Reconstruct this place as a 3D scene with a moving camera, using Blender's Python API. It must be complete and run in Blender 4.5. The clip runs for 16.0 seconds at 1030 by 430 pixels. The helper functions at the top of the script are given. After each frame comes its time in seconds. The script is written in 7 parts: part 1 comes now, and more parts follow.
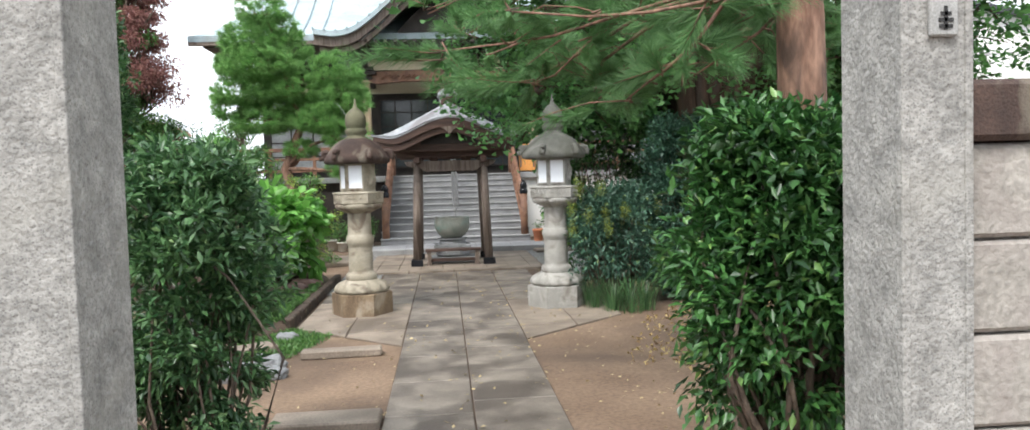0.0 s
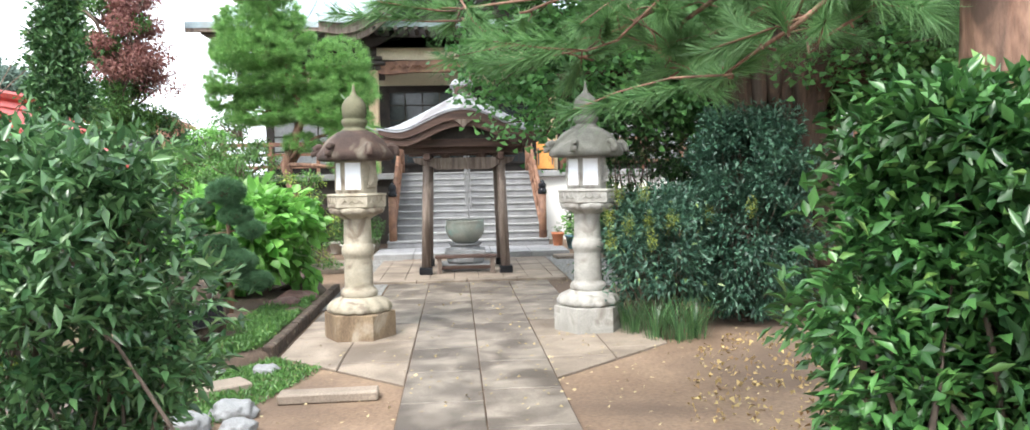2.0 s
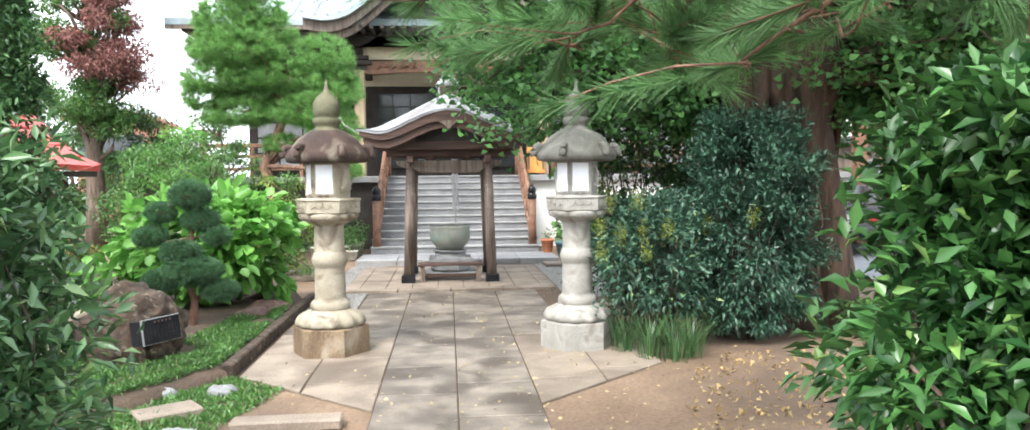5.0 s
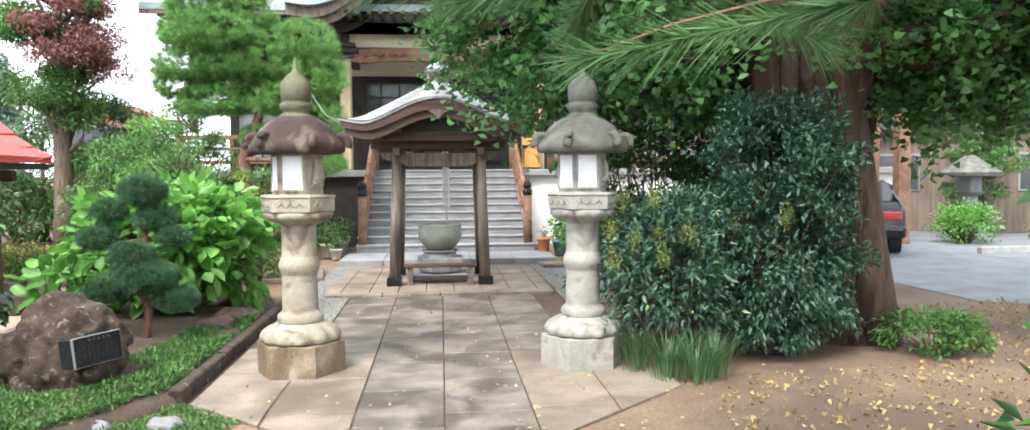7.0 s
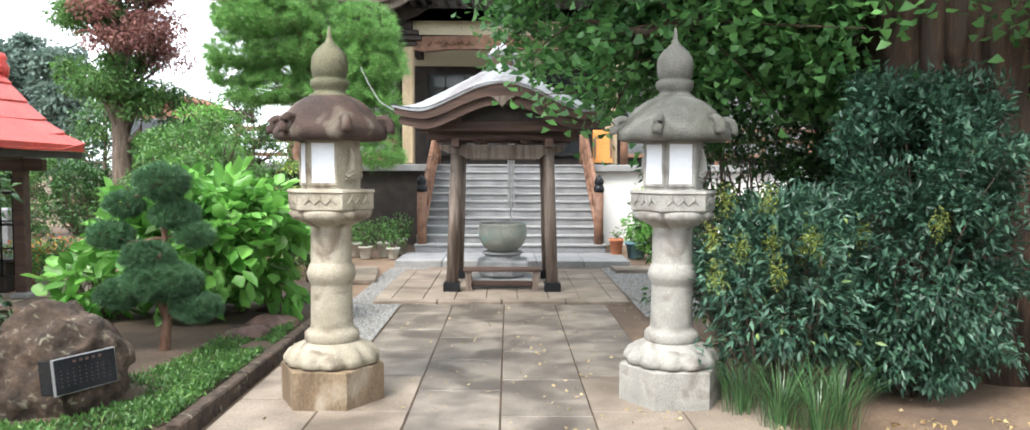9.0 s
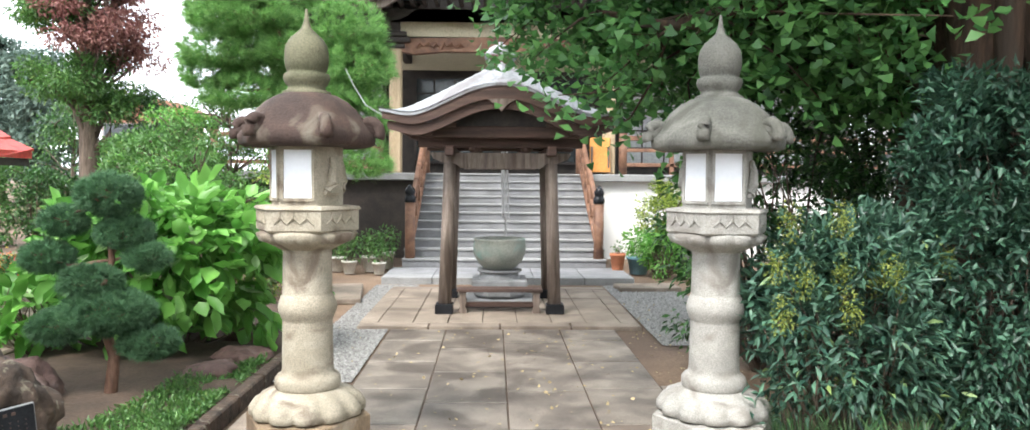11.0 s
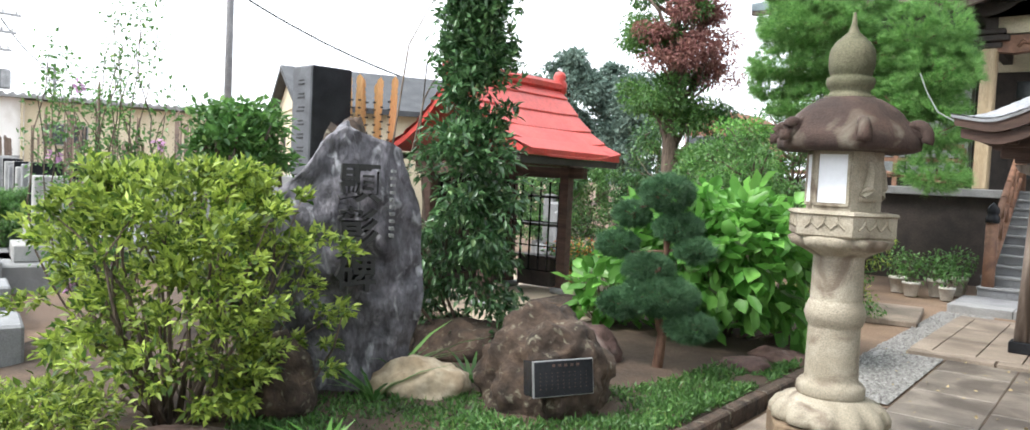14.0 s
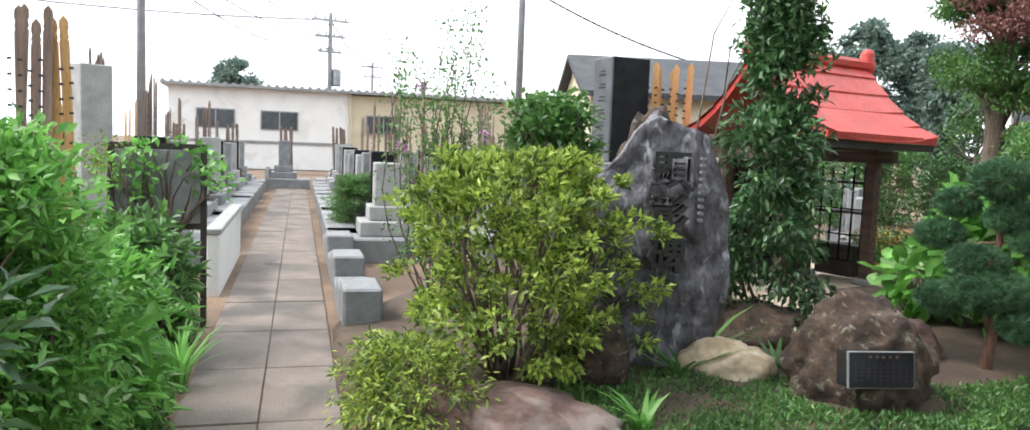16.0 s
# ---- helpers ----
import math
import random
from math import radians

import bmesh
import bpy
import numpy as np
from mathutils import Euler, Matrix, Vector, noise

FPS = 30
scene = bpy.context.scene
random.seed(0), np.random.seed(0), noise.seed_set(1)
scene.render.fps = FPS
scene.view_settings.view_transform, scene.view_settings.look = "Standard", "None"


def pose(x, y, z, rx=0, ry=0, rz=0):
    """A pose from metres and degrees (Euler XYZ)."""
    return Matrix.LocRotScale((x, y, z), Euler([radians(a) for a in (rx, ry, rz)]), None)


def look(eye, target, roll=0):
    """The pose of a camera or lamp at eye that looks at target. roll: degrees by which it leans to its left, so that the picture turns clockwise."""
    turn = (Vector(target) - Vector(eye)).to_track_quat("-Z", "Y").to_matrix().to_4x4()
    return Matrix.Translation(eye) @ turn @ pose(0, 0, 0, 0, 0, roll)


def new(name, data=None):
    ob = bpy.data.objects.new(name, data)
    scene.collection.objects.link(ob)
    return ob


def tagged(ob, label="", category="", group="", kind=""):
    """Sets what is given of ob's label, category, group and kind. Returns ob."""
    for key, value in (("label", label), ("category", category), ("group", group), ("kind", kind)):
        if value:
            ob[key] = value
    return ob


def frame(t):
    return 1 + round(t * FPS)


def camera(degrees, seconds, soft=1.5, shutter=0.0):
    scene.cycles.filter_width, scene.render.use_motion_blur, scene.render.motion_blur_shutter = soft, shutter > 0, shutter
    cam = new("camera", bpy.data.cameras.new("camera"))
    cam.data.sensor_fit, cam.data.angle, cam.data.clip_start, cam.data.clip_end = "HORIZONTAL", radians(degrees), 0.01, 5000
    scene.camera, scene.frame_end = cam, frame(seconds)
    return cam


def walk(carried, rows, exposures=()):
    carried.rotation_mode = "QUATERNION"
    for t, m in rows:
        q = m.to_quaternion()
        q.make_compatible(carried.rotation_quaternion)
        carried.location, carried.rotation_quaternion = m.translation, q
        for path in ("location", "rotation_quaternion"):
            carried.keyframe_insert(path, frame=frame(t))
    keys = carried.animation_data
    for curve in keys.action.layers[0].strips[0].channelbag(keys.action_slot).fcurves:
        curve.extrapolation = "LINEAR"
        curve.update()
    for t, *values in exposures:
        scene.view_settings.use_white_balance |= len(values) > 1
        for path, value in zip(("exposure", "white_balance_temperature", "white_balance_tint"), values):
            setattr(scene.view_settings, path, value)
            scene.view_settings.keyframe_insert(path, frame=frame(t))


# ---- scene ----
cam = camera(66.0, 16.0)
PATH = [
    (0, (-0.149, -1.226, 1.559), (0.026, 0.765, 1.465), -1.7),
    (0.5, (-0.151, -0.86, 1.574), (0.028, 1.13, 1.474), -1.2),
    (1, (-0.208, -0.464, 1.594), (-0.052, 1.527, 1.494), -1.4),
    (1.5, (-0.178, -0.076, 1.584), (-0.028, 1.916, 1.481), -1.4),
    (2, (-0.167, 0.216, 1.604), (-0.02, 2.208, 1.503), -1.1),
    (2.5, (-0.225, 0.436, 1.643), (-0.091, 2.429, 1.546), -1.3),
    (3, (-0.171, 0.571, 1.642), (-0.03, 2.564, 1.551), -1.1),
    (3.5, (-0.126, 0.594, 1.647), (0.022, 2.587, 1.565), -0.8),
    (4, (-0.138, 0.605, 1.635), (0.024, 2.597, 1.555), -0.6),
    (4.5, (-0.086, 0.653, 1.615), (0.078, 2.645, 1.53), -0.6),
    (7, (-0.011, 1.722, 1.608), (0.175, 3.711, 1.503), -0.4),
    (7.5, (0.014, 1.982, 1.58), (0.159, 3.974, 1.477), -0.4),
    (8, (0.078, 2.257, 1.59), (0.179, 4.252, 1.487), 0.0),
    (8.5, (0.064, 2.576, 1.582), (0.112, 4.573, 1.476), 0.3),
    (9, (0.046, 2.887, 1.58), (0.063, 4.884, 1.467), 0.2),
    (11.5, (-0.125, 3.867, 1.614), (-0.066, 5.864, 1.54), 0.5),
    (12, (-0.069, 3.893, 1.575), (-0.266, 5.882, 1.527), 0.9),
    (12.5, (-0.026, 3.93, 1.58), (-0.59, 5.848, 1.528), 2.2),
    (13, (0.042, 3.831, 1.559), (-0.814, 5.638, 1.512), 2.1),
    (13.5, (0.059, 3.77, 1.546), (-1.001, 5.464, 1.477), 2.3),
    (14, (0.125, 3.69, 1.56), (-1.104, 5.265, 1.46), 2.7),
    (14.5, (0.181, 3.638, 1.593), (-1.179, 5.099, 1.468), 2.2),
    (15, (0.203, 3.532, 1.603), (-1.242, 4.908, 1.464), 1.6),
    (15.5, (0.115, 3.542, 1.557), (-1.436, 4.796, 1.412), 1.9),
    (16, (0.171, 3.344, 1.578), (-1.511, 4.412, 1.407), 2.2),
]
walk(cam, [(t, look(eye, target, roll)) for t, eye, target, roll in PATH], exposures=[(0.0, 1.02), (1.0, 1.5), (4.0, 1.76), (9.0, 1.58), (11.5, 1.64), (13.0, 1.48), (16.0, 1.13)])

# ---- light ----
world = bpy.data.worlds.new("overcast_sky")
scene.world = world
world.use_nodes = True
wn, wl = world.node_tree.nodes, world.node_tree.links
sky = wn.new("ShaderNodeTexSky")
sky.sky_type, sky.sun_disc = "NISHITA", False
sky.sun_elevation, sky.sun_rotation = radians(52), radians(213)
sky.dust_density, sky.air_density = 4.0, 1.0
soft_sky = wn.new("ShaderNodeHueSaturation")
soft_sky.inputs["Saturation"].default_value = 0.12
cloud = wn.new("ShaderNodeMix")
cloud.data_type = "RGBA"
cloud.inputs[0].default_value = 0.75
cloud.inputs[7].default_value = (8.5, 9.1, 9.9, 1)
wl.new(sky.outputs[0], soft_sky.inputs["Color"])
wl.new(soft_sky.outputs[0], cloud.inputs[6])
wl.new(cloud.outputs[2], wn["Background"].inputs["Color"])
wn["Background"].inputs["Strength"].default_value = 0.13
sun = new("sun", bpy.data.lights.new("sun", "SUN"))
sun.data.energy, sun.data.angle, sun.data.color = 1.8, radians(18), (1.0, 0.97, 0.92)
sun.matrix_world = look((-9, -8, 22), (0, 6, 0))


# ---- materials ----
def material(name, dark, light, scale=6.0, rough=0.8, bump=0.3, fine=60.0, stain=None, stain_scale=1.2, stain_amount=0.5, metal=0.0, per_piece=0.0, stretch=(1, 1, 1), spots=0.0, grain=0.62):
    """Two noises (broad and fine), a stain colour with a shape of its own, and relief."""
    m = bpy.data.materials.new(name)
    m.use_nodes = True
    n, l = m.node_tree.nodes, m.node_tree.links
    bsdf = n["Principled BSDF"]
    bsdf.inputs["Roughness"].default_value, bsdf.inputs["Metallic"].default_value = rough, metal
    co, mp = n.new("ShaderNodeTexCoord"), n.new("ShaderNodeMapping")
    mp.inputs["Scale"].default_value = stretch
    where = n.new("ShaderNodeNewGeometry")
    l.new(where.outputs["Position"] if per_piece else co.outputs["Object"], mp.inputs["Vector"])

    def noise_at(sc, detail=4.0, dist=0.0):
        t = n.new("ShaderNodeTexNoise")
        t.inputs["Scale"].default_value, t.inputs["Detail"].default_value, t.inputs["Distortion"].default_value = sc, detail, dist
        l.new(mp.outputs[0], t.inputs["Vector"])
        return t

    def ramp(src, a, b):
        r = n.new("ShaderNodeMapRange")
        r.inputs["From Min"].default_value, r.inputs["From Max"].default_value = a, b
        l.new(src, r.inputs["Value"])
        return r.outputs[0]

    def mix(fac, a, b, kind="MIX"):
        x = n.new("ShaderNodeMix")
        x.data_type, x.blend_type = "RGBA", kind
        for slot, v in ((0, fac), (6, a), (7, b)):
            if isinstance(v, (float, int)):
                x.inputs[slot].default_value = v
            elif isinstance(v, tuple):
                x.inputs[slot].default_value = (*v, 1)
            else:
                l.new(v, x.inputs[slot])
        return x.outputs[2]

    broad, small = noise_at(scale, 5, 0.3), noise_at(fine, 3)
    colour = mix(ramp(broad.outputs["Fac"], 0.3, 0.7), dark, light)
    colour = mix(ramp(small.outputs["Fac"], 0.35, 0.75), colour, mix(1.0, colour, (grain, grain, grain), "MULTIPLY"))
    if spots:
        v = n.new("ShaderNodeTexVoronoi")
        v.inputs["Scale"].default_value = fine * 2
        l.new(mp.outputs[0], v.inputs["Vector"])
        colour = mix(ramp(v.outputs["Distance"], 0.42, 0.2), colour, mix(spots, colour, (0.08, 0.08, 0.08)))
    if stain:
        st = noise_at(stain_scale, 6, 0.6)
        colour = mix(ramp(st.outputs["Fac"], 0.62 - 0.3 * stain_amount, 0.72 - 0.2 * stain_amount), colour, mix(0.8, colour, stain))
    if per_piece:
        info = n.new("ShaderNodeObjectInfo")
        geo = n.new("ShaderNodeNewGeometry")
        add = n.new("ShaderNodeMath")
        add.operation = "ADD"
        l.new(info.outputs["Random"], add.inputs[0])
        l.new(geo.outputs["Random Per Island"], add.inputs[1])
        hs = n.new("ShaderNodeHueSaturation")
        l.new(ramp(add.outputs[0], 0.0, 2.0), hs.inputs["Value"])
        hs.inputs["Value"].default_value = 1
        r = [x for x in n if x.bl_idname == "ShaderNodeMapRange"][-1]
        r.inputs["To Min"].default_value, r.inputs["To Max"].default_value = 1 - per_piece, 1 + per_piece
        l.new(colour, hs.inputs["Color"])
        colour = hs.outputs[0]
    l.new(colour, bsdf.inputs["Base Color"])
    if bump:
        b = n.new("ShaderNodeBump")
        b.inputs["Strength"].default_value, b.inputs["Distance"].default_value = bump, 0.02
        l.new(mix(0.5, broad.outputs["Fac"], small.outputs["Fac"]), b.inputs["Height"])
        l.new(b.outputs[0], bsdf.inputs["Normal"])
    return m


def leaf_material(name, dark, light, rough=0.45, glow=0.35, odd=None):
    """Leaves: each its own shade, a little light passing through."""
    m = bpy.data.materials.new(name)
    m.use_nodes = True
    n, l = m.node_tree.nodes, m.node_tree.links
    bsdf, out = n["Principled BSDF"], n["Material Output"]
    geo = n.new("ShaderNodeNewGeometry")
    r = n.new("ShaderNodeValToRGB")
    r.color_ramp.elements[0].color, r.color_ramp.elements[1].color = (*dark, 1), (*light, 1)
    if odd:
        e = r.color_ramp.elements.new(0.95)
        e.color = (*light, 1)
        r.color_ramp.elements[2].color = (*odd, 1)
    l.new(geo.outputs["Random Per Island"], r.inputs[0])
    co, t = n.new("ShaderNodeTexCoord"), n.new("ShaderNodeTexNoise")
    t.inputs["Scale"].default_value = 3.0
    l.new(co.outputs["Object"], t.inputs["Vector"])
    x = n.new("ShaderNodeMix")
    x.data_type, x.blend_type = "RGBA", "MULTIPLY"
    x.inputs[0].default_value = 0.6
    sc = n.new("ShaderNodeMapRange")
    sc.inputs["From Min"].default_value, sc.inputs["From Max"].default_value = 0.3, 0.7
    sc.inputs["To Min"].default_value, sc.inputs["To Max"].default_value = 0.5, 1.3
    l.new(t.outputs["Fac"], sc.inputs["Value"])
    l.new(r.outputs[0], x.inputs[6])
    l.new(sc.outputs[0], x.inputs[7])
    l.new(x.outputs[2], bsdf.inputs["Base Color"])
    bsdf.inputs["Roughness"].default_value = rough
    tr = n.new("ShaderNodeBsdfTranslucent")
    l.new(x.outputs[2], tr.inputs["Color"])
    ms = n.new("ShaderNodeMixShader")
    ms.inputs[0].default_value = glow
    l.new(bsdf.outputs[0], ms.inputs[1])
    l.new(tr.outputs[0], ms.inputs[2])
    l.new(ms.outputs[0], out.inputs["Surface"])
    return m


GRANITE = material("granite", (0.23, 0.225, 0.21), (0.38, 0.37, 0.345), 9, 0.85, 0.9, 48, (0.3, 0.29, 0.26), 1.5, 0.3, spots=0.5)
GRANITE_SIDE = material("rough_granite_block", (0.28, 0.26, 0.23), (0.42, 0.39, 0.35), 4, 0.9, 0.8, 40, (0.25, 0.22, 0.2), 2, 0.3)
LANTERN_STONE = material("weathered_lantern_stone", (0.3, 0.26, 0.19), (0.48, 0.43, 0.34), 5, 0.9, 0.6, 120, (0.12, 0.085, 0.06), 4.5, 0.32, spots=0.3)
LANTERN_PALE = material("pale_lantern_stone", (0.29, 0.28, 0.255), (0.46, 0.44, 0.4), 5, 0.9, 0.6, 120, (0.17, 0.15, 0.13), 4.5, 0.3, spots=0.3)
CAP_DARK = material("brown_mossy_stone", (0.035, 0.022, 0.018), (0.09, 0.054, 0.042), 6, 0.9, 0.6, 90, (0.17, 0.15, 0.115), 4, 0.2)
CAP_GREY = material("grey_green_stone", (0.1, 0.1, 0.087), (0.21, 0.205, 0.18), 6, 0.9, 0.6, 90, (0.07, 0.07, 0.055), 4, 0.4)
MOSS_STONE = material("mossy_olive_stone", (0.09, 0.09, 0.05), (0.2, 0.185, 0.12), 6, 0.9, 0.5, 90)
BASE_BROWN = material("brown_stained_stone", (0.1, 0.062, 0.036), (0.3, 0.22, 0.14), 3.0, 0.9, 0.5, 70, (0.4, 0.35, 0.28), 3, 0.2, stretch=(1, 1, 0.5))
PAPER = material("white_lantern_panel", (0.72, 0.74, 0.78), (0.8, 0.82, 0.85), 3, 0.6, 0.02, 40, grain=0.95)
SLAB = material("paving_slab", (0.13, 0.108, 0.09), (0.31, 0.265, 0.22), 3.2, 0.55, 0.3, 80, (0.06, 0.047, 0.038), 1.8, 0.55, per_piece=0.24)
SLAB_TAN = material("tan_paving_slab", (0.2, 0.16, 0.125), (0.35, 0.285, 0.225), 2.2, 0.7, 0.3, 70, (0.11, 0.085, 0.065), 1.3, 0.45, per_piece=0.14)
SOIL = material("bare_soil", (0.15, 0.095, 0.06), (0.27, 0.185, 0.125), 0.8, 0.95, 0.8, 35, (0.09, 0.06, 0.042), 0.5, 0.5)
SOIL_DARK = material("dark_garden_soil", (0.05, 0.035, 0.025), (0.12, 0.08, 0.055), 3, 0.95, 0.8, 40)
GRAVEL = material("grey_gravel", (0.16, 0.155, 0.15), (0.42, 0.41, 0.39), 30, 0.9, 1.0, 60, per_piece=0.3)
ASPHALT = material("asphalt", (0.16, 0.17, 0.19), (0.24, 0.25, 0.27), 2, 0.8, 0.4, 120)
STEP = material("grey_step_stone", (0.19, 0.19, 0.2), (0.29, 0.29, 0.3), 3, 0.75, 0.2, 90, (0.17, 0.17, 0.17), 1.4, 0.3, per_piece=0.08)
STEP_EDGE = material("pale_step_edge", (0.25, 0.25, 0.25), (0.34, 0.34, 0.335), 4, 0.75, 0.2, 90)
WOOD = material("weathered_grey_brown_wood", (0.14, 0.105, 0.085), (0.29, 0.23, 0.19), 3, 0.75, 0.3, 30, (0.08, 0.055, 0.04), 2, 0.4, stretch=(6, 6, 0.6))
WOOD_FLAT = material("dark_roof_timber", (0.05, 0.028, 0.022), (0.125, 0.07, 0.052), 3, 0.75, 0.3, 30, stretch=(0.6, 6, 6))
WOOD_RED = material("reddish_brown_wood", (0.17, 0.08, 0.045), (0.3, 0.16, 0.1), 3, 0.65, 0.25, 30, (0.1, 0.05, 0.035), 2, 0.4, stretch=(2, 2, 2))
WOOD_DARK = material("blackened_wood", (0.025, 0.02, 0.017), (0.06, 0.045, 0.038), 4, 0.7, 0.3, 30)
WOOD_PALE = material("pale_pillar_wood", (0.4, 0.3, 0.18), (0.52, 0.41, 0.27), 3, 0.7, 0.2, 30, stretch=(5, 5, 0.5))
COPPER = material("grey_copper_roof", (0.24, 0.25, 0.27), (0.4, 0.41, 0.43), 3, 0.5, 0.1, 40, (0.14, 0.12, 0.12), 2.5, 0.4, per_piece=0.12)
ROOF_BLUE = material("pale_blue_metal_roof", (0.3, 0.38, 0.41), (0.42, 0.5, 0.53), 2, 0.45, 0.1, 30, (0.24, 0.27, 0.26), 1.2, 0.3)
RED_ROOF = material("red_painted_sheet_roof", (0.5, 0.045, 0.035), (0.62, 0.085, 0.065), 3, 0.45, 0.1, 30, (0.36, 0.05, 0.04), 2, 0.3, per_piece=0.08)
PLASTER = material("off_white_plaster", (0.72, 0.71, 0.68), (0.8, 0.79, 0.77), 1.2, 0.85, 0.1, 40, (0.6, 0.58, 0.54), 0.8, 0.2, grain=0.9)
PLASTER_CREAM = material("cream_plaster", (0.6, 0.52, 0.36), (0.7, 0.62, 0.46), 1.2, 0.85, 0.1, 40)
DARK_GLASS = material("dark_window_glass", (0.04, 0.05, 0.055), (0.07, 0.08, 0.085), 2, 0.12, 0.0, 10)
SHOJI = material("grey_white_panel", (0.35, 0.36, 0.36), (0.5, 0.51, 0.5), 3, 0.6, 0.03, 30)
BLUE_ROCK = material("blue_grey_monument_stone", (0.04, 0.037, 0.045), (0.19, 0.18, 0.205), 8.0, 0.55, 1.0, 34, (0.36, 0.36, 0.38), 9.0, 0.12, stretch=(1.3, 1.3, 0.7), grain=0.4)
BROWN_ROCK = material("brown_lichened_rock", (0.02, 0.014, 0.01), (0.1, 0.066, 0.046), 9, 0.95, 1.0, 38, (0.2, 0.185, 0.135), 16.0, 0.06)
RED_ROCK = material("red_brown_rock", (0.08, 0.045, 0.04), (0.19, 0.12, 0.1), 4, 0.9, 1.0, 25, (0.24, 0.2, 0.18), 3, 0.3)
BEIGE_ROCK = material("beige_rock", (0.36, 0.27, 0.17), (0.56, 0.48, 0.36), 4, 0.9, 0.8, 25, (0.25, 0.18, 0.11), 3, 0.4)
BLACK_STONE = material("polished_black_stone", (0.012, 0.013, 0.015), (0.025, 0.026, 0.03), 5, 0.15, 0.0, 80)
GREY_STONE = material("grey_grave_stone", (0.17, 0.175, 0.18), (0.29, 0.295, 0.3), 6, 0.6, 0.2, 120, (0.18, 0.18, 0.17), 1.5, 0.35, spots=0.4)
PALE_STONE = material("pale_grave_stone", (0.3, 0.3, 0.29), (0.44, 0.44, 0.42), 6, 0.7, 0.2, 120, (0.33, 0.32, 0.3), 1.5, 0.3, spots=0.3)
TABLET_WOOD = material("new_tablet_wood", (0.5, 0.27, 0.09), (0.66, 0.4, 0.17), 3, 0.7, 0.15, 30, stretch=(5, 5, 0.5))
TABLET_OLD = material("old_tablet_wood", (0.12, 0.08, 0.06), (0.24, 0.17, 0.13), 3, 0.8, 0.3, 30, stretch=(5, 5, 0.5), per_piece=0.25)
BRONZE = material("verdigris_bronze", (0.2, 0.23, 0.2), (0.36, 0.36, 0.31), 4, 0.6, 0.3, 60, (0.18, 0.3, 0.26), 3, 0.35)
CLAY = material("terracotta", (0.5, 0.17, 0.08), (0.62, 0.25, 0.13), 5, 0.8, 0.2, 60)
BLUE_POT = material("blue_glazed_pot", (0.12, 0.26, 0.33), (0.2, 0.36, 0.43), 4, 0.35, 0.05, 50)
CREAM_POT = material("cream_plastic_pot", (0.55, 0.53, 0.47), (0.66, 0.64, 0.58), 4, 0.6, 0.05, 50)
BARK = material("grey_brown_bark", (0.09, 0.065, 0.048), (0.22, 0.165, 0.125), 4, 0.95, 1.0, 14, (0.06, 0.05, 0.04), 2, 0.4, stretch=(5, 5, 0.8))
BARK_RED = material("red_pine_bark", (0.14, 0.07, 0.045), (0.34, 0.2, 0.14), 5, 0.95, 1.0, 16, (0.07, 0.045, 0.035), 3, 0.4, stretch=(3, 3, 0.9))
BARK_GINKGO = material("ginkgo_bark", (0.03, 0.019, 0.013), (0.12, 0.072, 0.048), 4, 0.95, 1.0, 12, (0.06, 0.045, 0.035), 2, 0.4, stretch=(5, 5, 0.6))
METAL = material("dull_steel", (0.28, 0.28, 0.28), (0.4, 0.4, 0.4), 4, 0.4, 0.05, 50, metal=0.8)
BLACK_PAINT = material("black_gloss_paint", (0.012, 0.013, 0.015), (0.02, 0.021, 0.024), 3, 0.2, 0.0, 50)
RUBBER = material("black_rubber", (0.015, 0.015, 0.015), (0.03, 0.03, 0.03), 5, 0.9, 0.2, 60)
for dull in (BLACK_STONE,):
    dull.node_tree.nodes["Principled BSDF"].inputs["Specular IOR Level"].default_value = 0.15
WHITE = material("white_plastic", (0.5, 0.5, 0.49), (0.6, 0.6, 0.59), 3, 0.5, 0.02, 40)
INK = material("black_ink", (0.015, 0.015, 0.015), (0.03, 0.03, 0.03), 5, 0.8, 0.0, 40)
ORANGE = material("orange_board", (0.62, 0.25, 0.05), (0.74, 0.34, 0.09), 3, 0.6, 0.02, 40)
CONCRETE = material("utility_pole_concrete", (0.17, 0.17, 0.18), (0.26, 0.26, 0.26), 3, 0.85, 0.1, 40)
GRAVE_SLAB = material("dark_worn_path_slab", (0.13, 0.1, 0.08), (0.25, 0.2, 0.165), 2.2, 0.7, 0.3, 70, (0.06, 0.05, 0.042), 1.2, 0.4, per_piece=0.15)
DARK_STONE = material("dark_grave_stone", (0.06, 0.063, 0.07), (0.11, 0.115, 0.125), 5, 0.5, 0.1, 80)
CONCRETE_FLOOR = material("pale_concrete_floor", (0.36, 0.29, 0.21), (0.48, 0.4, 0.31), 1.5, 0.85, 0.2, 50, (0.24, 0.2, 0.16), 1.0, 0.4)
RED_LEAF_PIECE = material("dried_fallen_leaf", (0.4, 0.3, 0.16), (0.55, 0.45, 0.25), 8, 0.8, 0.1, 60, per_piece=0.4)

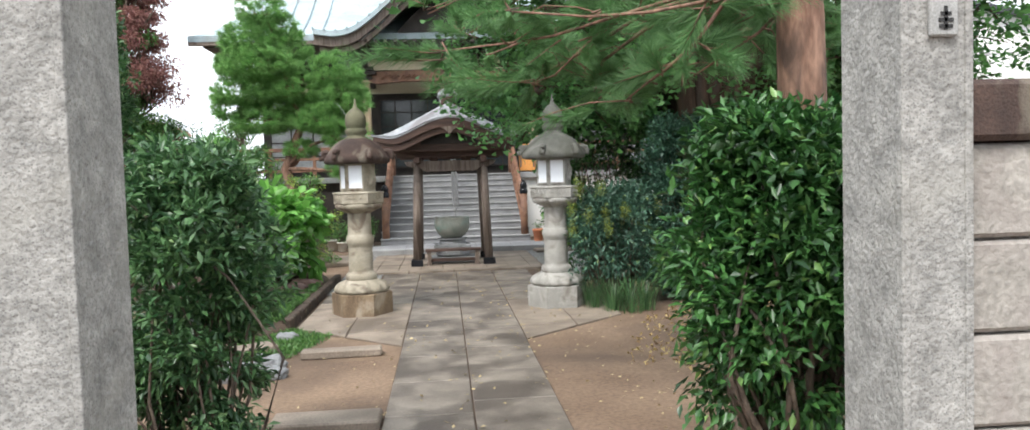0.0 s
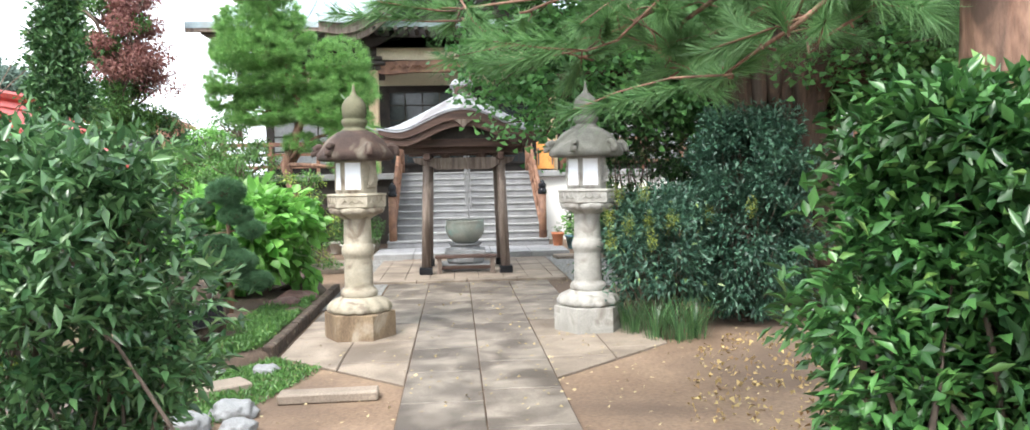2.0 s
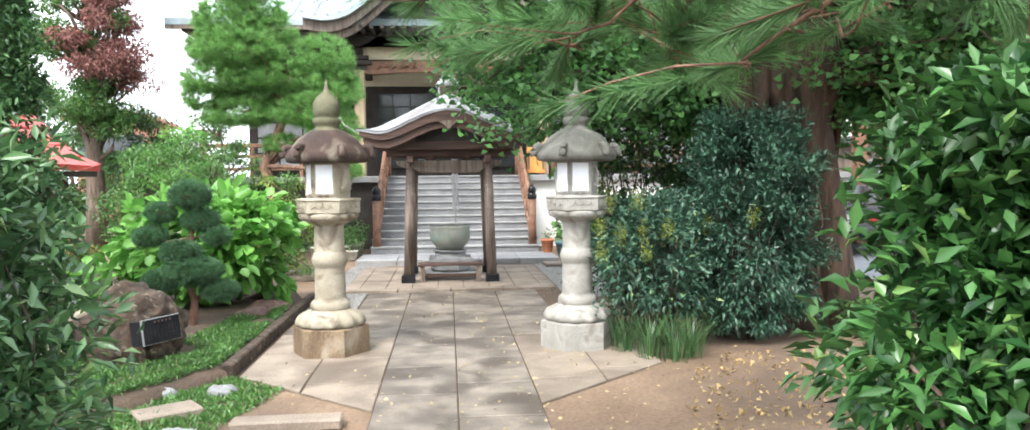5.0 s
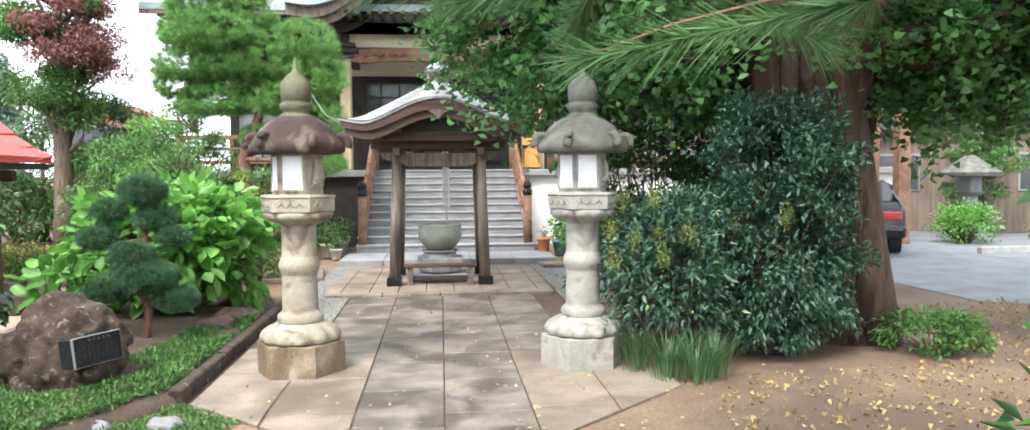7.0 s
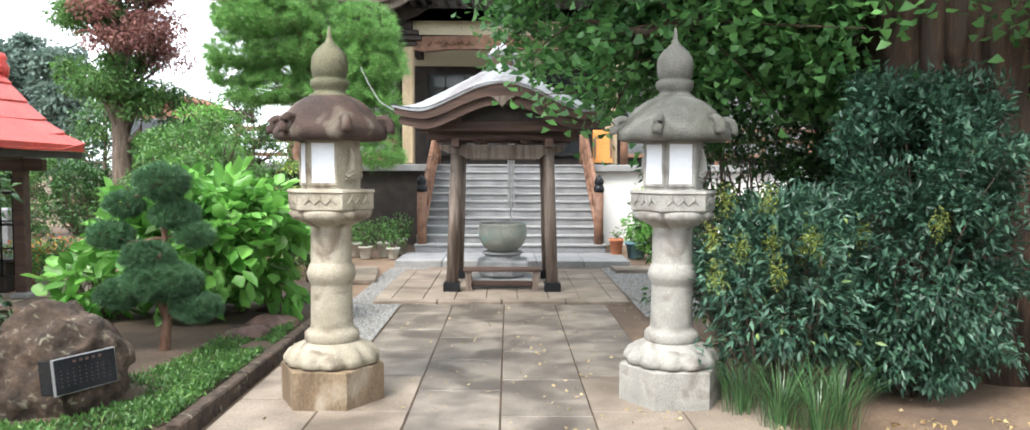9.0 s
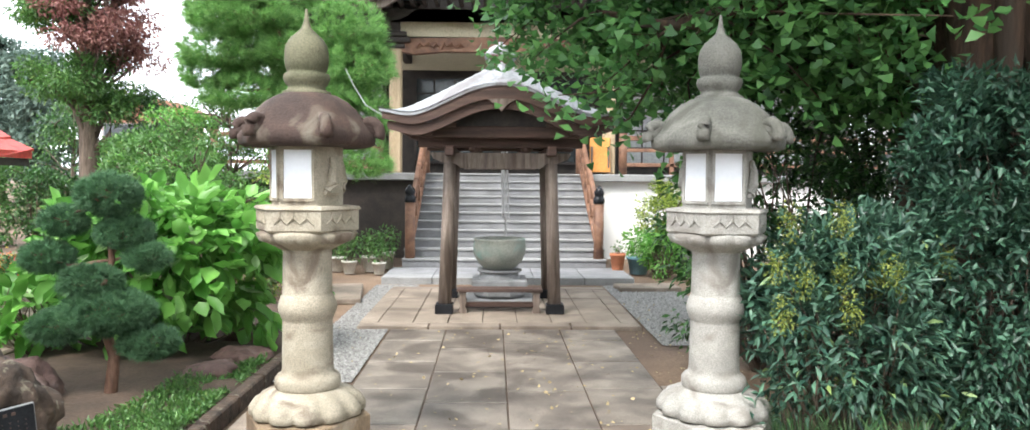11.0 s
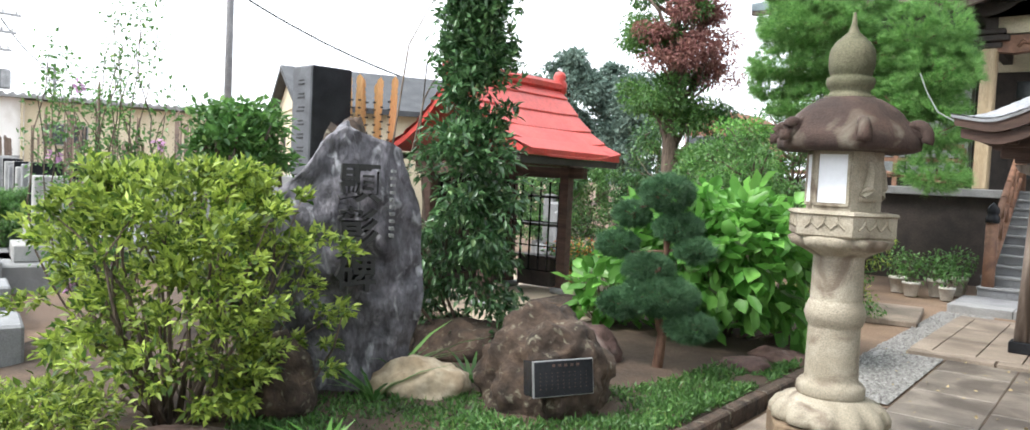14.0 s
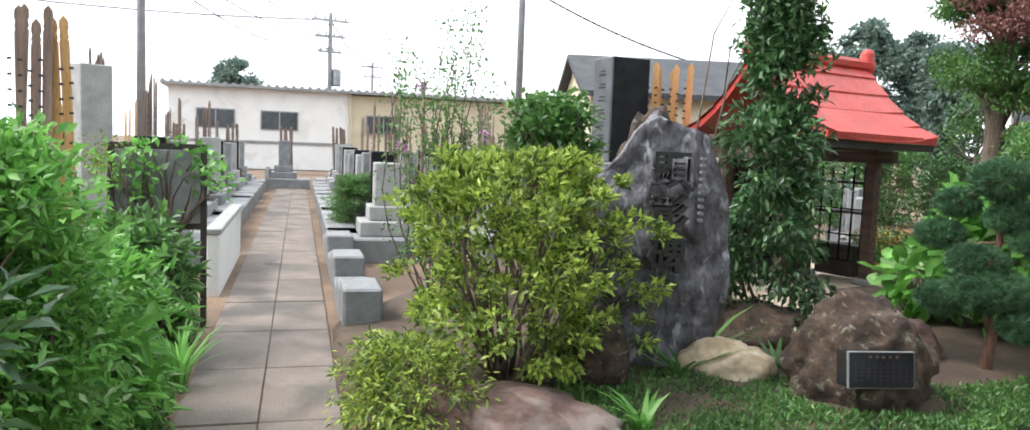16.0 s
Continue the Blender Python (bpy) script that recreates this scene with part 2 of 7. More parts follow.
LEAF_DARK = leaf_material("dark_glossy_leaf", (0.014, 0.055, 0.016), (0.075, 0.2, 0.05), 0.35, 0.22, (0.2, 0.34, 0.09))
LEAF_GLOSS = leaf_material("glossy_evergreen_leaf", (0.02, 0.07, 0.025), (0.13, 0.26, 0.1), 0.3, 0.25, (0.26, 0.38, 0.16))
LEAF_MID = leaf_material("mid_green_leaf", (0.05, 0.14, 0.035), (0.14, 0.29, 0.075), 0.4, 0.35, (0.28, 0.4, 0.12))
LEAF_LIGHT = leaf_material("light_green_leaf", (0.08, 0.25, 0.04), (0.25, 0.55, 0.12), 0.42, 0.4, (0.45, 0.55, 0.35))
LEAF_YELLOW = leaf_material("yellow_green_leaf", (0.03, 0.09, 0.015), (0.5, 0.63, 0.12), 0.5, 0.4)
LEAF_BLUE = leaf_material("blue_green_leaf", (0.02, 0.065, 0.045), (0.11, 0.225, 0.145), 0.38, 0.2, (0.24, 0.32, 0.1))
LEAF_GINKGO = leaf_material("ginkgo_leaf", (0.035, 0.12, 0.035), (0.15, 0.35, 0.1), 0.45, 0.4)
LEAF_RED = leaf_material("dry_red_brown_leaf", (0.2, 0.08, 0.075), (0.36, 0.18, 0.15), 0.7, 0.3)
NEEDLE = leaf_material("pine_needles", (0.055, 0.15, 0.045), (0.17, 0.33, 0.12), 0.5, 0.35)
NEEDLE_BRIGHT = leaf_material("bright_pine_needles", (0.07, 0.21, 0.045), (0.3, 0.54, 0.17), 0.5, 0.35)
NEEDLE_DARK = leaf_material("dark_pine_needles", (0.03, 0.1, 0.05), (0.14, 0.28, 0.13), 0.5, 0.3)
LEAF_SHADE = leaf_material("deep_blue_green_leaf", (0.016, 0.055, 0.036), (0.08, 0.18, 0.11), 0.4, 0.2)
# distance haze put into the leaf colour: paler and greyer green
LEAF_HAZED = leaf_material("hazed_grey_green_leaf", (0.1, 0.16, 0.13), (0.2, 0.28, 0.23), 0.7, 0.3)
FLOWER = leaf_material("pink_petal", (0.5, 0.25, 0.5), (0.7, 0.4, 0.65), 0.6, 0.4)
MIXED_FLOWER = leaf_material("mixed_flower_petal", (0.6, 0.05, 0.05), (0.75, 0.55, 0.1), 0.6, 0.3)
BLOSSOM = leaf_material("yellow_green_blossom", (0.14, 0.2, 0.03), (0.3, 0.33, 0.08), 0.6, 0.4)


# ---- building helpers ----
def part(name, bm, mat, parent=None, label="", smooth=False):
    me = bpy.data.meshes.new(name)
    bmesh.ops.recalc_face_normals(bm, faces=bm.faces)
    bm.to_mesh(me)
    bm.free()
    me.materials.append(mat)
    if smooth:
        me.polygons.foreach_set("use_smooth", [True] * len(me.polygons))
    ob = new(name, me)
    ob.parent = parent
    if label:
        ob["label"] = label
    return ob


def raw(name, verts, faces, mat, parent=None, label=""):
    me = bpy.data.meshes.new(name)
    me.from_pydata(verts, [], faces)
    me.materials.append(mat)
    ob = new(name, me)
    ob.parent = parent
    if label:
        ob["label"] = label
    return ob


def thing(name, m, label, category, group="", kind=""):
    ob = new(name)
    ob.empty_display_size = 0.1
    ob.matrix_world = m if isinstance(m, Matrix) else Matrix.Translation(m)
    return tagged(ob, label, category, group, kind)


def box(x0, x1, y0, y1, z0, z1, bevel=0.0, bm=None, m=None):
    own = bmesh.new()
    bmesh.ops.create_cube(own, size=1)
    for v in own.verts:
        v.co = Vector((x0 + (v.co.x + 0.5) * (x1 - x0), y0 + (v.co.y + 0.5) * (y1 - y0), z0 + (v.co.z + 0.5) * (z1 - z0)))
    if bevel:
        bmesh.ops.bevel(own, geom=list(own.edges), offset=bevel, segments=1, affect="EDGES")
    if m is not None:
        own.transform(m)
    return joined(bm, own)


def joined(bm, own):
    if bm is None:
        return own
    me = bpy.data.meshes.new("tmp")
    own.to_mesh(me)
    own.free()
    bm.from_mesh(me)
    bpy.data.meshes.remove(me)
    return bm


def lathe(profile, sides=24, bm=None, at=(0, 0, 0), turn=0.0, wave=None):
    """A turned shape from (radius, height) pairs; wave(angle, k) scales a ring."""
    own = bmesh.new() if bm is None else bm
    rings = []
    for k, (r, z) in enumerate(profile):
        ring = []
        for i in range(sides):
            a = turn + 2 * math.pi * i / sides
            q = r * (wave(a, k) if wave else 1)
            ring.append(own.verts.new((at[0] + q * math.cos(a), at[1] + q * math.sin(a), at[2] + z)))
        rings.append(ring)
    for a, b in zip(rings, rings[1:]):
        for i in range(sides):
            own.faces.new((a[i], a[(i + 1) % sides], b[(i + 1) % sides], b[i]))
    own.faces.new(rings[0][::-1])
    own.faces.new(rings[-1])
    return own


def tube(points, radii, sides=8, bm=None):
    own = bmesh.new() if bm is None else bm
    pts = [Vector(p) for p in points]
    if isinstance(radii, (int, float)):
        radii = [radii] * len(pts)
    rings = []
    for i, p in enumerate(pts):
        d = (pts[min(i + 1, len(pts) - 1)] - pts[max(i - 1, 0)]).normalized()
        u = d.cross(Vector((0, 0, 1)) if abs(d.z) < 0.9 else Vector((1, 0, 0))).normalized()
        w = d.cross(u)
        rings.append([own.verts.new(p + radii[i] * (math.cos(2 * math.pi * k / sides) * u + math.sin(2 * math.pi * k / sides) * w)) for k in range(sides)])
    for a, b in zip(rings, rings[1:]):
        for k in range(sides):
            own.faces.new((a[k], a[(k + 1) % sides], b[(k + 1) % sides], b[k]))
    own.faces.new(rings[0][::-1])
    own.faces.new(rings[-1])
    return own


def swept(bm, outline, y0, y1):
    """A closed outline in x, z drawn out along y."""
    a = [bm.verts.new((x, y0, z)) for x, z in outline]
    b = [bm.verts.new((x, y1, z)) for x, z in outline]
    n = len(outline)
    bm.faces.new(a)
    bm.faces.new(b[::-1])
    for i in range(n):
        bm.faces.new((a[i], b[i], b[(i + 1) % n], a[(i + 1) % n]))
    return bm


def rock(name, size, mat, parent=None, seed=0, rough=0.22, cuts=4, sharp=1.6):
    bm = bmesh.new()
    bmesh.ops.create_icosphere(bm, subdivisions=cuts, radius=1)
    off = Vector((seed * 7.3, seed * 3.1, seed * 1.7))
    for v in bm.verts:
        d = v.co.normalized()
        k = 1 + rough * (noise.fractal(d * sharp + off, 0.9, 2.0, 4) + 0.5 * abs(noise.noise(d * sharp * 3 + off)))
        p = d * k
        p.z = max(p.z, -0.55)
        v.co = Vector((p.x * size[0], p.y * size[1], (p.z + 0.55) * size[2] / 1.5))
    return part(name, bm, mat, parent, smooth=True)


RNG = np.random.default_rng(7)


def unit(v):
    return v / np.maximum(np.linalg.norm(v, axis=-1, keepdims=True), 1e-9)


def leaf_mesh(name, pos, out, length, width, mat, parent=None, label="", droop=0.3, spread=0.8, fold=0.25, rng=None, shape="pointed"):
    """One small folded blade for each place; out is the way it grows."""
    rng = rng or RNG
    n = len(pos)
    d = unit(out + spread * rng.normal(size=(n, 3)) + np.array([0, 0, -droop]))
    side = unit(np.cross(d, rng.normal(size=(n, 3)) * 0.5 + np.array([0, 0, 1.0])))
    up = np.cross(side, d)
    L = (length * rng.uniform(0.65, 1.25, n))[:, None]
    W = (width * rng.uniform(0.7, 1.2, n))[:, None]
    mid = pos + d * L * (0.45 if shape == "pointed" else 0.75)
    tip = pos + d * L - up * L * 0.12
    if shape == "fan":
        tip = pos + d * L * 0.85
    left, right = mid + side * W / 2 + up * W * fold, mid - side * W / 2 + up * W * fold
    if shape == "broad":
        l2, r2 = pos + d * L * 0.3 + side * W * 0.42, pos + d * L * 0.3 - side * W * 0.42
        l3, r3 = pos + d * L * 0.72 + side * W * 0.36 + up * W * fold * 0.4, pos + d * L * 0.72 - side * W * 0.36 + up * W * fold * 0.4
        c = pos + d * L * 0.5 - up * W * fold
        verts = np.stack([pos, l2, l3, tip, r3, r2, c], 1).reshape(-1, 3)
        k = 7 * np.arange(n)[:, None, None]
        faces = (np.array([[0, 6, 1], [1, 6, 2], [2, 6, 3], [3, 6, 4], [4, 6, 5], [5, 6, 0]])[None] + k).reshape(-1, 3)
    else:
        verts = np.stack([pos, left, tip, right], 1).reshape(-1, 3)
        k = 4 * np.arange(n)[:, None, None]
        faces = (np.array([[0, 2, 1], [0, 3, 2]])[None] + k).reshape(-1, 3)
    me = bpy.data.meshes.new(name)
    me.vertices.add(len(verts))
    me.vertices.foreach_set("co", verts.astype(np.float32).ravel())
    me.loops.add(len(faces) * 3)
    me.loops.foreach_set("vertex_index", faces.astype(np.int32).ravel())
    me.polygons.add(len(faces))
    me.polygons.foreach_set("loop_start", np.arange(0, len(faces) * 3, 3, dtype=np.int32))
    me.update(calc_edges=True)
    me.materials.append(mat)
    ob = new(name, me)
    ob.parent = parent
    if label:
        ob["label"] = label
    return ob


def needle_mesh(name, centres, axes, per, length, width, mat, parent=None, label="", cone=0.9, rng=None):
    """Tufts of needles: thin blades that fan out round the twig's tip."""
    rng = rng or RNG
    n = len(centres)
    pos = np.repeat(centres, per, 0)
    ax = np.repeat(unit(axes), per, 0)
    d = unit(ax + cone * unit(rng.normal(size=(n * per, 3))))
    side = unit(np.cross(d, rng.normal(size=(n * per, 3))))
    L = (length * rng.uniform(0.7, 1.15, n * per))[:, None]
    start = pos - ax * rng.uniform(0, 0.35, (n * per, 1)) * length
    verts = np.stack([start - side * width / 2, start + side * width / 2, start + d * L - np.array([0, 0, 0.12]) * L], 1).reshape(-1, 3)
    me = bpy.data.meshes.new(name)
    me.vertices.add(len(verts))
    me.vertices.foreach_set("co", verts.astype(np.float32).ravel())
    nf = n * per
    me.loops.add(nf * 3)
    me.loops.foreach_set("vertex_index", np.arange(nf * 3, dtype=np.int32))
    me.polygons.add(nf)
    me.polygons.foreach_set("loop_start", np.arange(0, nf * 3, 3, dtype=np.int32))
    me.update(calc_edges=True)
    me.materials.append(mat)
    ob = new(name, me)
    ob.parent = parent
    if label:
        ob["label"] = label
    return ob


def cloud_points(rng, n, centre, radii, shell=0.45, flat=None):
    """Places in an ellipsoid, most of them near its surface, and the way out there."""
    d = unit(rng.normal(size=(n, 3)))
    if flat:
        d[:, 2] = np.where(d[:, 2] < 0, d[:, 2] * flat, d[:, 2])
    r = 1 - shell * rng.random(n) ** 1.5
    return np.array(centre) + d * r[:, None] * np.array(radii), d


def limb(rng, a, b, r0, r1, bm, bend=0.12, sides=6, steps=5):
    a, b = np.array(a, float), np.array(b, float)
    length = np.linalg.norm(b - a)
    pts, rad = [], []
    off = rng.normal(size=3) * bend * length
    for i in range(steps + 1):
        t = i / steps
        pts.append(a + (b - a) * t + off * math.sin(math.pi * t) + rng.normal(size=3) * 0.012 * length * (0 < i < steps))
        rad.append(r0 + (r1 - r0) * t)
    tube(pts, rad, sides, bm)
    return pts


def shrub(name, base, height, radius, label, leaf, leaf_mat, count, clumps, seed, low=0.12, stem=0.014, bark=None, shape="pointed", droop=0.35, clump=0.3, spread=0.8, taper=0.0, category="shrub", stems=None, belly=1.0, inner=0.15, ragged=0.14):
    """Stems that rise from the foot to clumps of leaves, with gaps between."""
    rng = np.random.default_rng(seed)
    ob = thing(name, Matrix.Translation(base), label, category)
    rx, ry = (radius, radius) if isinstance(radius, (int, float)) else radius
    bm = bmesh.new()
    P, D = [], []
    per = max(1, count // clumps)
    for i in range(clumps):
        h = low + (1 - low) * rng.random() ** 0.8
        w = math.sqrt(max(0.05, 1 - (abs(h - 0.5) * 1.7) ** 2)) * belly if not taper else (1 - taper * h) * min(1.0, 0.5 + 2 * h)
        a, q = rng.uniform(0, 2 * math.pi), math.sqrt(rng.uniform(inner, 1))
        q *= 1 + ragged * rng.uniform(-1.6, 1.3)
        c = np.array([rx * w * q * math.cos(a), ry * w * q * math.sin(a), height * h])
        if i < (stems or 40):
            foot = np.array([0.12 * rx * math.cos(a), 0.12 * ry * math.sin(a), 0.0])
            limb(rng, foot, c, stem * (1.6 - h * 0.6), stem * 0.3, bm, 0.1, 5, 4)
        s = clump * rng.uniform(0.6, 1.25)
        p, d = cloud_points(rng, per, c, (s, s, s * 0.7), 0.75)
        out = d * 0.6 + unit(c - np.array([0, 0, height * 0.4]))[None] * 0.7
        keep = p[:, 2] > 0.03
        P.append(p[keep])
        D.append(out[keep])
    part("stem", bm, bark or BARK, ob, smooth=True)
    leaf_mesh("foliage", np.concatenate(P), np.concatenate(D), leaf[0], leaf[1], leaf_mat, ob, droop=droop, spread=spread, rng=rng, shape=shape)
    return ob


# ---- ground and paving ----
def sheet(name, outline, z, mat, label, category, thick=0.0, kind="structure"):
    bm = bmesh.new()
    top = [bm.verts.new((x, y, z)) for x, y in outline]
    bm.faces.new(top)
    if thick:
        low = [bm.verts.new((x, y, z - thick)) for x, y in outline]
        for i in range(len(top)):
            j = (i + 1) % len(top)
            bm.faces.new((top[i], low[i], low[j], top[j]))
    return tagged(part(name, bm, mat), label, category, kind=kind)


sheet("ground", [(-400, -200), (400, -200), (400, 500), (-400, 500)], -0.02, SOIL, "bare brown trodden soil with fallen leaves", "ground")
sheet("road", [(6.6, 10.9), (22, 3.0), (40, 30), (9.4, 30), (6.5, 13.4)], -0.012, ASPHALT, "pale grey asphalt yard drive beside the garden", "road")


def clip(poly, px, py, nx, ny):
    """The part of a polygon on the side of the line to which (nx, ny) points."""
    out = []
    for i, a in enumerate(poly):
        b = poly[(i + 1) % len(poly)]
        da, db = (a[0] - px) * nx + (a[1] - py) * ny, (b[0] - px) * nx + (b[1] - py) * ny
        if da >= 0:
            out.append(a)
        if (da >= 0) != (db >= 0):
            t = da / (da - db)
            out.append((a[0] + t * (b[0] - a[0]), a[1] + t * (b[1] - a[1])))
    return out


def shrink(poly, gap):
    cx, cy = sum(p[0] for p in poly) / len(poly), sum(p[1] for p in poly) / len(poly)
    out = []
    for x, y in poly:
        d = math.hypot(x - cx, y - cy) + 1e-9
        out.append((x - (x - cx) / d * gap, y - (y - cy) / d * gap))
    return out


def slab(poly, z, thick, mat, parent, name="slab", gap=0.011):
    poly = shrink(poly, gap)
    cx, cy = sum(p[0] for p in poly) / len(poly), sum(p[1] for p in poly) / len(poly)
    bm = bmesh.new()
    inner = shrink(poly, 0.006)
    z += random.uniform(-0.003, 0.003)
    a = [bm.verts.new((x - cx, y - cy, 0)) for x, y in inner]
    b = [bm.verts.new((x - cx, y - cy, -0.006)) for x, y in poly]
    c = [bm.verts.new((x - cx, y - cy, -thick)) for x, y in poly]
    bm.faces.new(a)
    for u, w in ((a, b), (b, c)):
        for i in range(len(u)):
            j = (i + 1) % len(u)
            bm.faces.new((u[i], w[i], w[j], u[j]))
    ob = part(name, bm, mat, parent)
    ob.location = (cx, cy, z)
    return ob


CHEV_L, CHEV_R = ((-0.6, 6.31), (-1.8, 7.43)), ((0.6, 6.38), (1.65, 7.38))
# the mortar bed under the slabs, a little lower than their tops
bed = [(-0.6, -3), (0.6, -3), (0.6, 6.38), (1.65, 7.38), (1.8, 7.6), (1.8, 9.9), (1.2, 9.9), (1.2, 12.17), (-1.2, 12.17), (-1.2, 9.9), (-1.8, 9.9), (-1.8, 7.43), (-0.6, 6.31)]
pavement = sheet("pavement", bed, -0.008, SOIL_DARK, "stone slab path that widens between two lanterns", "path")


def paving():
    for x0, x1, start, mat in ((-0.6, 0.0, -3.2, SLAB), (0.0, 0.6, -2.9, SLAB)):
        y = start
        while y < 12.17:
            y2 = min(y + 0.9, 12.17)
            if 12.17 - y2 < 0.25:
                y2 = 12.17
            slab([(x0, y), (x1, y), (x1, y2), (x0, y2)], 0.0, 0.06, mat, pavement)
            y = y2
    for side, (p, q) in ((-1, CHEV_L), (1, CHEV_R)):
        nx, ny = -(q[1] - p[1]), q[0] - p[0]
        if ny < 0:
            nx, ny = -nx, -ny
        for x0, x1, top in ((0.6, 1.2, 12.17), (1.2, 1.8, 9.9)):
            y = 6.2 if x0 < 1 else 6.5
            while y < top:
                y2 = min(y + 0.9, top)
                if top - y2 < 0.25:
                    y2 = top
                poly = clip([(side * x0, y), (side * x1, y), (side * x1, y2), (side * x0, y2)], p[0], p[1], nx, ny)
                if len(poly) > 2 and side < 0:
                    poly = poly[::-1]
                if len(poly) > 2:
                    slab(poly, -0.001, 0.06, SLAB if y > 8.8 else SLAB_TAN, pavement)
                y = y2


# ---- gravel strips beside the pavilion ----
def pebble_strip(name, x0, x1, y0, y1, seed):
    ob = sheet(name, [(x0, y0), (x1, y0), (x1, y1), (x0, y1)], -0.006, GRAVEL, "grey gravel strip beside the paving", "gravel", kind="stuff")
    rng = np.random.default_rng(seed)
    verts, faces = [], []
    for _ in range(int((x1 - x0) * (y1 - y0) * 900)):
        c = np.array([rng.uniform(x0, x1), rng.uniform(y0, y1), -0.004])
        r = rng.uniform(0.008, 0.02)
        k = len(verts)
        a0 = rng.uniform(0, 6)
        verts += [tuple(c + (r * math.cos(a0 + a), r * math.sin(a0 + a), 0)) for a in (0, 1.6, 3.1, 4.7)] + [tuple(c + (0, 0, r * 0.8))]
        faces += [(k + i, k + (i + 1) % 4, k + 4) for i in range(4)]
    raw("pebbles", verts, faces, GRAVEL, ob)


pebble_strip("gravel_bed", -1.85, -1.22, 10.0, 15.7, 3)
pebble_strip("gravel_bed", 1.55, 2.6, 11.4, 15.7, 4)

# ---- gate ----
def gate_pillar(m, label, sign, hw, hd):
    ob = thing("gate_pillar", m, label, "pillar")
    part("shaft", box(-hw, hw, -hd, hd, -0.02, 3.3, 0.012), GRANITE, ob)
    for sx in (-1, 1):
        part("corner_margin", box(sx * hw - 0.022, sx * hw + 0.006 * sx, -hd - 0.006, -hd + 0.03, 0.0, 3.3, 0.003) if sx > 0 else box(-hw - 0.006, -hw + 0.022, -hd - 0.006, -hd + 0.03, 0.0, 3.3, 0.003), GRANITE, ob, "smooth corner margin")
    part("cap", box(-hw - 0.06, hw + 0.06, -hd - 0.06, hd + 0.06, 3.3, 3.5, 0.03), GRANITE, ob)
    if sign:
        s = part("sign", box(-0.035, 0.06, -hd - 0.025, -hd - 0.002, 1.97, 2.44, 0.006), PALE_STONE, ob, "white sign with worn black characters")
        bm = None
        for z, w in ((1.995, 0.045), (2.015, 0.05), (2.035, 0.035), (2.095, 0.06), (2.125, 0.05), (2.155, 0.07), (2.245, 0.06), (2.285, 0.07)):
            bm = box(0.015 - w / 2, 0.015 + w / 2, -hd - 0.029, -hd - 0.0255, z, z + 0.012, 0, bm)
        bm = box(0.009, 0.02, -hd - 0.029, -hd - 0.0255, 1.99, 2.065, 0, bm)
        part("lettering", bm, INK, s)
    return ob


gate_pillar(pose(-1.449, 1.43, 0), "rough pale granite gate pillar with a margin line", False, 0.2, 0.21)
gate_pillar(pose(1.445, 1.42, 0), "rough pale granite gate pillar with a small sign", True, 0.117, 0.2)


def boundary_wall(x0, x1, name):
    ob = thing(name, (0, 1.34, 0), "low wall of rough pale stone blocks with a dark coping", "wall", kind="structure")
    rng = random.Random(5)
    part("core", box(x0, x1, 0.02, 0.24, -0.05, 1.63), GRANITE_SIDE, ob)
    for row in range(5):
        x = x0 - (0.3 if row % 2 else 0)
        while x < x1:
            a, b = max(x, x0), min(x + 0.62, x1)
            if b - a > 0.08:
                part("stone_block", box(a + 0.006, b - 0.006, -0.03 - rng.uniform(0, 0.015), 0.27, row * 0.326 + 0.005, row * 0.326 + 0.319, 0.015), GRANITE_SIDE, ob)
            x += 0.62
    part("coping", box(x0, x1, -0.08, 0.34, 1.635, 1.84, 0.02), CAP_DARK, ob, "dark brown coping")


boundary_wall(1.565, 7.0, "wall_east")
boundary_wall(-7.0, -1.652, "wall_west")


# ---- stone lanterns ----
def scroll(a, bm):
    """A curled tip at a corner of the cap."""
    pts, rad = [], []
    for i in range(15):
        t = i / 14
        ang = -0.6 + t * 4.6
        rr = 0.075 * (1 - 0.62 * t)
        u = 0.35 + rr * math.cos(ang) * 0.9
        pts.append((u * math.cos(a), u * math.sin(a), 1.868 + rr * math.sin(ang)))
        rad.append(0.036 * (1 - 0.35 * t))
    tube(pts, rad, 8, bm)
    tube([(0.12 * math.cos(a), 0.12 * math.sin(a), 2.05), (0.275 * math.cos(a), 0.275 * math.sin(a), 1.945), (0.39 * math.cos(a), 0.39 * math.sin(a), 1.85)], [0.02, 0.028, 0.035], 6, bm)


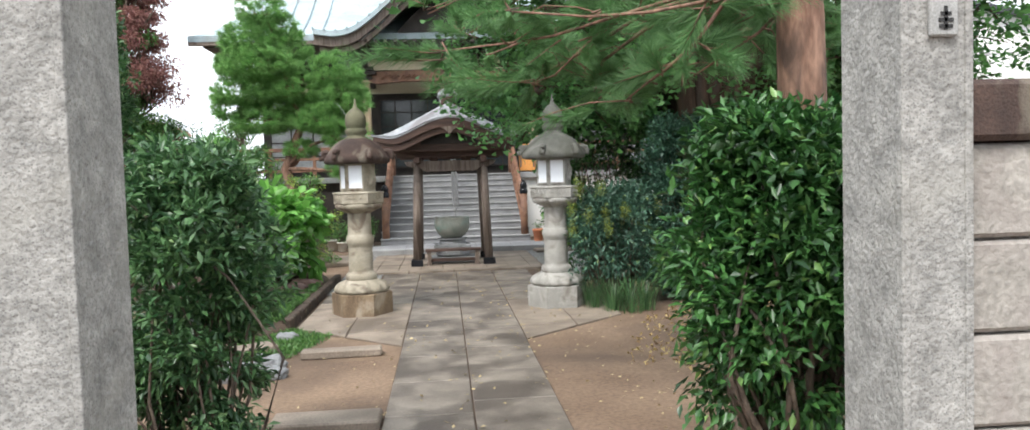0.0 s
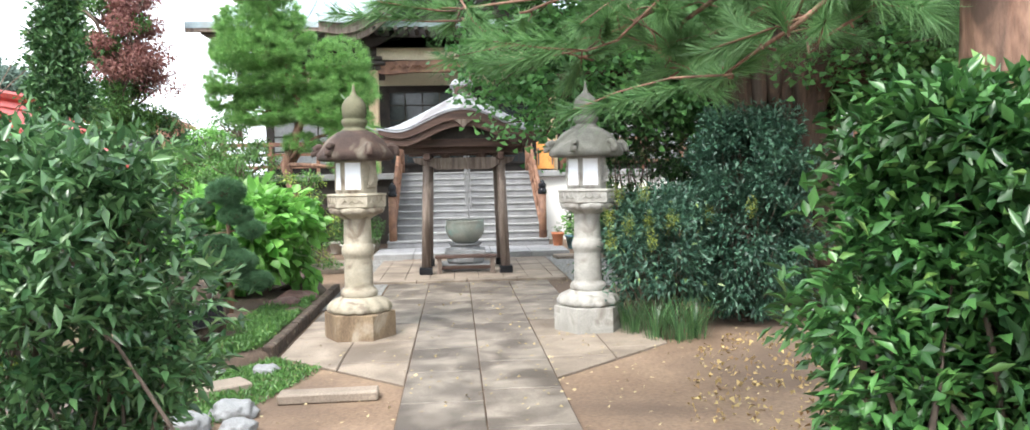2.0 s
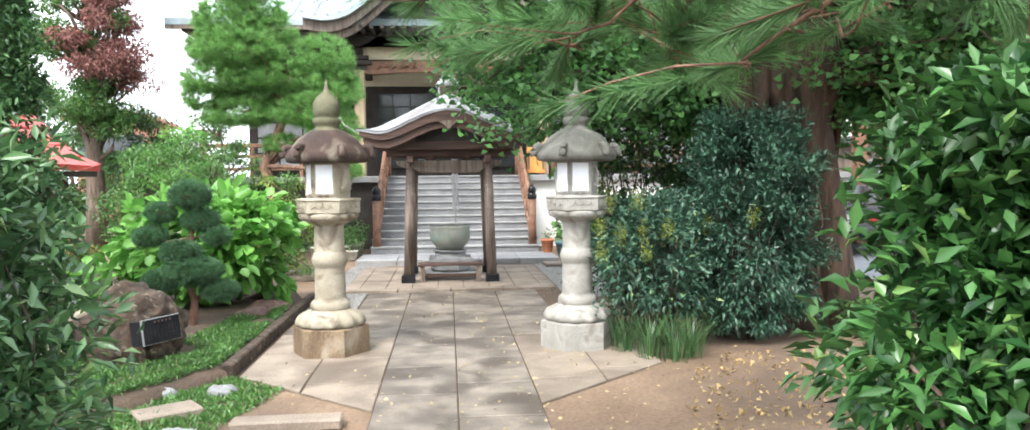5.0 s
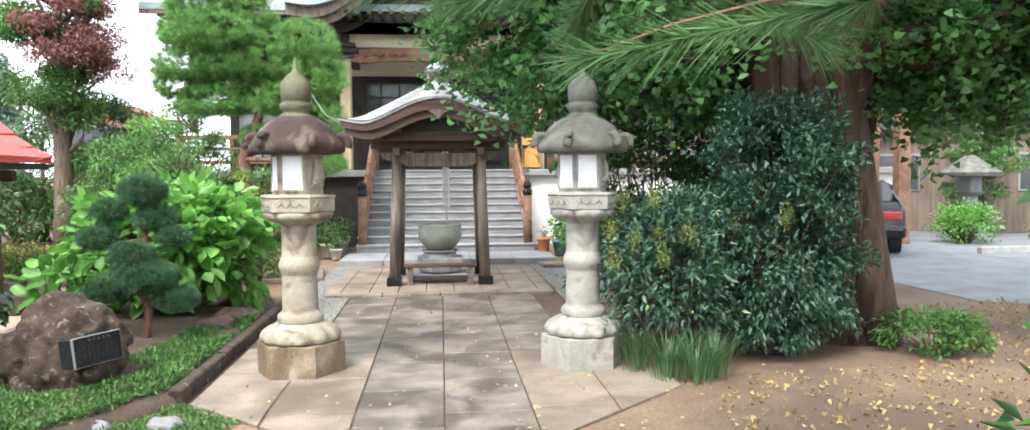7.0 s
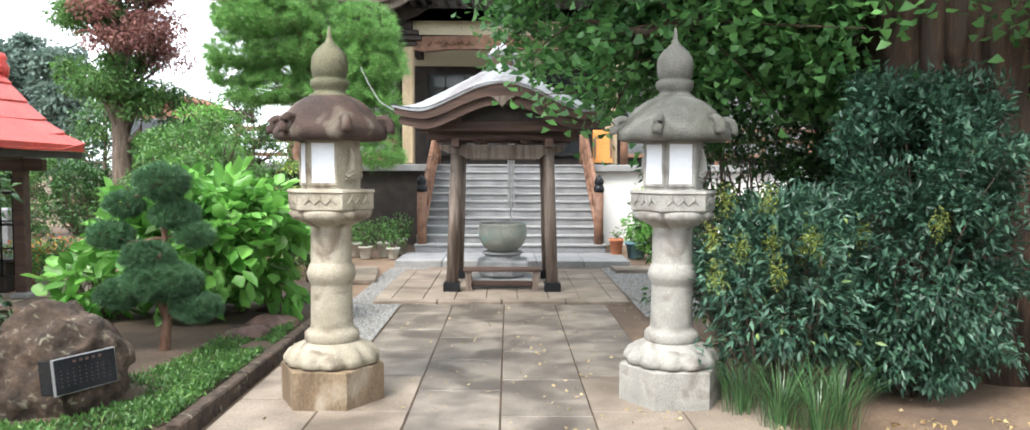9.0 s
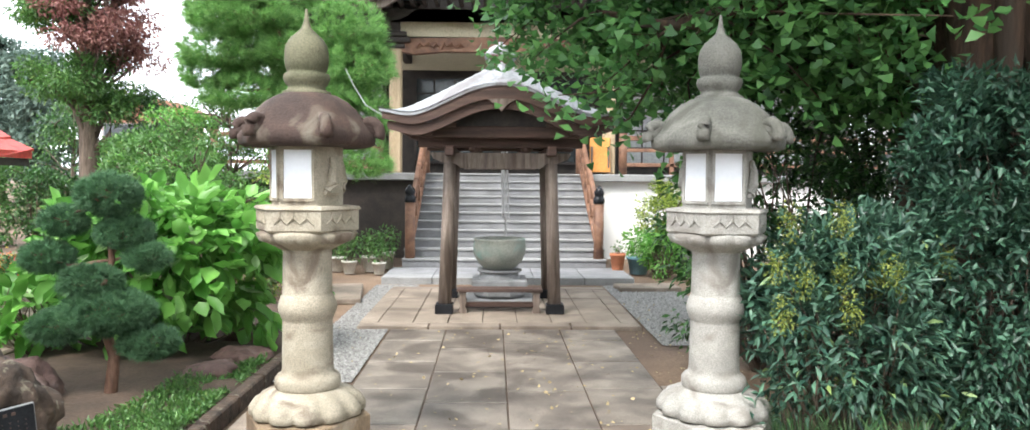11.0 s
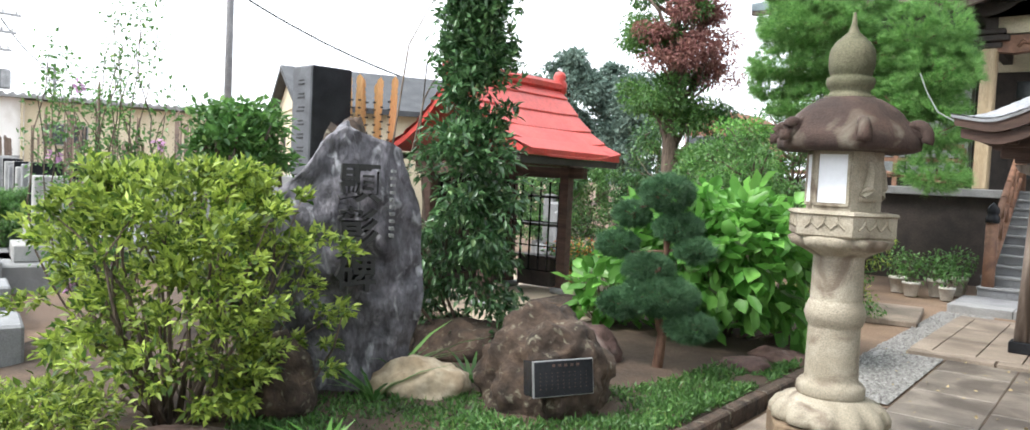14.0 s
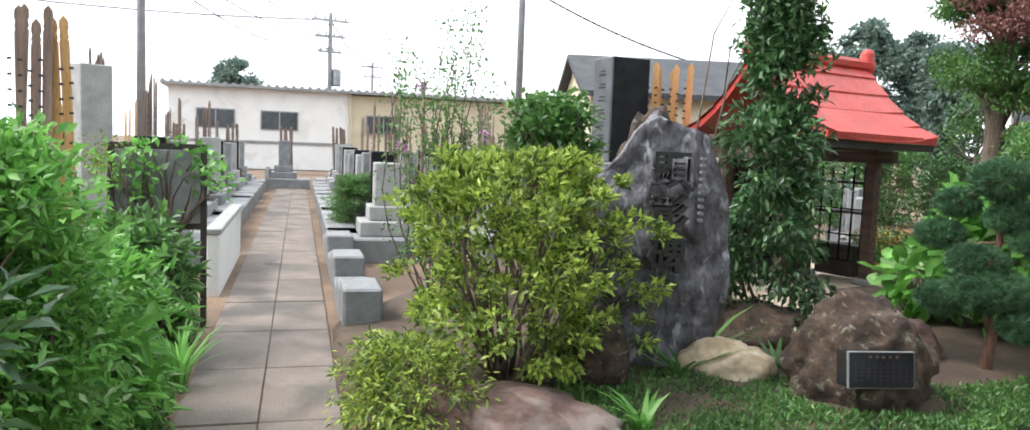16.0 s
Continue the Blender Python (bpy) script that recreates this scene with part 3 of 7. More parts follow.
def stone_lantern(m, label, stone, cap, base, finial):
    ob = thing("stone_lantern", m, label, "stone lantern", "pair of stone lanterns")
    bm = lathe([(0.355, -0.01), (0.36, 0.0), (0.36, 0.245), (0.35, 0.255)], 6)
    part("plinth", bm, base, ob, "hexagonal plinth stained brown")
    petal = lambda a, k: 1 + 0.15 * abs(math.sin(a * 6)) ** 0.6 * (k in (1, 2, 3))
    part("lotus_base", lathe([(0.27, 0.25), (0.285, 0.27), (0.285, 0.31), (0.255, 0.36), (0.2, 0.4), (0.17, 0.41)], 60, wave=petal), stone, ob, smooth=True)
    prof = [(0.175, 0.4), (0.185, 0.42), (0.185, 0.46), (0.172, 0.48), (0.152, 0.49), (0.145, 0.51), (0.1445, 0.522), (0.143, 0.6), (0.141, 0.72), (0.14, 0.788), (0.14, 0.8), (0.15, 0.812), (0.152, 0.825), (0.158, 0.835), (0.166, 0.87), (0.158, 0.905),
            (0.152, 0.915), (0.15, 0.93), (0.14, 0.94), (0.1395, 0.952), (0.138, 1.03), (0.137, 1.12), (0.136, 1.178), (0.136, 1.19), (0.15, 1.2), (0.152, 1.215), (0.165, 1.23)]
    part("shaft", lathe(prof, 32), stone, ob, smooth=True)
    part("lotus_bowl", lathe([(0.15, 1.2), (0.18, 1.225), (0.235, 1.25), (0.255, 1.29), (0.245, 1.31)], 60, wave=lambda a, k: 1 + 0.11 * abs(math.sin(a * 6)) ** 0.6 * (k in (1, 2, 3))), stone, ob, smooth=True)
    part("middle_block", lathe([(0.275, 1.3), (0.295, 1.315), (0.295, 1.42), (0.308, 1.43), (0.3, 1.445), (0.22, 1.45)], 6), stone, ob)
    bm = bmesh.new()
    for f in range(6):
        a = math.pi / 6 + f * math.pi / 3
        rot = Matrix.Rotation(a, 4, "Z")
        for k in (-0.09, 0.0, 0.09):
            for j in range(3):
                own = tube([(0.258, k * 0.8 - 0.035 + 0.016 * j, 1.352 + 0.016 * j), (0.261, k * 0.8, 1.385 + 0.014 * j), (0.258, k * 0.8 + 0.035 - 0.016 * j, 1.352 + 0.016 * j)], 0.006, 5)
                own.transform(rot)
                joined(bm, own)
    part("carving", bm, stone, ob, "low relief of waves")
    part("fire_box", lathe([(0.205, 1.445), (0.205, 1.79)], 6), stone, ob)
    for f in range(6):
        a = math.pi / 6 + f * math.pi / 3
        rot = Matrix.Rotation(a, 4, "Z")
        d = 0.205 * math.cos(math.pi / 6)
        if f in (3, 4, 1):
            frame_bm = None
            for y0, y1, z0, z1 in ((-0.096, -0.078, 1.472, 1.775), (0.078, 0.096, 1.472, 1.775), (-0.096, 0.096, 1.757, 1.775), (-0.096, 0.096, 1.472, 1.49)):
                frame_bm = box(d - 0.004, d + 0.012, y0, y1, z0, z1, 0.002, frame_bm, rot)
            part("window_frame", frame_bm, stone, ob)
            part("window_panel", box(d - 0.002, d + 0.004, -0.077, 0.077, 1.491, 1.756, 0.001, None, rot), PAPER, ob, "white translucent panel")
        else:
            own = bmesh.new()
            tube([(d + 0.008, -0.03, 1.53), (d + 0.02, 0.0, 1.58), (d + 0.02, 0.01, 1.66), (d + 0.01, 0.0, 1.72)], [0.03, 0.035, 0.025, 0.015], 7, own)
            tube([(d + 0.008, -0.05, 1.52), (d + 0.012, 0.05, 1.52)], 0.014, 6, own)
            tube([(d + 0.012, 0.0, 1.62), (d + 0.014, 0.045, 1.67)], 0.012, 6, own)
            own.transform(rot)
            part("relief", own, stone, ob, "worn carved relief")
    hexa = lambda a, k: 1 + (0.06 if k in (1, 2, 3) else 0.03) * math.cos(6 * a)
    part("cap", lathe([(0.18, 1.775), (0.33, 1.775), (0.365, 1.79), (0.37, 1.84), (0.345, 1.88), (0.31, 1.93), (0.275, 1.985), (0.225, 2.03), (0.165, 2.065), (0.1, 2.085)], 48, wave=hexa), cap, ob, "mushroom cap with curled corners", smooth=True)
    for f in range(6):
        bm = bmesh.new()
        scroll(f * math.pi / 3, bm)
        part("curled_corner", bm, cap, ob, smooth=True)
    jewel = [(0.135, 2.06), (0.135, 2.085), (0.11, 2.095), (0.102, 2.115), (0.118, 2.13), (0.13, 2.16), (0.126, 2.185), (0.105, 2.195), (0.112, 2.205), (0.122, 2.25), (0.122, 2.31),
             (0.115, 2.345), (0.09, 2.385), (0.058, 2.415), (0.03, 2.44), (0.016, 2.48), (0.006, 2.55)]
    part("jewel_finial", lathe(jewel, 28), finial, ob, smooth=True)
    return ob


stone_lantern(pose(-1.17, 8.33, 0, 0, 0, -3), "tall hexagonal stone lantern, brown cap and mossy jewel finial", LANTERN_STONE, CAP_DARK, BASE_BROWN, MOSS_STONE)
stone_lantern(pose(1.18, 8.33, 0, 0, 0, 3), "tall hexagonal pale grey stone lantern with grey cap", LANTERN_PALE, CAP_GREY, LANTERN_PALE, CAP_GREY)


# ---- incense pavilion ----
def gable_z(u):
    """Height of the curved gable over its eave, for u from -1 to 1."""
    u = abs(u)
    return 0.36 * (0.5 + 0.5 * math.cos(math.pi * min(1, u / 0.86))) + 0.07 * max(0, u - 0.72) / 0.28


PX, PY = -0.03, 13.64
platform = thing("pavilion_platform", (PX, PY, 0), "low square stone platform of slabs under the incense pavilion", "platform", kind="structure")
part("platform_base", box(-1.5, 1.5, -1.43, 1.57, -0.05, 0.012), SOIL_DARK, platform)


def platform_slabs():
    for x0, x1, y0, y1 in ((-1.53, 1.53, -1.46, -1.26), (-1.53, 1.53, 1.4, 1.6), (-1.53, -1.33, -1.26, 1.4), (1.33, 1.53, -1.26, 1.4)):
        n = 4
        for i in range(n):
            if x1 - x0 > y1 - y0:
                a = x0 + (x1 - x0) * i / n
                slab([(a, y0), (a + (x1 - x0) / n, y0), (a + (x1 - x0) / n, y1), (a, y1)], 0.03, 0.05, SLAB_TAN, platform)
            else:
                a = y0 + (y1 - y0) * i / n
                slab([(x0, a), (x1, a), (x1, a + (y1 - y0) / n), (x0, a + (y1 - y0) / n)], 0.03, 0.05, SLAB_TAN, platform)
    for i in range(7):
        for j in range(3):
            a, b = -1.33 + 2.66 * i / 7, -1.26 + 2.66 * j / 3
            slab([(a, b), (a + 0.38, b), (a + 0.38, b + 0.887), (a, b + 0.887)], 0.03, 0.05, SLAB_TAN, platform)


def pavilion():
    ob = thing("incense_pavilion", (PX, PY, 0), "open weathered timber incense pavilion with curved gabled copper roof", "pavilion")
    for sx in (-1, 1):
        for sy in (-1, 1):
            post = part("post", tube([(sx * 0.64, sy * 0.62, 0.14), (sx * 0.585, sy * 0.58, 1.95)], [0.078, 0.07], 16), WOOD, ob, smooth=True)
            part("shoe", box(sx * 0.645 - 0.105, sx * 0.645 + 0.105, sy * 0.625 - 0.105, sy * 0.625 + 0.105, 0.028, 0.145, 0.01), BLACK_STONE, post, "black metal shoe")
    for sy in (-1, 1):
        out = [(-0.82, 1.9), (-0.78, 1.83), (-0.66, 1.78), (-0.52, 1.77), (-0.46, 1.72), (0.46, 1.72), (0.52, 1.77), (0.66, 1.78), (0.78, 1.83), (0.82, 1.9)]
        part("tie_beam", swept(bmesh.new(), out, sy * 0.6 - 0.05, sy * 0.6 + 0.05), WOOD, ob)
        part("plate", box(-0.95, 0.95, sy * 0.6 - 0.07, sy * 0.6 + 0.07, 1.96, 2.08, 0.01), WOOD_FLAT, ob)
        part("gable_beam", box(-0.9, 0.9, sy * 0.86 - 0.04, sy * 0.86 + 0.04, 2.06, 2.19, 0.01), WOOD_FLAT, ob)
        for x in (-0.3, 0.3):
            part("bracket", lathe([(0.04, 1.895), (0.07, 1.93), (0.075, 1.965)], 12, at=(x, sy * 0.6, 0)), WOOD_FLAT, ob)
    for sx in (-1, 1):
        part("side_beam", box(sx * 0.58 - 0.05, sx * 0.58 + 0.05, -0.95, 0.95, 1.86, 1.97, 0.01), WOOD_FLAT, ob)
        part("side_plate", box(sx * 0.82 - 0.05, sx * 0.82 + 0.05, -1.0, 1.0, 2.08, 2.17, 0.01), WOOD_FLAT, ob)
    # eaves and gable boards follow the curve
    n = 40
    us = [-1 + 2 * i / n for i in range(n + 1)]
    half, depth = 1.3, 1.12
    for sy in (-1, 1):
        for inset, drop, tall, name in ((0.0, 0.0, 0.13, "bargeboard"), (0.06, -0.12, 0.12, "inner_bargeboard")):
            up = [(u * (half - inset), 2.28 + gable_z(u) + drop) for u in us]
            low = [(x, z - tall * (1.25 - 0.5 * abs(x / half))) for x, z in up]
            y = sy * (depth - inset * 0.7)
            part(name, swept(bmesh.new(), up + low[::-1], y - 0.035, y + 0.035), WOOD_FLAT, ob)
        bm = swept(bmesh.new(), [(0, 2.34), (0.07, 2.42), (0.16, 2.47), (0.06, 2.5), (0, 2.52), (-0.06, 2.5), (-0.16, 2.47), (-0.07, 2.42)], sy * 1.1 - 0.05, sy * 1.1 + 0.05)
        part("gable_pendant", bm, WOOD, ob, "carved pendant under the gable")
        up = [(u * 0.95, 2.2 + 0.8 * gable_z(u)) for u in us[6:-6]]
        part("gable_panel", swept(bmesh.new(), up + [(up[-1][0], 2.16), (up[0][0], 2.16)], sy * 0.84 - 0.015, sy * 0.84 + 0.015), WOOD_DARK, ob)
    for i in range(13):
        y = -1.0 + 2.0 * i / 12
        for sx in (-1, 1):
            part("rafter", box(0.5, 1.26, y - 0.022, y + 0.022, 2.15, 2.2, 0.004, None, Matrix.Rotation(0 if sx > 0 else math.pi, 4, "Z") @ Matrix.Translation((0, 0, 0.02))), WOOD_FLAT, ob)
    # the hull of the roof, then its sheets row by row, from the eaves to the crown
    def height(u, v):
        g = 2.29 + gable_z(u)
        side = 2.29 + 0.64 * (1 - abs(u)) ** 1.15 + 0.05 * max(0, abs(u) - 0.8) / 0.2
        w = max(0.0, min(1.0, (1 - abs(v)) / 0.32))
        w = w * w * (3 - 2 * w)
        return max(g, g * (1 - w) + side * w)
    m = 24
    verts, faces = [], []
    for lift in (0.0, -0.03):
        for i in range(n + 1):
            for j in range(m + 1):
                v = -1 + 2 * j / m
                verts.append((us[i] * (half + 0.03), v * (depth + 0.05), height(us[i], v) + lift))
    k = (n + 1) * (m + 1)
    for i in range(n):
        for j in range(m):
            a = i * (m + 1) + j
            faces.append((a, a + m + 1, a + m + 2, a + 1))
            faces.append((k + a, k + a + 1, k + a + m + 2, k + a + m + 1))
    rim = [i * (m + 1) for i in range(n + 1)] + [n * (m + 1) + j for j in range(1, m + 1)] + [i * (m + 1) + m for i in range(n - 1, -1, -1)] + [j for j in range(m - 1, 0, -1)]
    for a, b in zip(rim, rim[1:] + rim[:1]):
        faces.append((a, b, k + b, k + a))
    roof = raw("roof", verts, faces, COPPER, ob, "grey copper sheet roof")
    rows = 13
    for sx in (-1, 1):
        for r in range(rows):
            u0, u1 = 1.0 - r * 0.9 / rows, 1.0 - (r + 1) * 0.9 / rows - 0.02
            for c in range(6):
                v0, v1 = -1 + 2 * c / 6 + 0.01, -1 + 2 * (c + 1) / 6 - 0.01
                vs, fs = [], []
                for q in range(5):
                    v = v0 + (v1 - v0) * q / 4
                    for u, lift in ((u0, 0.016), (u1, 0.005), (u0, 0.001)):
                        vs.append((sx * u * (half + 0.034), v * (depth + 0.054), height(u, v) + lift))
                for q in range(4):
                    a = q * 3
                    fs += [(a, a + 1, a + 4, a + 3), (a, a + 3, a + 5, a + 2)]
                raw("roof_sheet", vs, fs, COPPER, roof)
    part("ridge_box", box(-0.13, 0.13, -0.6, 0.6, 2.84, 3.04, 0.015), WOOD_FLAT, ob)
    part("finial_block", box(-0.16, 0.16, -0.16, 0.16, 2.96, 3.1, 0.015), COPPER, ob)
    part("finial_rim", box(-0.2, 0.2, -0.2, 0.2, 3.09, 3.115, 0.006), COPPER, ob)
    part("finial", lathe([(0.19, 3.11), (0.185, 3.15), (0.15, 3.2), (0.09, 3.235), (0.03, 3.25), (0.03, 3.28)], 24), COPPER, ob, smooth=True)
    return ob


pavilion()


def incense_burner():
    ob = thing("incense_burner", (PX, PY + 0.05, 0.03), "round verdigris bronze incense bowl on a stepped stone stand", "incense burner")
    part("foot_slab", box(-0.42, 0.42, -0.36, 0.36, 0.0, 0.1, 0.015), GREY_STONE, ob)
    part("lower_stand", lathe([(0.3, 0.1), (0.34, 0.14), (0.34, 0.2), (0.28, 0.25)], 8, turn=math.pi / 8), GREY_STONE, ob)
    part("upper_slab", box(-0.34, 0.34, -0.3, 0.3, 0.25, 0.33, 0.012), GREY_STONE, ob)
    part("neck", lathe([(0.26, 0.33), (0.24, 0.4), (0.28, 0.42), (0.28, 0.44)], 24), GREY_STONE, ob)
    part("bowl", lathe([(0.12, 0.44), (0.2, 0.46), (0.28, 0.54), (0.325, 0.64), (0.33, 0.73), (0.315, 0.79), (0.325, 0.81), (0.325, 0.83), (0.29, 0.83), (0.28, 0.78), (0.02, 0.77)], 40), BRONZE, ob, smooth=True)
    return ob


incense_burner()


def offering_bench():
    ob = thing("offering_bench", (PX, PY - 0.55, 0.03), "low weathered wooden bench before the incense bowl", "bench")
    part("top_board", box(-0.5, 0.5, -0.13, 0.1, 0.25, 0.29, 0.008), WOOD_FLAT, ob)
    part("stretcher", box(-0.4, 0.4, -0.03, 0.02, 0.06, 0.12, 0.006), WOOD_FLAT, ob)
    for sx in (-1, 1):
        out = [(-0.05, 0), (0.05, 0), (0.045, 0.04), (0.03, 0.08), (0.045, 0.14), (0.03, 0.19), (0.045, 0.25), (-0.045, 0.25), (-0.03, 0.19), (-0.045, 0.14), (-0.03, 0.08), (-0.045, 0.04)]
        leg = part("leg", swept(bmesh.new(), [(sx * 0.43 + x, z) for x, z in out], -0.1, 0.08), WOOD, ob)


offering_bench()

# ---- stairs and hall ----
landing = thing("landing", (0.13, 16.5, 0), "low pale stone landing before the stairs", "landing", kind="structure")
for i in range(5):
    part("kerb_stone", box(-1.94 + i * 0.776, -1.94 + (i + 1) * 0.776 - 0.008, -0.66, -0.3, -0.03, 0.09, 0.008), STEP_EDGE, landing)
    part("slab", box(-1.94 + i * 0.776, -1.94 + (i + 1) * 0.776 - 0.008, -0.29, 0.75, -0.03, 0.085, 0.006), STEP, landing)
SX0, SX1, RISE, RUN, SY = -1.65, 1.82, 0.147, 0.29, 17.24
stairs = thing("stairs", (0, SY, 0.085), "broad flight of eleven grey stone steps with pale nosings", "stairs", kind="structure")
for i in range(11):
    part("step", box(SX0, SX1, i * RUN, 11 * RUN + 0.6, i * RISE, (i + 1) * RISE - 0.035, 0.004), STEP, stairs)
    part("nosing", box(SX0 - 0.01, SX1 + 0.01, i * RUN - 0.025, i * RUN + RUN + 0.01 if i < 10 else i * RUN + 0.9, (i + 1) * RISE - 0.035, (i + 1) * RISE, 0.006), STEP_EDGE, stairs)
rail = thing("stair_handrail", (0.1, SY, 0.085), "thin steel handrail up the middle of the stairs", "handrail")
for x in (-0.05, 0.05):
    part("rail_tube", tube([(x, 0.0, 0.85), (x, 0.15, 0.9), (x, 3.1, 2.45), (x, 3.25, 2.45)], 0.018, 8), METAL, rail)
for k in (0.1, 1.6, 3.1):
    part("rail_post", tube([(0, k, 0.05 + max(0, k) * 0.49), (0, k, 0.85 + k * 0.51)], 0.018, 8), METAL, rail)


def newel(x, y, z, h, parent):
    n = part("newel_post", tube([(x, y, z), (x, y, z + h)], [0.085, 0.085], 12), WOOD_RED, parent, smooth=True)
    part("newel_cap", lathe([(0.095, h - 0.05), (0.1, h), (0.09, h + 0.05), (0.07, h + 0.07), (0.085, h + 0.1), (0.09, h + 0.15), (0.06, h + 0.2), (0.015, h + 0.26)], 16, at=(x, y, z)), BLACK_STONE, n, "dark metal onion cap", smooth=True)


for x, side in ((SX0 + 0.12, "a"), (SX1 - 0.12, "b")):
    r = thing("stair_balustrade", (0, SY, 0.085), "reddish-brown wooden stair balustrade with onion-capped newel", "balustrade", "stair balustrades")
    newel(x, 0.1, 0.0, 1.15, r)
    newel(x, 3.25, 1.6, 0.95, r)
    for off, rad in ((0.95, 0.05), (0.62, 0.035), (0.25, 0.045)):
        part("rail", tube([(x, 0.1, off), (x, 1.65, off + 0.76), (x, 3.25, off + 1.6)], rad, 10), WOOD_RED, r, smooth=True)
    for k in range(1, 6):
        y = 0.1 + 3.15 * k / 6
        part("baluster", box(x - 0.025, x + 0.025, y - 0.05, y + 0.05, 0.25 + y * 0.5, 0.95 + y * 0.49), WOOD_RED, r)

podium = thing("podium", (0, 1.4, 0), "stone-faced podium under the hall with pale coping", "podium", kind="structure")
for x0, x1 in ((-5.8, SX0 - 0.02), (SX1 + 0.02, 11.0)):
    part("podium_wall", box(x0, x1, 18.4, 30.0, -0.02, 1.55), PLASTER if x0 > 0 else WOOD_DARK, podium)
    part("coping", box(x0, x1, 18.25, 30.0, 1.55, 1.7, 0.015), STEP_EDGE, podium)
part("podium_floor", box(SX0 - 0.02, SX1 + 0.02, 19.66, 30.0, 0.0, 1.7), STEP, podium)

HX = 0.26


def lattice_window(x0, x1, y, z0, z1, nx, nz, parent, pane_mat):
    w = part("window", box(x0, x1, y, y + 0.06, z0, z1), pane_mat, parent)
    fr = None
    for a, b, c, d in ((x0, x1, z0, z0 + 0.06), (x0, x1, z1 - 0.06, z1), (x0, x0 + 0.06, z0, z1), (x1 - 0.06, x1, z0, z1)):
        fr = box(a, b, y - 0.05, y + 0.005, c, d, 0, fr)
    part("frame", fr, WOOD_DARK, w)
    for i in range(1, nx):
        x = x0 + (x1 - x0) * i / nx
        part("muntin", box(x - 0.018, x + 0.018, y - 0.03, y + 0.004, z0 + 0.06, z1 - 0.06), WOOD_DARK, w)
    for i in range(1, nz):
        z = z0 + (z1 - z0) * i / nz
        part("muntin", box(x0 + 0.06, x1 - 0.06, y - 0.026, y + 0.003, z - 0.018, z + 0.018), WOOD_DARK, w)


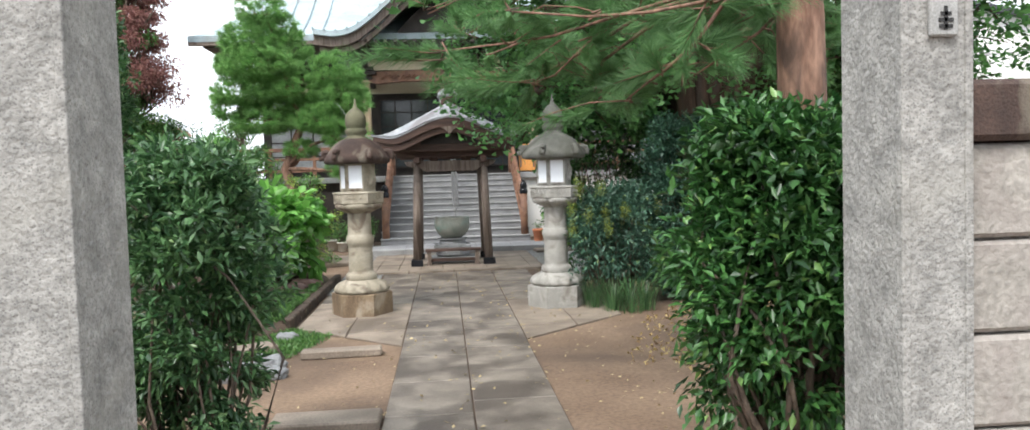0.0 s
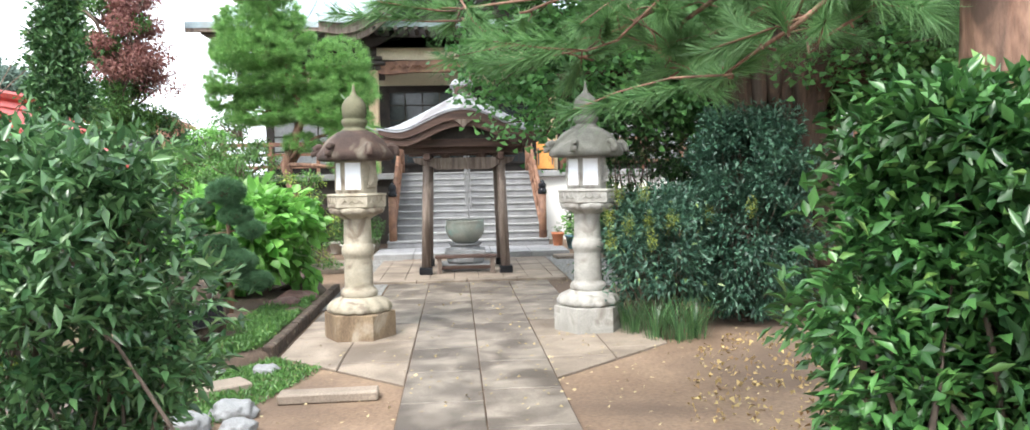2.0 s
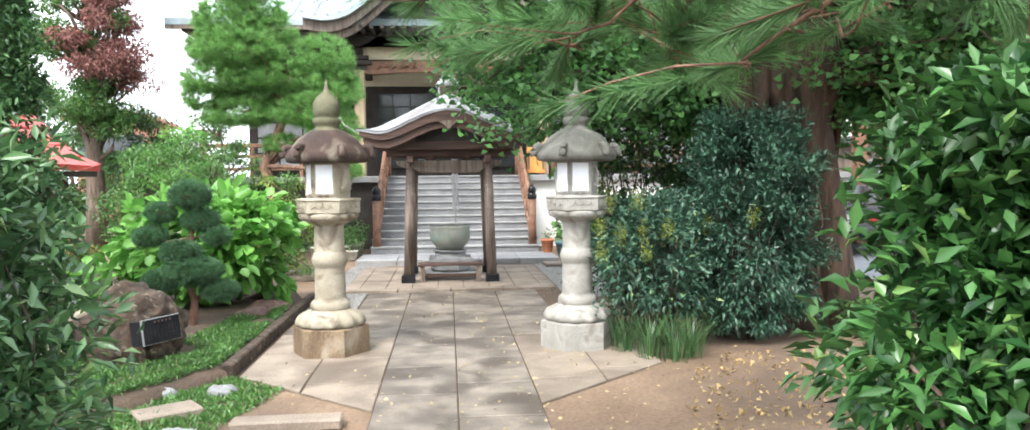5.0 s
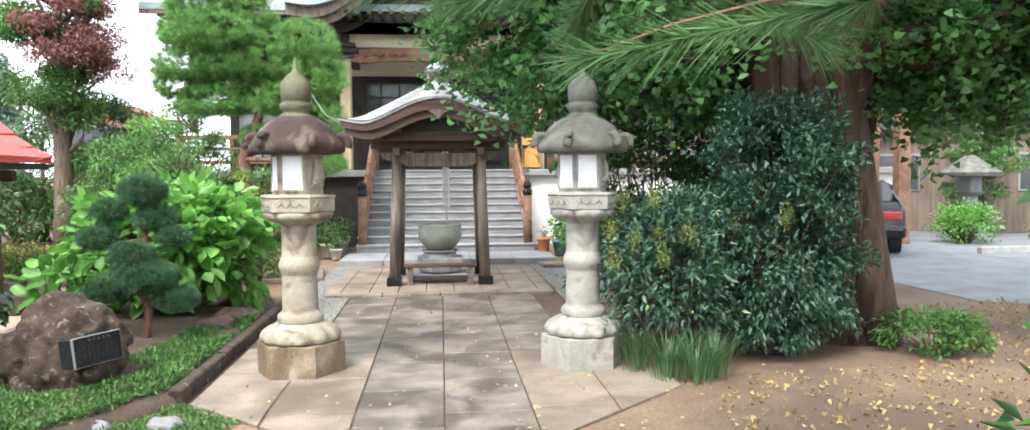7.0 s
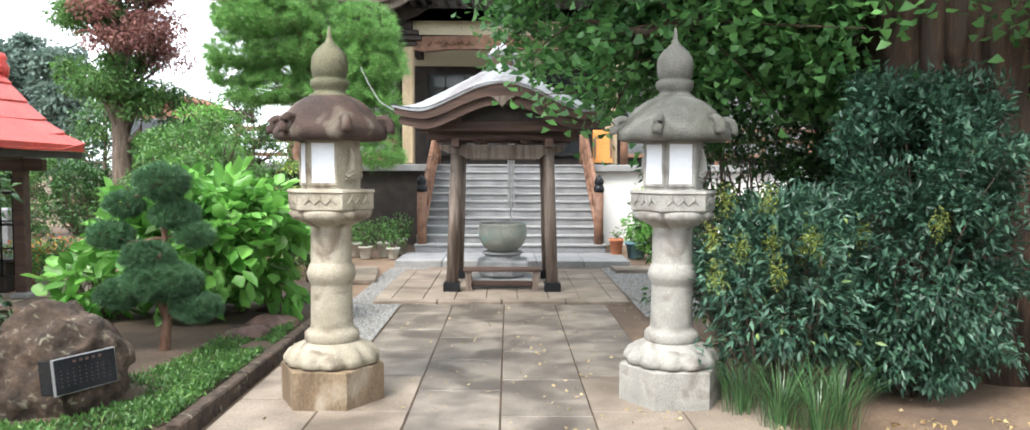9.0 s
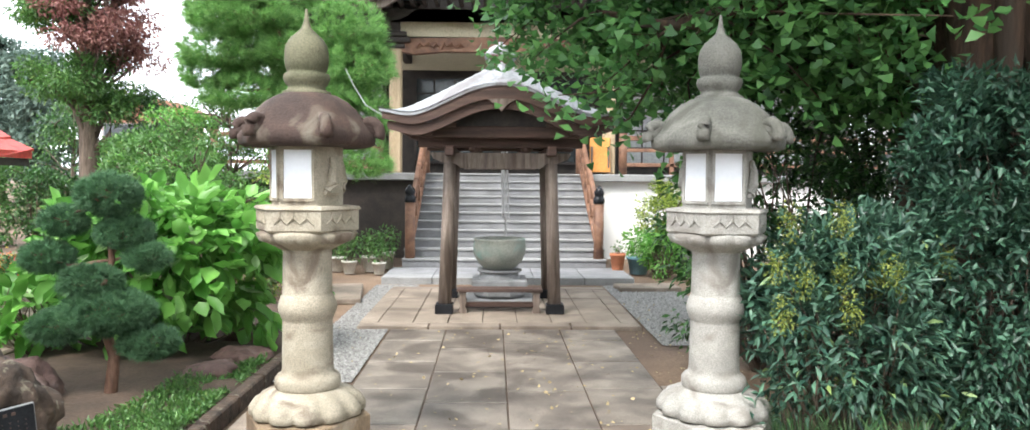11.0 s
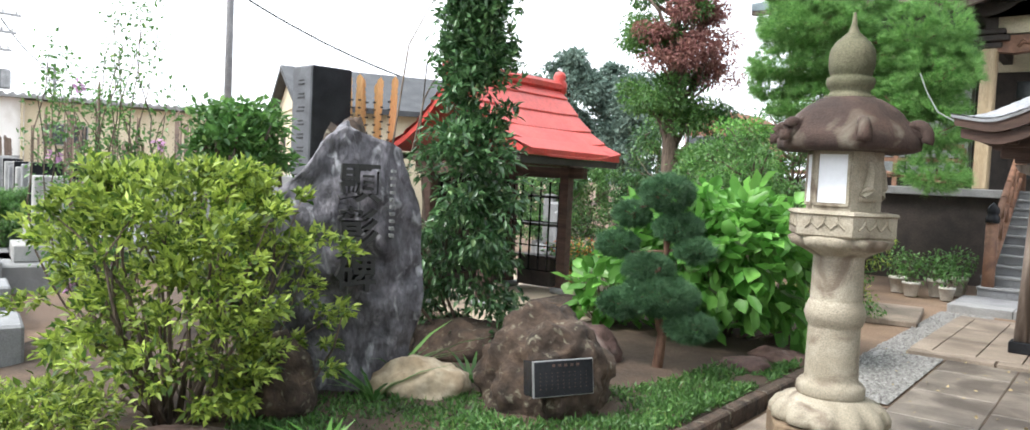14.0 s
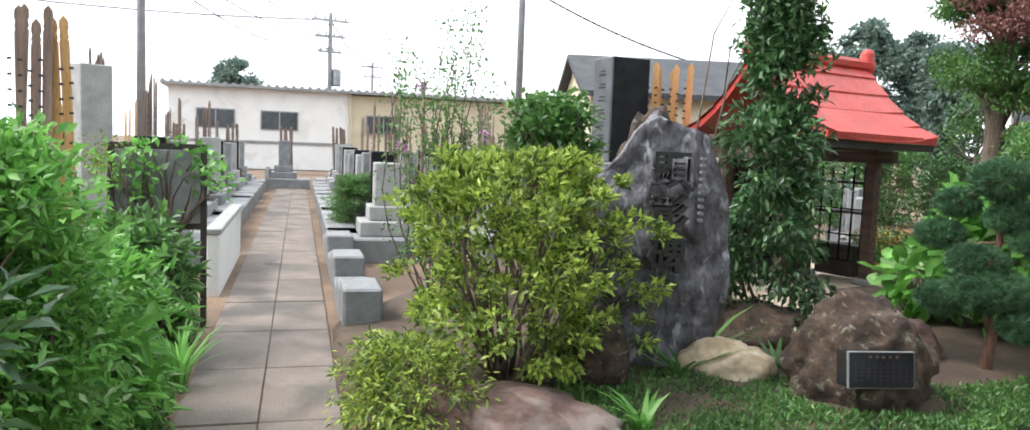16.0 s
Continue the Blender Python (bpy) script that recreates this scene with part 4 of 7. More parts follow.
def hall():
    ob = thing("temple_hall", (-0.18, 1.4, 0), "large dark timber temple hall with curved porch gable and blue-grey roof", "temple")
    part("hall_wall", box(-5.4, 9.0, 22.2, 29.5, 1.7, 5.6), WOOD_DARK, ob)
    part("wall_band", box(-5.4, 9.0, 22.1, 22.19, 4.25, 4.75), PLASTER_CREAM, ob)
    for x0, x1, mat in ((-1.9, 0.1, DARK_GLASS), (0.3, 2.4, DARK_GLASS), (3.2, 5.4, SHOJI), (5.7, 8.0, SHOJI), (-5.2, -2.6, SHOJI)):
        lattice_window(x0, x1, 22.08, 1.95, 4.1, 4, 5, ob, mat)
    for x in (HX - 2.3, HX + 2.3):
        part("porch_pillar", box(x - 0.13, x + 0.13, 19.47, 19.73, 1.7, 4.35, 0.03), WOOD_PALE, ob)
        for k, (w, z) in enumerate(((0.2, 4.35), (0.32, 4.47), (0.24, 4.6))):
            part("bracket_block", box(x - w, x + w, 19.6 - w * 0.7, 19.6 + w * 0.7, z, z + 0.11, 0.02), WOOD_DARK, ob)
        s = -1 if x < HX else 1
        bm = bmesh.new()
        for i in range(9):
            a = i * 0.7
            pts = [(x + s * (0.2 + 0.06 * i) + 0.07 * math.cos(a + t * 4), 19.55 + 0.03 * math.sin(i), 4.4 + 0.05 * math.sin(i * 1.7) + 0.07 * math.sin(a + t * 4)) for t in (0, 0.25, 0.5, 0.75, 1.0)]
            tube(pts, [0.05, 0.05, 0.045, 0.035, 0.025], 6, bm)
        part("carved_nosing", bm, WOOD_DARK, ob, "dark carved cloud-shaped beam end", smooth=True)
        part("strut", box(x - 0.1, x + 0.1, 19.5, 19.7, 4.7, 5.6, 0.01), WOOD_DARK, ob)
    beam = [(-2.3, 4.3), (-1.9, 4.24), (-1.3, 4.3), (1.3, 4.3), (1.9, 4.24), (2.3, 4.3), (2.3, 4.56), (0, 4.62), (-2.3, 4.56)]
    part("rainbow_beam", swept(bmesh.new(), [(HX + x, z) for x, z in beam], 19.5, 19.72), WOOD_RED, ob, "reddish carved main beam")
    bm = bmesh.new()
    for s in (-1, 1):
        for i in range(6):
            x = HX + s * (1.0 + 0.17 * i)
            tube([(x, 19.49, 4.38 + 0.05 * math.sin(i * 2)), (x + 0.08, 19.47, 4.46), (x + 0.15, 19.48, 4.4)], [0.03, 0.04, 0.02], 6, bm)
    part("beam_carving", bm, WOOD_RED, ob, "leaf scroll carving")
    part("upper_beam", box(HX - 2.6, HX + 2.6, 19.5, 19.7, 4.95, 5.2, 0.02), WOOD_DARK, ob)
    part("upper_panel", box(HX - 2.2, HX + 2.2, 19.58, 19.64, 4.62, 4.95), PLASTER_CREAM, ob)
    for s in (-1, 1):
        part("side_beam", box(HX + s * 2.3 - 0.09, HX + s * 2.3 + 0.09, 19.7, 22.2, 4.4, 4.6, 0.01), WOOD_DARK, ob)
    # curved porch gable
    n = 48
    us = [-1 + 2 * i / n for i in range(n + 1)]
    curve = lambda u: 5.25 + 1.75 * (0.5 + 0.5 * math.cos(math.pi * min(1, abs(u) / 0.9))) + 0.15 * max(0, abs(u) - 0.7) / 0.3
    half = 3.45
    for y, inset, drop, tall in ((18.35, 0, 0, 0.26), (18.5, 0.12, -0.24, 0.16)):
        up = [(HX + u * (half - inset), curve(u) + drop) for u in us]
        low = [(x, z - tall) for x, z in up]
        part("bargeboard", swept(bmesh.new(), up + low[::-1], y, y + 0.12), WOOD, ob, "curved grey-brown bargeboard")
    up = [(HX + u * half, curve(u) + 0.12) for u in us]
    low = [(x, z - 0.14) for x, z in up]
    roof = part("porch_roof", swept(bmesh.new(), up + low[::-1], 18.2, 24.5), ROOF_BLUE, ob, "pale blue-grey metal porch roof")
    for i in range(0, n + 1, 2):
        x, z = up[i]
        part("roof_seam", tube([(x, 18.18, z + 0.01), (x, 24.4, z + 0.01)], 0.035, 6), ROOF_BLUE, roof)
    up = [(HX + u * 2.9, curve(u) - 0.45) for u in us[4:-4]]
    part("gable_field", swept(bmesh.new(), up + [(up[-1][0], 5.15), (up[0][0], 5.15)], 19.3, 19.36), WOOD_DARK, ob)
    for i in range(24):
        x = HX - 2.9 + 5.8 * i / 23
        part("rafter", box(x - 0.04, x + 0.04, 18.5, 22.2, 5.2, 5.28), WOOD_DARK, ob)
    # main roof with a swept slope
    prof = [(19.2, 5.55), (19.8, 5.75), (21.0, 6.35), (22.5, 7.3), (24.0, 8.5), (25.5, 10.0), (26.0, 10.6)]
    verts, faces = [], []
    for lift in (0, -0.16):
        for k, (y, z) in enumerate(prof):
            verts += [(-6.6 + 0.42 * k, y, z + lift), (10.8 - 0.32 * k, y, z + lift)]
    m = len(prof)
    for k in range(m - 1):
        a = 2 * k
        faces += [(a, a + 1, a + 3, a + 2), (2 * m + a, 2 * m + a + 2, 2 * m + a + 3, 2 * m + a + 1), (a, a + 2, 2 * m + a + 2, 2 * m + a), (a + 1, 2 * m + a + 1, 2 * m + a + 3, a + 3)]
    faces += [(0, 2 * m, 2 * m + 1, 1)]
    main = raw("main_roof", verts, faces, ROOF_BLUE, ob, "pale blue-grey ribbed metal roof")
    for i in range(33):
        x = -6.3 + i * 0.52
        if -3.0 < x - HX < 3.0:
            continue
        lim = min(m, int((x + 6.6) / 0.42) + 1, int((10.8 - x) / 0.32))
        if lim < 2:
            continue
        part("roof_rib", tube([(x, y, z + 0.03) for y, z in prof[:lim]], 0.04, 6), ROOF_BLUE, main)
    part("eave_board", box(-6.6, HX - 3.2, 19.22, 19.34, 5.3, 5.5), WOOD, ob)
    part("eave_board", box(HX + 3.2, 10.8, 19.22, 19.34, 5.3, 5.5), WOOD, ob)
    part("soffit", box(-6.3, 10.5, 19.5, 22.3, 5.29, 5.36), WOOD_DARK, ob)
    part("ridge", box(-4.0, 8.8, 25.8, 26.3, 10.5, 11.2, 0.1), ROOF_BLUE, ob)
    part("back_roof", box(-4.0, 8.8, 26.3, 31.0, 5.5, 10.4), WOOD_DARK, ob)
    return ob


hall()


def veranda_railing(x0, x1, y):
    ob = thing("veranda_railing", ((x0 + x1) / 2, y, 1.7), "reddish-brown wooden veranda railing", "railing")
    w = (x1 - x0) / 2
    for z, r in ((0.75, 0.05), (0.5, 0.035), (0.2, 0.04)):
        part("rail", box(-w, w, -r, r, z - r, z + r, 0.01), WOOD_RED, ob)
    k = int((x1 - x0) / 0.9) + 1
    for i in range(k):
        x = -w + 2 * w * i / (k - 1)
        part("baluster", box(x - 0.04, x + 0.04, -0.04, 0.04, 0.0, 0.72), WOOD_RED, ob)
    newel(-w, 0, 0, 0.9, ob)


veranda_railing(2.55, 8.6, 20.1)
veranda_railing(-5.8, -2.4, 20.1)
board = thing("orange_notice_board", (2.17, 20.75, 1.7), "slanted orange board by the top of the stairs", "board")
part("panel", box(-0.22, 0.22, -0.02, 0.02, 0.05, 0.8, 0.005, None, Matrix.Rotation(radians(-8), 4, "X")), ORANGE, board)
part("leg", box(-0.2, -0.16, 0.0, 0.25, 0.0, 0.6), WOOD, board)
part("leg", box(0.16, 0.2, 0.0, 0.25, 0.0, 0.6), WOOD, board)


# ---- garden bed ----
BED = [(-1.86, 7.4), (-1.9, 11.2), (-2.6, 13.6), (-4.2, 14.2), (-9.5, 15.0), (-9.5, 9.3), (-6.2, 5.6), (-4.6, 5.05), (-3.2, 5.0), (-2.4, 6.4)]


def garden_bed():
    ob = thing("garden_bed", (0, 0, 0), "raised planting bed of dark soil", "garden bed", kind="structure")
    bm = bmesh.new()
    cx, cy = -4.6, 9.4
    rings = []
    for k, z in ((1.0, -0.03), (0.985, 0.06), (0.9, 0.12), (0.6, 0.14), (0.2, 0.13)):
        ring = []
        for i, (x, y) in enumerate(BED):
            x2, y2 = BED[(i + 1) % len(BED)]
            for t in (0, 0.25, 0.5, 0.75):
                px, py = x + (x2 - x) * t, y + (y2 - y) * t
                ring.append(bm.verts.new((cx + (px - cx) * k, cy + (py - cy) * k, z + (0.03 * noise.noise((px * 2 * k, py * 2 * k, 1)) if z > 0 else 0))))
        rings.append(ring)
    for a, b in zip(rings, rings[1:]):
        for i in range(len(a)):
            j = (i + 1) % len(a)
            bm.faces.new((a[i], a[j], b[j], b[i]))
    bm.faces.new(rings[-1])
    part("soil", bm, SOIL_DARK, ob, smooth=True)


garden_bed()
kerb = thing("garden_kerb", (0, 0, 0), "low brown stone kerb along the planting bed", "kerb", kind="structure")
y = 7.42
while y < 11.1:
    part("kerb_stone", box(-1.93 - 0.01 * random.random(), -1.84, y, y + 0.58, -0.03, 0.1 + 0.01 * random.random(), 0.012), BROWN_ROCK, kerb)
    y += 0.595


def inside(x, y, poly):
    c = False
    for i in range(len(poly)):
        (x1, y1), (x2, y2) = poly[i], poly[i - 1]
        if (y1 > y) != (y2 > y) and x < (x2 - x1) * (y - y1) / (y2 - y1) + x1:
            c = not c
    return c


def ground_cover(name, poly, count, leaf, mat, label, z0=0.08, tall=0.09, seed=1, shape="pointed", droop=-0.3):
    rng = np.random.default_rng(seed)
    xs, ys = [p[0] for p in poly], [p[1] for p in poly]
    pts = []
    while len(pts) < count:
        x, y = rng.uniform(min(xs), max(xs)), rng.uniform(min(ys), max(ys))
        if inside(x, y, poly):
            k = 0.6 + 0.8 * noise.noise((x * 2.2, y * 2.2, seed))
            if k > 0.25:
                pts.append((x, y, z0 + tall * max(0, k) * rng.random()))
    p = np.array(pts)
    ob = leaf_mesh(name, p, np.tile([0, 0, 0.7], (count, 1)), leaf[0], leaf[1], mat, droop=droop, spread=1.0, rng=rng, shape=shape)
    return tagged(ob, label, "ground cover", kind="stuff")


ground_cover("ground_cover", [(-1.95, 7.5), (-1.97, 10.4), (-2.4, 9.6), (-2.5, 8.5), (-3.2, 7.5), (-4.0, 6.6), (-3.0, 5.3), (-2.5, 6.5)], 26000, (0.05, 0.014), LEAF_MID, "low dense mat of small green leaves")
ground_cover("soil_weeds", [(-2.4, 6.35), (-1.85, 7.4), (-1.35, 6.95), (-1.5, 6.4), (-1.7, 5.6), (-2.6, 5.0), (-3.2, 5.0)], 9000, (0.045, 0.014), LEAF_MID, "thin mat of weeds and moss", -0.02, 0.05, 2)


def stepping_stone(x, y, w, d, turn, label="pale rectangular stepping stone"):
    ob = thing("stepping_stone", pose(x, y, -0.02, 0, 0, turn), label, "stone", "stepping stones")
    part("block", box(-w / 2, w / 2, -d / 2, d / 2, 0.0, 0.075, 0.012), SLAB_TAN, ob)


stepping_stone(-1.13, 6.04, 0.72, 0.17, 2)
stepping_stone(-2.0, 6.35, 0.42, 0.26, 35)
stepping_stone(-0.96, 3.92, 0.7, 0.3, 0)
for i, (x, y, s) in enumerate(((-1.78, 6.9, 0.11), (-1.72, 5.7, 0.15), (-1.95, 5.35, 0.17), (-1.6, 5.35, 0.12), (-2.2, 6.9, 0.09))):
    r = rock("edging_stone", (s, s * 0.8, s * 0.9), GREY_STONE, seed=i + 30)
    r.location = (x, y, -0.03)
    tagged(r, "small rounded grey edging stone", "stone", "edging stones")


# ---- monument, plaque rock and stones ----
def characters(rows, w, h, gap, z_top, x0, y, parent, mat, name="lettering"):
    """Carved signs too worn to type, as strokes of their size."""
    bm = bmesh.new()
    rng = random.Random(11)
    for r in range(rows):
        z = z_top - r * (h + gap)
        for k in range(4):
            zz = z - h * (0.08 + 0.27 * k)
            joined(bm, box(x0 - w * rng.uniform(0.3, 0.5), x0 + w * rng.uniform(0.3, 0.5), y - 0.004, y + 0.01, zz - h * 0.045, zz + h * 0.045))
        for k in (-0.3, 0.02, 0.34):
            joined(bm, box(x0 + w * k - w * 0.055, x0 + w * k + w * 0.055, y - 0.0035, y + 0.01, z - h * rng.uniform(0.8, 1.0), z - h * rng.uniform(0.0, 0.2)))
    return part(name, bm, mat, parent)


def text(body, size, m, mat, parent, thick=0.004, vertical=False):
    cu = bpy.data.curves.new("lettering", "FONT")
    cu.offset = 0.005
    cu.body, cu.size, cu.extrude, cu.align_x, cu.align_y = body, size, thick, "CENTER", "TOP"
    if vertical:
        cu.space_line = 1.15
    ob = new("lettering", cu)
    ob.data.materials.append(mat)
    ob.parent = parent
    ob.matrix_basis = m
    me = bpy.data.meshes.new_from_object(ob.evaluated_get(bpy.context.evaluated_depsgraph_get()))
    bpy.data.objects.remove(ob)
    out = new("lettering", me)
    out.parent = parent
    out.matrix_basis = m
    if not me.materials:
        me.materials.append(mat)
    return out


def monument():
    ob = thing("stone_monument", pose(-3.87, 7.07, 0.08, 0, 0, 54), "tall upright blue-grey natural stone monument with three carved characters", "monument")
    bm = bmesh.new()
    bmesh.ops.create_cube(bm, size=2)
    bmesh.ops.subdivide_edges(bm, edges=list(bm.edges), cuts=38, use_grid_fill=True)
    for v in bm.verts:
        x, y, z = v.co
        t = (z + 1) / 2
        left = 0.44 + 0.3 * math.sin(min(1, t * 1.25) * math.pi * 0.8) - 0.5 * max(0, t - 0.6) / 0.4
        right = 0.39 + 0.09 * math.sin(t * 3.0) - 0.08 * max(0, t - 0.8) / 0.2
        w = left if x < 0 else right
        q = Vector((x * w, y * 0.17 * (1 - 0.25 * t) * (1 - 0.35 * x * x), t * (1.78 - 0.14 * abs(x + 0.15) - 0.05 * x)))
        k = noise.fractal(q * 2.3, 1.0, 2.0, 5)
        s = noise.noise(q * 5.5)
        q.y += 0.075 * k * (1 if y > 0 else -1) + 0.02 * s
        q.x += 0.045 * noise.fractal(q * 2.7 + Vector((5, 1, 2)), 1.0, 2.0, 4)
        q.z += 0.06 * noise.fractal(q * 3.1 + Vector((1, 7, 2)), 1.0, 2.0, 3) * t
        q.y += 0.035 * noise.noise(q * 11) + 0.018 * abs(noise.noise(q * 23)) + 0.02 * noise.noise(Vector((q.x * 4, 0, q.z * 14)))
        v.co = q
    part("slab_stone", bm, BLUE_ROCK, ob, smooth=True)
    for i, ch in enumerate("顕彰碑"):
        text(ch, 0.25, Matrix.Translation((0.03, -0.312 + 0.01 * i, 1.5 - i * 0.275)) @ Matrix.Rotation(radians(90), 4, "X"), INK, ob, 0.06)
    bm = bmesh.new()
    for i in range(10):
        joined(bm, box(0.235, 0.26, -0.255, -0.16, 1.46 - i * 0.045, 1.478 - i * 0.045))
    part("small_lettering", bm, GREY_STONE, ob, "line of small worn characters")


monument()


def plaque_rock():
    ob = thing("plaque_rock", pose(-2.76, 7.78, 0.02, 0, 0, 14), "brown lichened boulder with a black inscribed plaque", "rock")
    rock("boulder", (0.4, 0.37, 0.66), BROWN_ROCK, ob, 3, 0.24, 5, 1.9)
    m = ob.matrix_world.inverted() @ Matrix.Translation((-2.42, 7.48, 0.4)) @ Matrix.Rotation(radians(64), 4, "Z") @ Matrix.Rotation(radians(-8), 4, "X")
    p = part("plaque", box(-0.195, 0.195, -0.012, 0.13, -0.1, 0.1, 0.004, None, m), BLACK_STONE, ob, "polished black plaque")
    part("plaque_rim", box(-0.2, 0.2, -0.009, 0.012, -0.105, 0.105, 0.004, None, m), GREY_STONE, ob)
    bm = bmesh.new()
    for i in range(5):
        joined(bm, box(-0.08 + 0.04 * i, -0.06 + 0.04 * i, -0.0145, -0.0125, 0.066, 0.082, 0, None, m))
    for i in range(9):
        for k in range(5):
            joined(bm, box(-0.16 + 0.038 * i, -0.154 + 0.038 * i, -0.0132, -0.0122, 0.03 - 0.022 * k, 0.036 - 0.022 * k, 0, None, m))
    part("inscription", bm, WOOD_FLAT, p, "small worn inscription")


plaque_rock()


def loose_rock(name, at, size, mat, label, seed, turn=0):
    r = rock(name, size, mat, seed=seed)
    r.matrix_world = pose(*at, 0, 0, turn)
    return tagged(r, label, "rock")


loose_rock("beige_rock", (-3.42, 7.32, 0.05), (0.31, 0.2, 0.3), BEIGE_ROCK, "rounded beige rock in the planting bed", 8, 40)
loose_rock("flat_red_rock", (-3.35, 5.55, 0.0), (0.62, 0.36, 0.3), RED_ROCK, "flat red-brown rock at the edge of the bed", 9, 30)
loose_rock("brown_rock", (-3.75, 6.45, 0.05), (0.26, 0.22, 0.5), BROWN_ROCK, "brown standing rock beside the monument", 12, 0)
loose_rock("brown_rock", (-4.75, 7.75, 0.05), (0.34, 0.3, 1.85), BROWN_ROCK, "tall brown rock behind the monument", 14, 0)
loose_rock("dark_rock", (-3.3, 9.0, 0.05), (0.35, 0.26, 0.34), RED_ROCK, "dark rock behind the plaque boulder", 15, 0)
loose_rock("dark_rock", (-3.95, 8.35, 0.05), (0.4, 0.3, 0.36), BROWN_ROCK, "dark rock under the evergreen", 16, 20)
for i, (x, y) in enumerate(((-2.2, 10.4), (-2.35, 11.1), (-2.25, 9.85))):
    loose_rock("dark_rock", (x, y, 0.03), (0.24, 0.2, 0.16), RED_ROCK, "low dark rock by the kerb", 20 + i, i * 40)

# ---- shrubs by the gate ----
shrub("nandina_bush", (-1.42, 2.87, 0.0), 1.72, (0.36, 0.36), "loose dark green bush with fine pointed leaves by the gate", (0.065, 0.024), LEAF_GLOSS, 14000, 110, 41, low=0.1, clump=0.17, stem=0.011)
shrub("evergreen_bush", (1.64, 2.75, 0.0), 1.8, (0.5, 0.48), "dense dark glossy evergreen bush by the gate", (0.075, 0.034), LEAF_DARK, 22000, 150, 42, low=0.14, clump=0.21, stem=0.02)
# ---- plants round the monument ----
shrub("azalea_bush", (-3.92, 5.95, 0.1), 1.42, (0.74, 0.74), "rounded azalea bush with bright yellow-green leaf tips", (0.06, 0.028), LEAF_YELLOW, 13500, 340, 43, low=0.12, clump=0.075, stem=0.012, droop=-0.3, spread=0.7, stems=50, bark=BARK, inner=0.15, belly=1.06, ragged=0.26)
shrub("columnar_evergreen", (-4.05, 8.45, 0.08), 3.5, (0.52, 0.48), "tall narrow dark glossy evergreen tree", (0.085, 0.035), LEAF_GLOSS, 13500, 210, 44, low=0.03, clump=0.16, stem=0.014, taper=0.84, category="tree", stems=5, ragged=0.3)
shrub("broad_leaf_shrub", (-2.95, 10.8, 0.08), 1.35, (1.0, 0.75), "bright green shrub with large drooping leaves", (0.2, 0.15), LEAF_LIGHT, 1900, 170, 45, low=0.16, clump=0.17, stem=0.012, shape="broad", droop=0.7, spread=0.5)
shrub("broad_leaf_shrub", (-3.95, 10.5, 0.08), 0.6, (0.4, 0.4), "small bright green large-leaved shrub", (0.2, 0.13), LEAF_LIGHT, 160, 40, 46, low=0.2, clump=0.14, stem=0.01, shape="broad", droop=0.5, spread=0.5)
def upright_plant(name, base, height, spread, n, label, leaf, mat, seed, flowers=6):
    """Thin upright stems with small leaves all along them."""
    rng = np.random.default_rng(seed)
    ob = thing(name, Matrix.Translation(base), label, "shrub")
    P, D = [], []
    for i in range(n):
        a, r = rng.uniform(0, 2 * math.pi), spread * math.sqrt(rng.random())
        top = np.array([r * math.cos(a), r * math.sin(a), height * rng.uniform(0.7, 1.05)])
        bm = bmesh.new()
        pts = limb(rng, (top[0] * 0.25, top[1] * 0.25, 0), top, 0.01, 0.003, bm, 0.05, 5, 8)
        part("stem", bm, BARK, ob)
        for p in pts[2:]:
            m = 16
            P.append(p + rng.normal(size=(m, 3)) * np.array([0.05, 0.05, 0.09]))
            D.append(rng.normal(size=(m, 3)) + np.array([0, 0, 0.5]))
    leaf_mesh("foliage", np.concatenate(P), np.concatenate(D), leaf[0], leaf[1], mat, ob, rng=rng)
    for i in range(flowers):
        c = P[rng.integers(0, len(P))][0]
        q, d = cloud_points(rng, 10, c, (0.03, 0.03, 0.03), 0.9)
        leaf_mesh("flower", q, d, 0.06, 0.05, FLOWER, ob, "pink flower", rng=rng)


upright_plant("flowering_mallow", (-6.3, 6.7, 0.05), 2.55, 0.5, 26, "tall thin shrub with upright stems and few pink flowers", (0.05, 0.028), LEAF_MID, 47)
shrub("dark_leaf_tree", (-5.95, 7.6, 0.05), 1.95, (0.5, 0.45), "small gnarled tree with dark shiny leaves", (0.09, 0.045), LEAF_MID, 2600, 60, 48, low=0.72, clump=0.16, stem=0.035, category="tree")
shrub("nandina_bush", (-3.62, 5.12, 0.0), 0.5, (0.42, 0.36), "low fine-leaved bush with yellow tips", (0.05, 0.018), LEAF_YELLOW, 4200, 80, 49, low=0.15, clump=0.12, stem=0.006)
# ---- shrubs below the great tree ----
shrub("nandina_bush", (1.95, 8.3, 0.0), 1.35, (0.6, 0.5), "blue-green nandina bush with pale blossom", (0.085, 0.026), LEAF_BLUE, 8000, 100, 50, low=0.2, clump=0.2, stem=0.01, stems=60)
shrub("nandina_bush", (2.95, 8.45, 0.0), 2.2, (0.72, 0.5), "dense dark green bush climbing against the trunk", (0.07, 0.028), LEAF_SHADE, 21000, 175, 51, low=0.06, clump=0.2, stem=0.01)
shrub("evergreen_bush", (2.2, 10.4, 0.0), 2.6, (0.75, 0.7), "dark leafy bush in the shade of the great tree", (0.08, 0.035), LEAF_DARK, 9000, 90, 52, low=0.05, clump=0.26, stem=0.014)
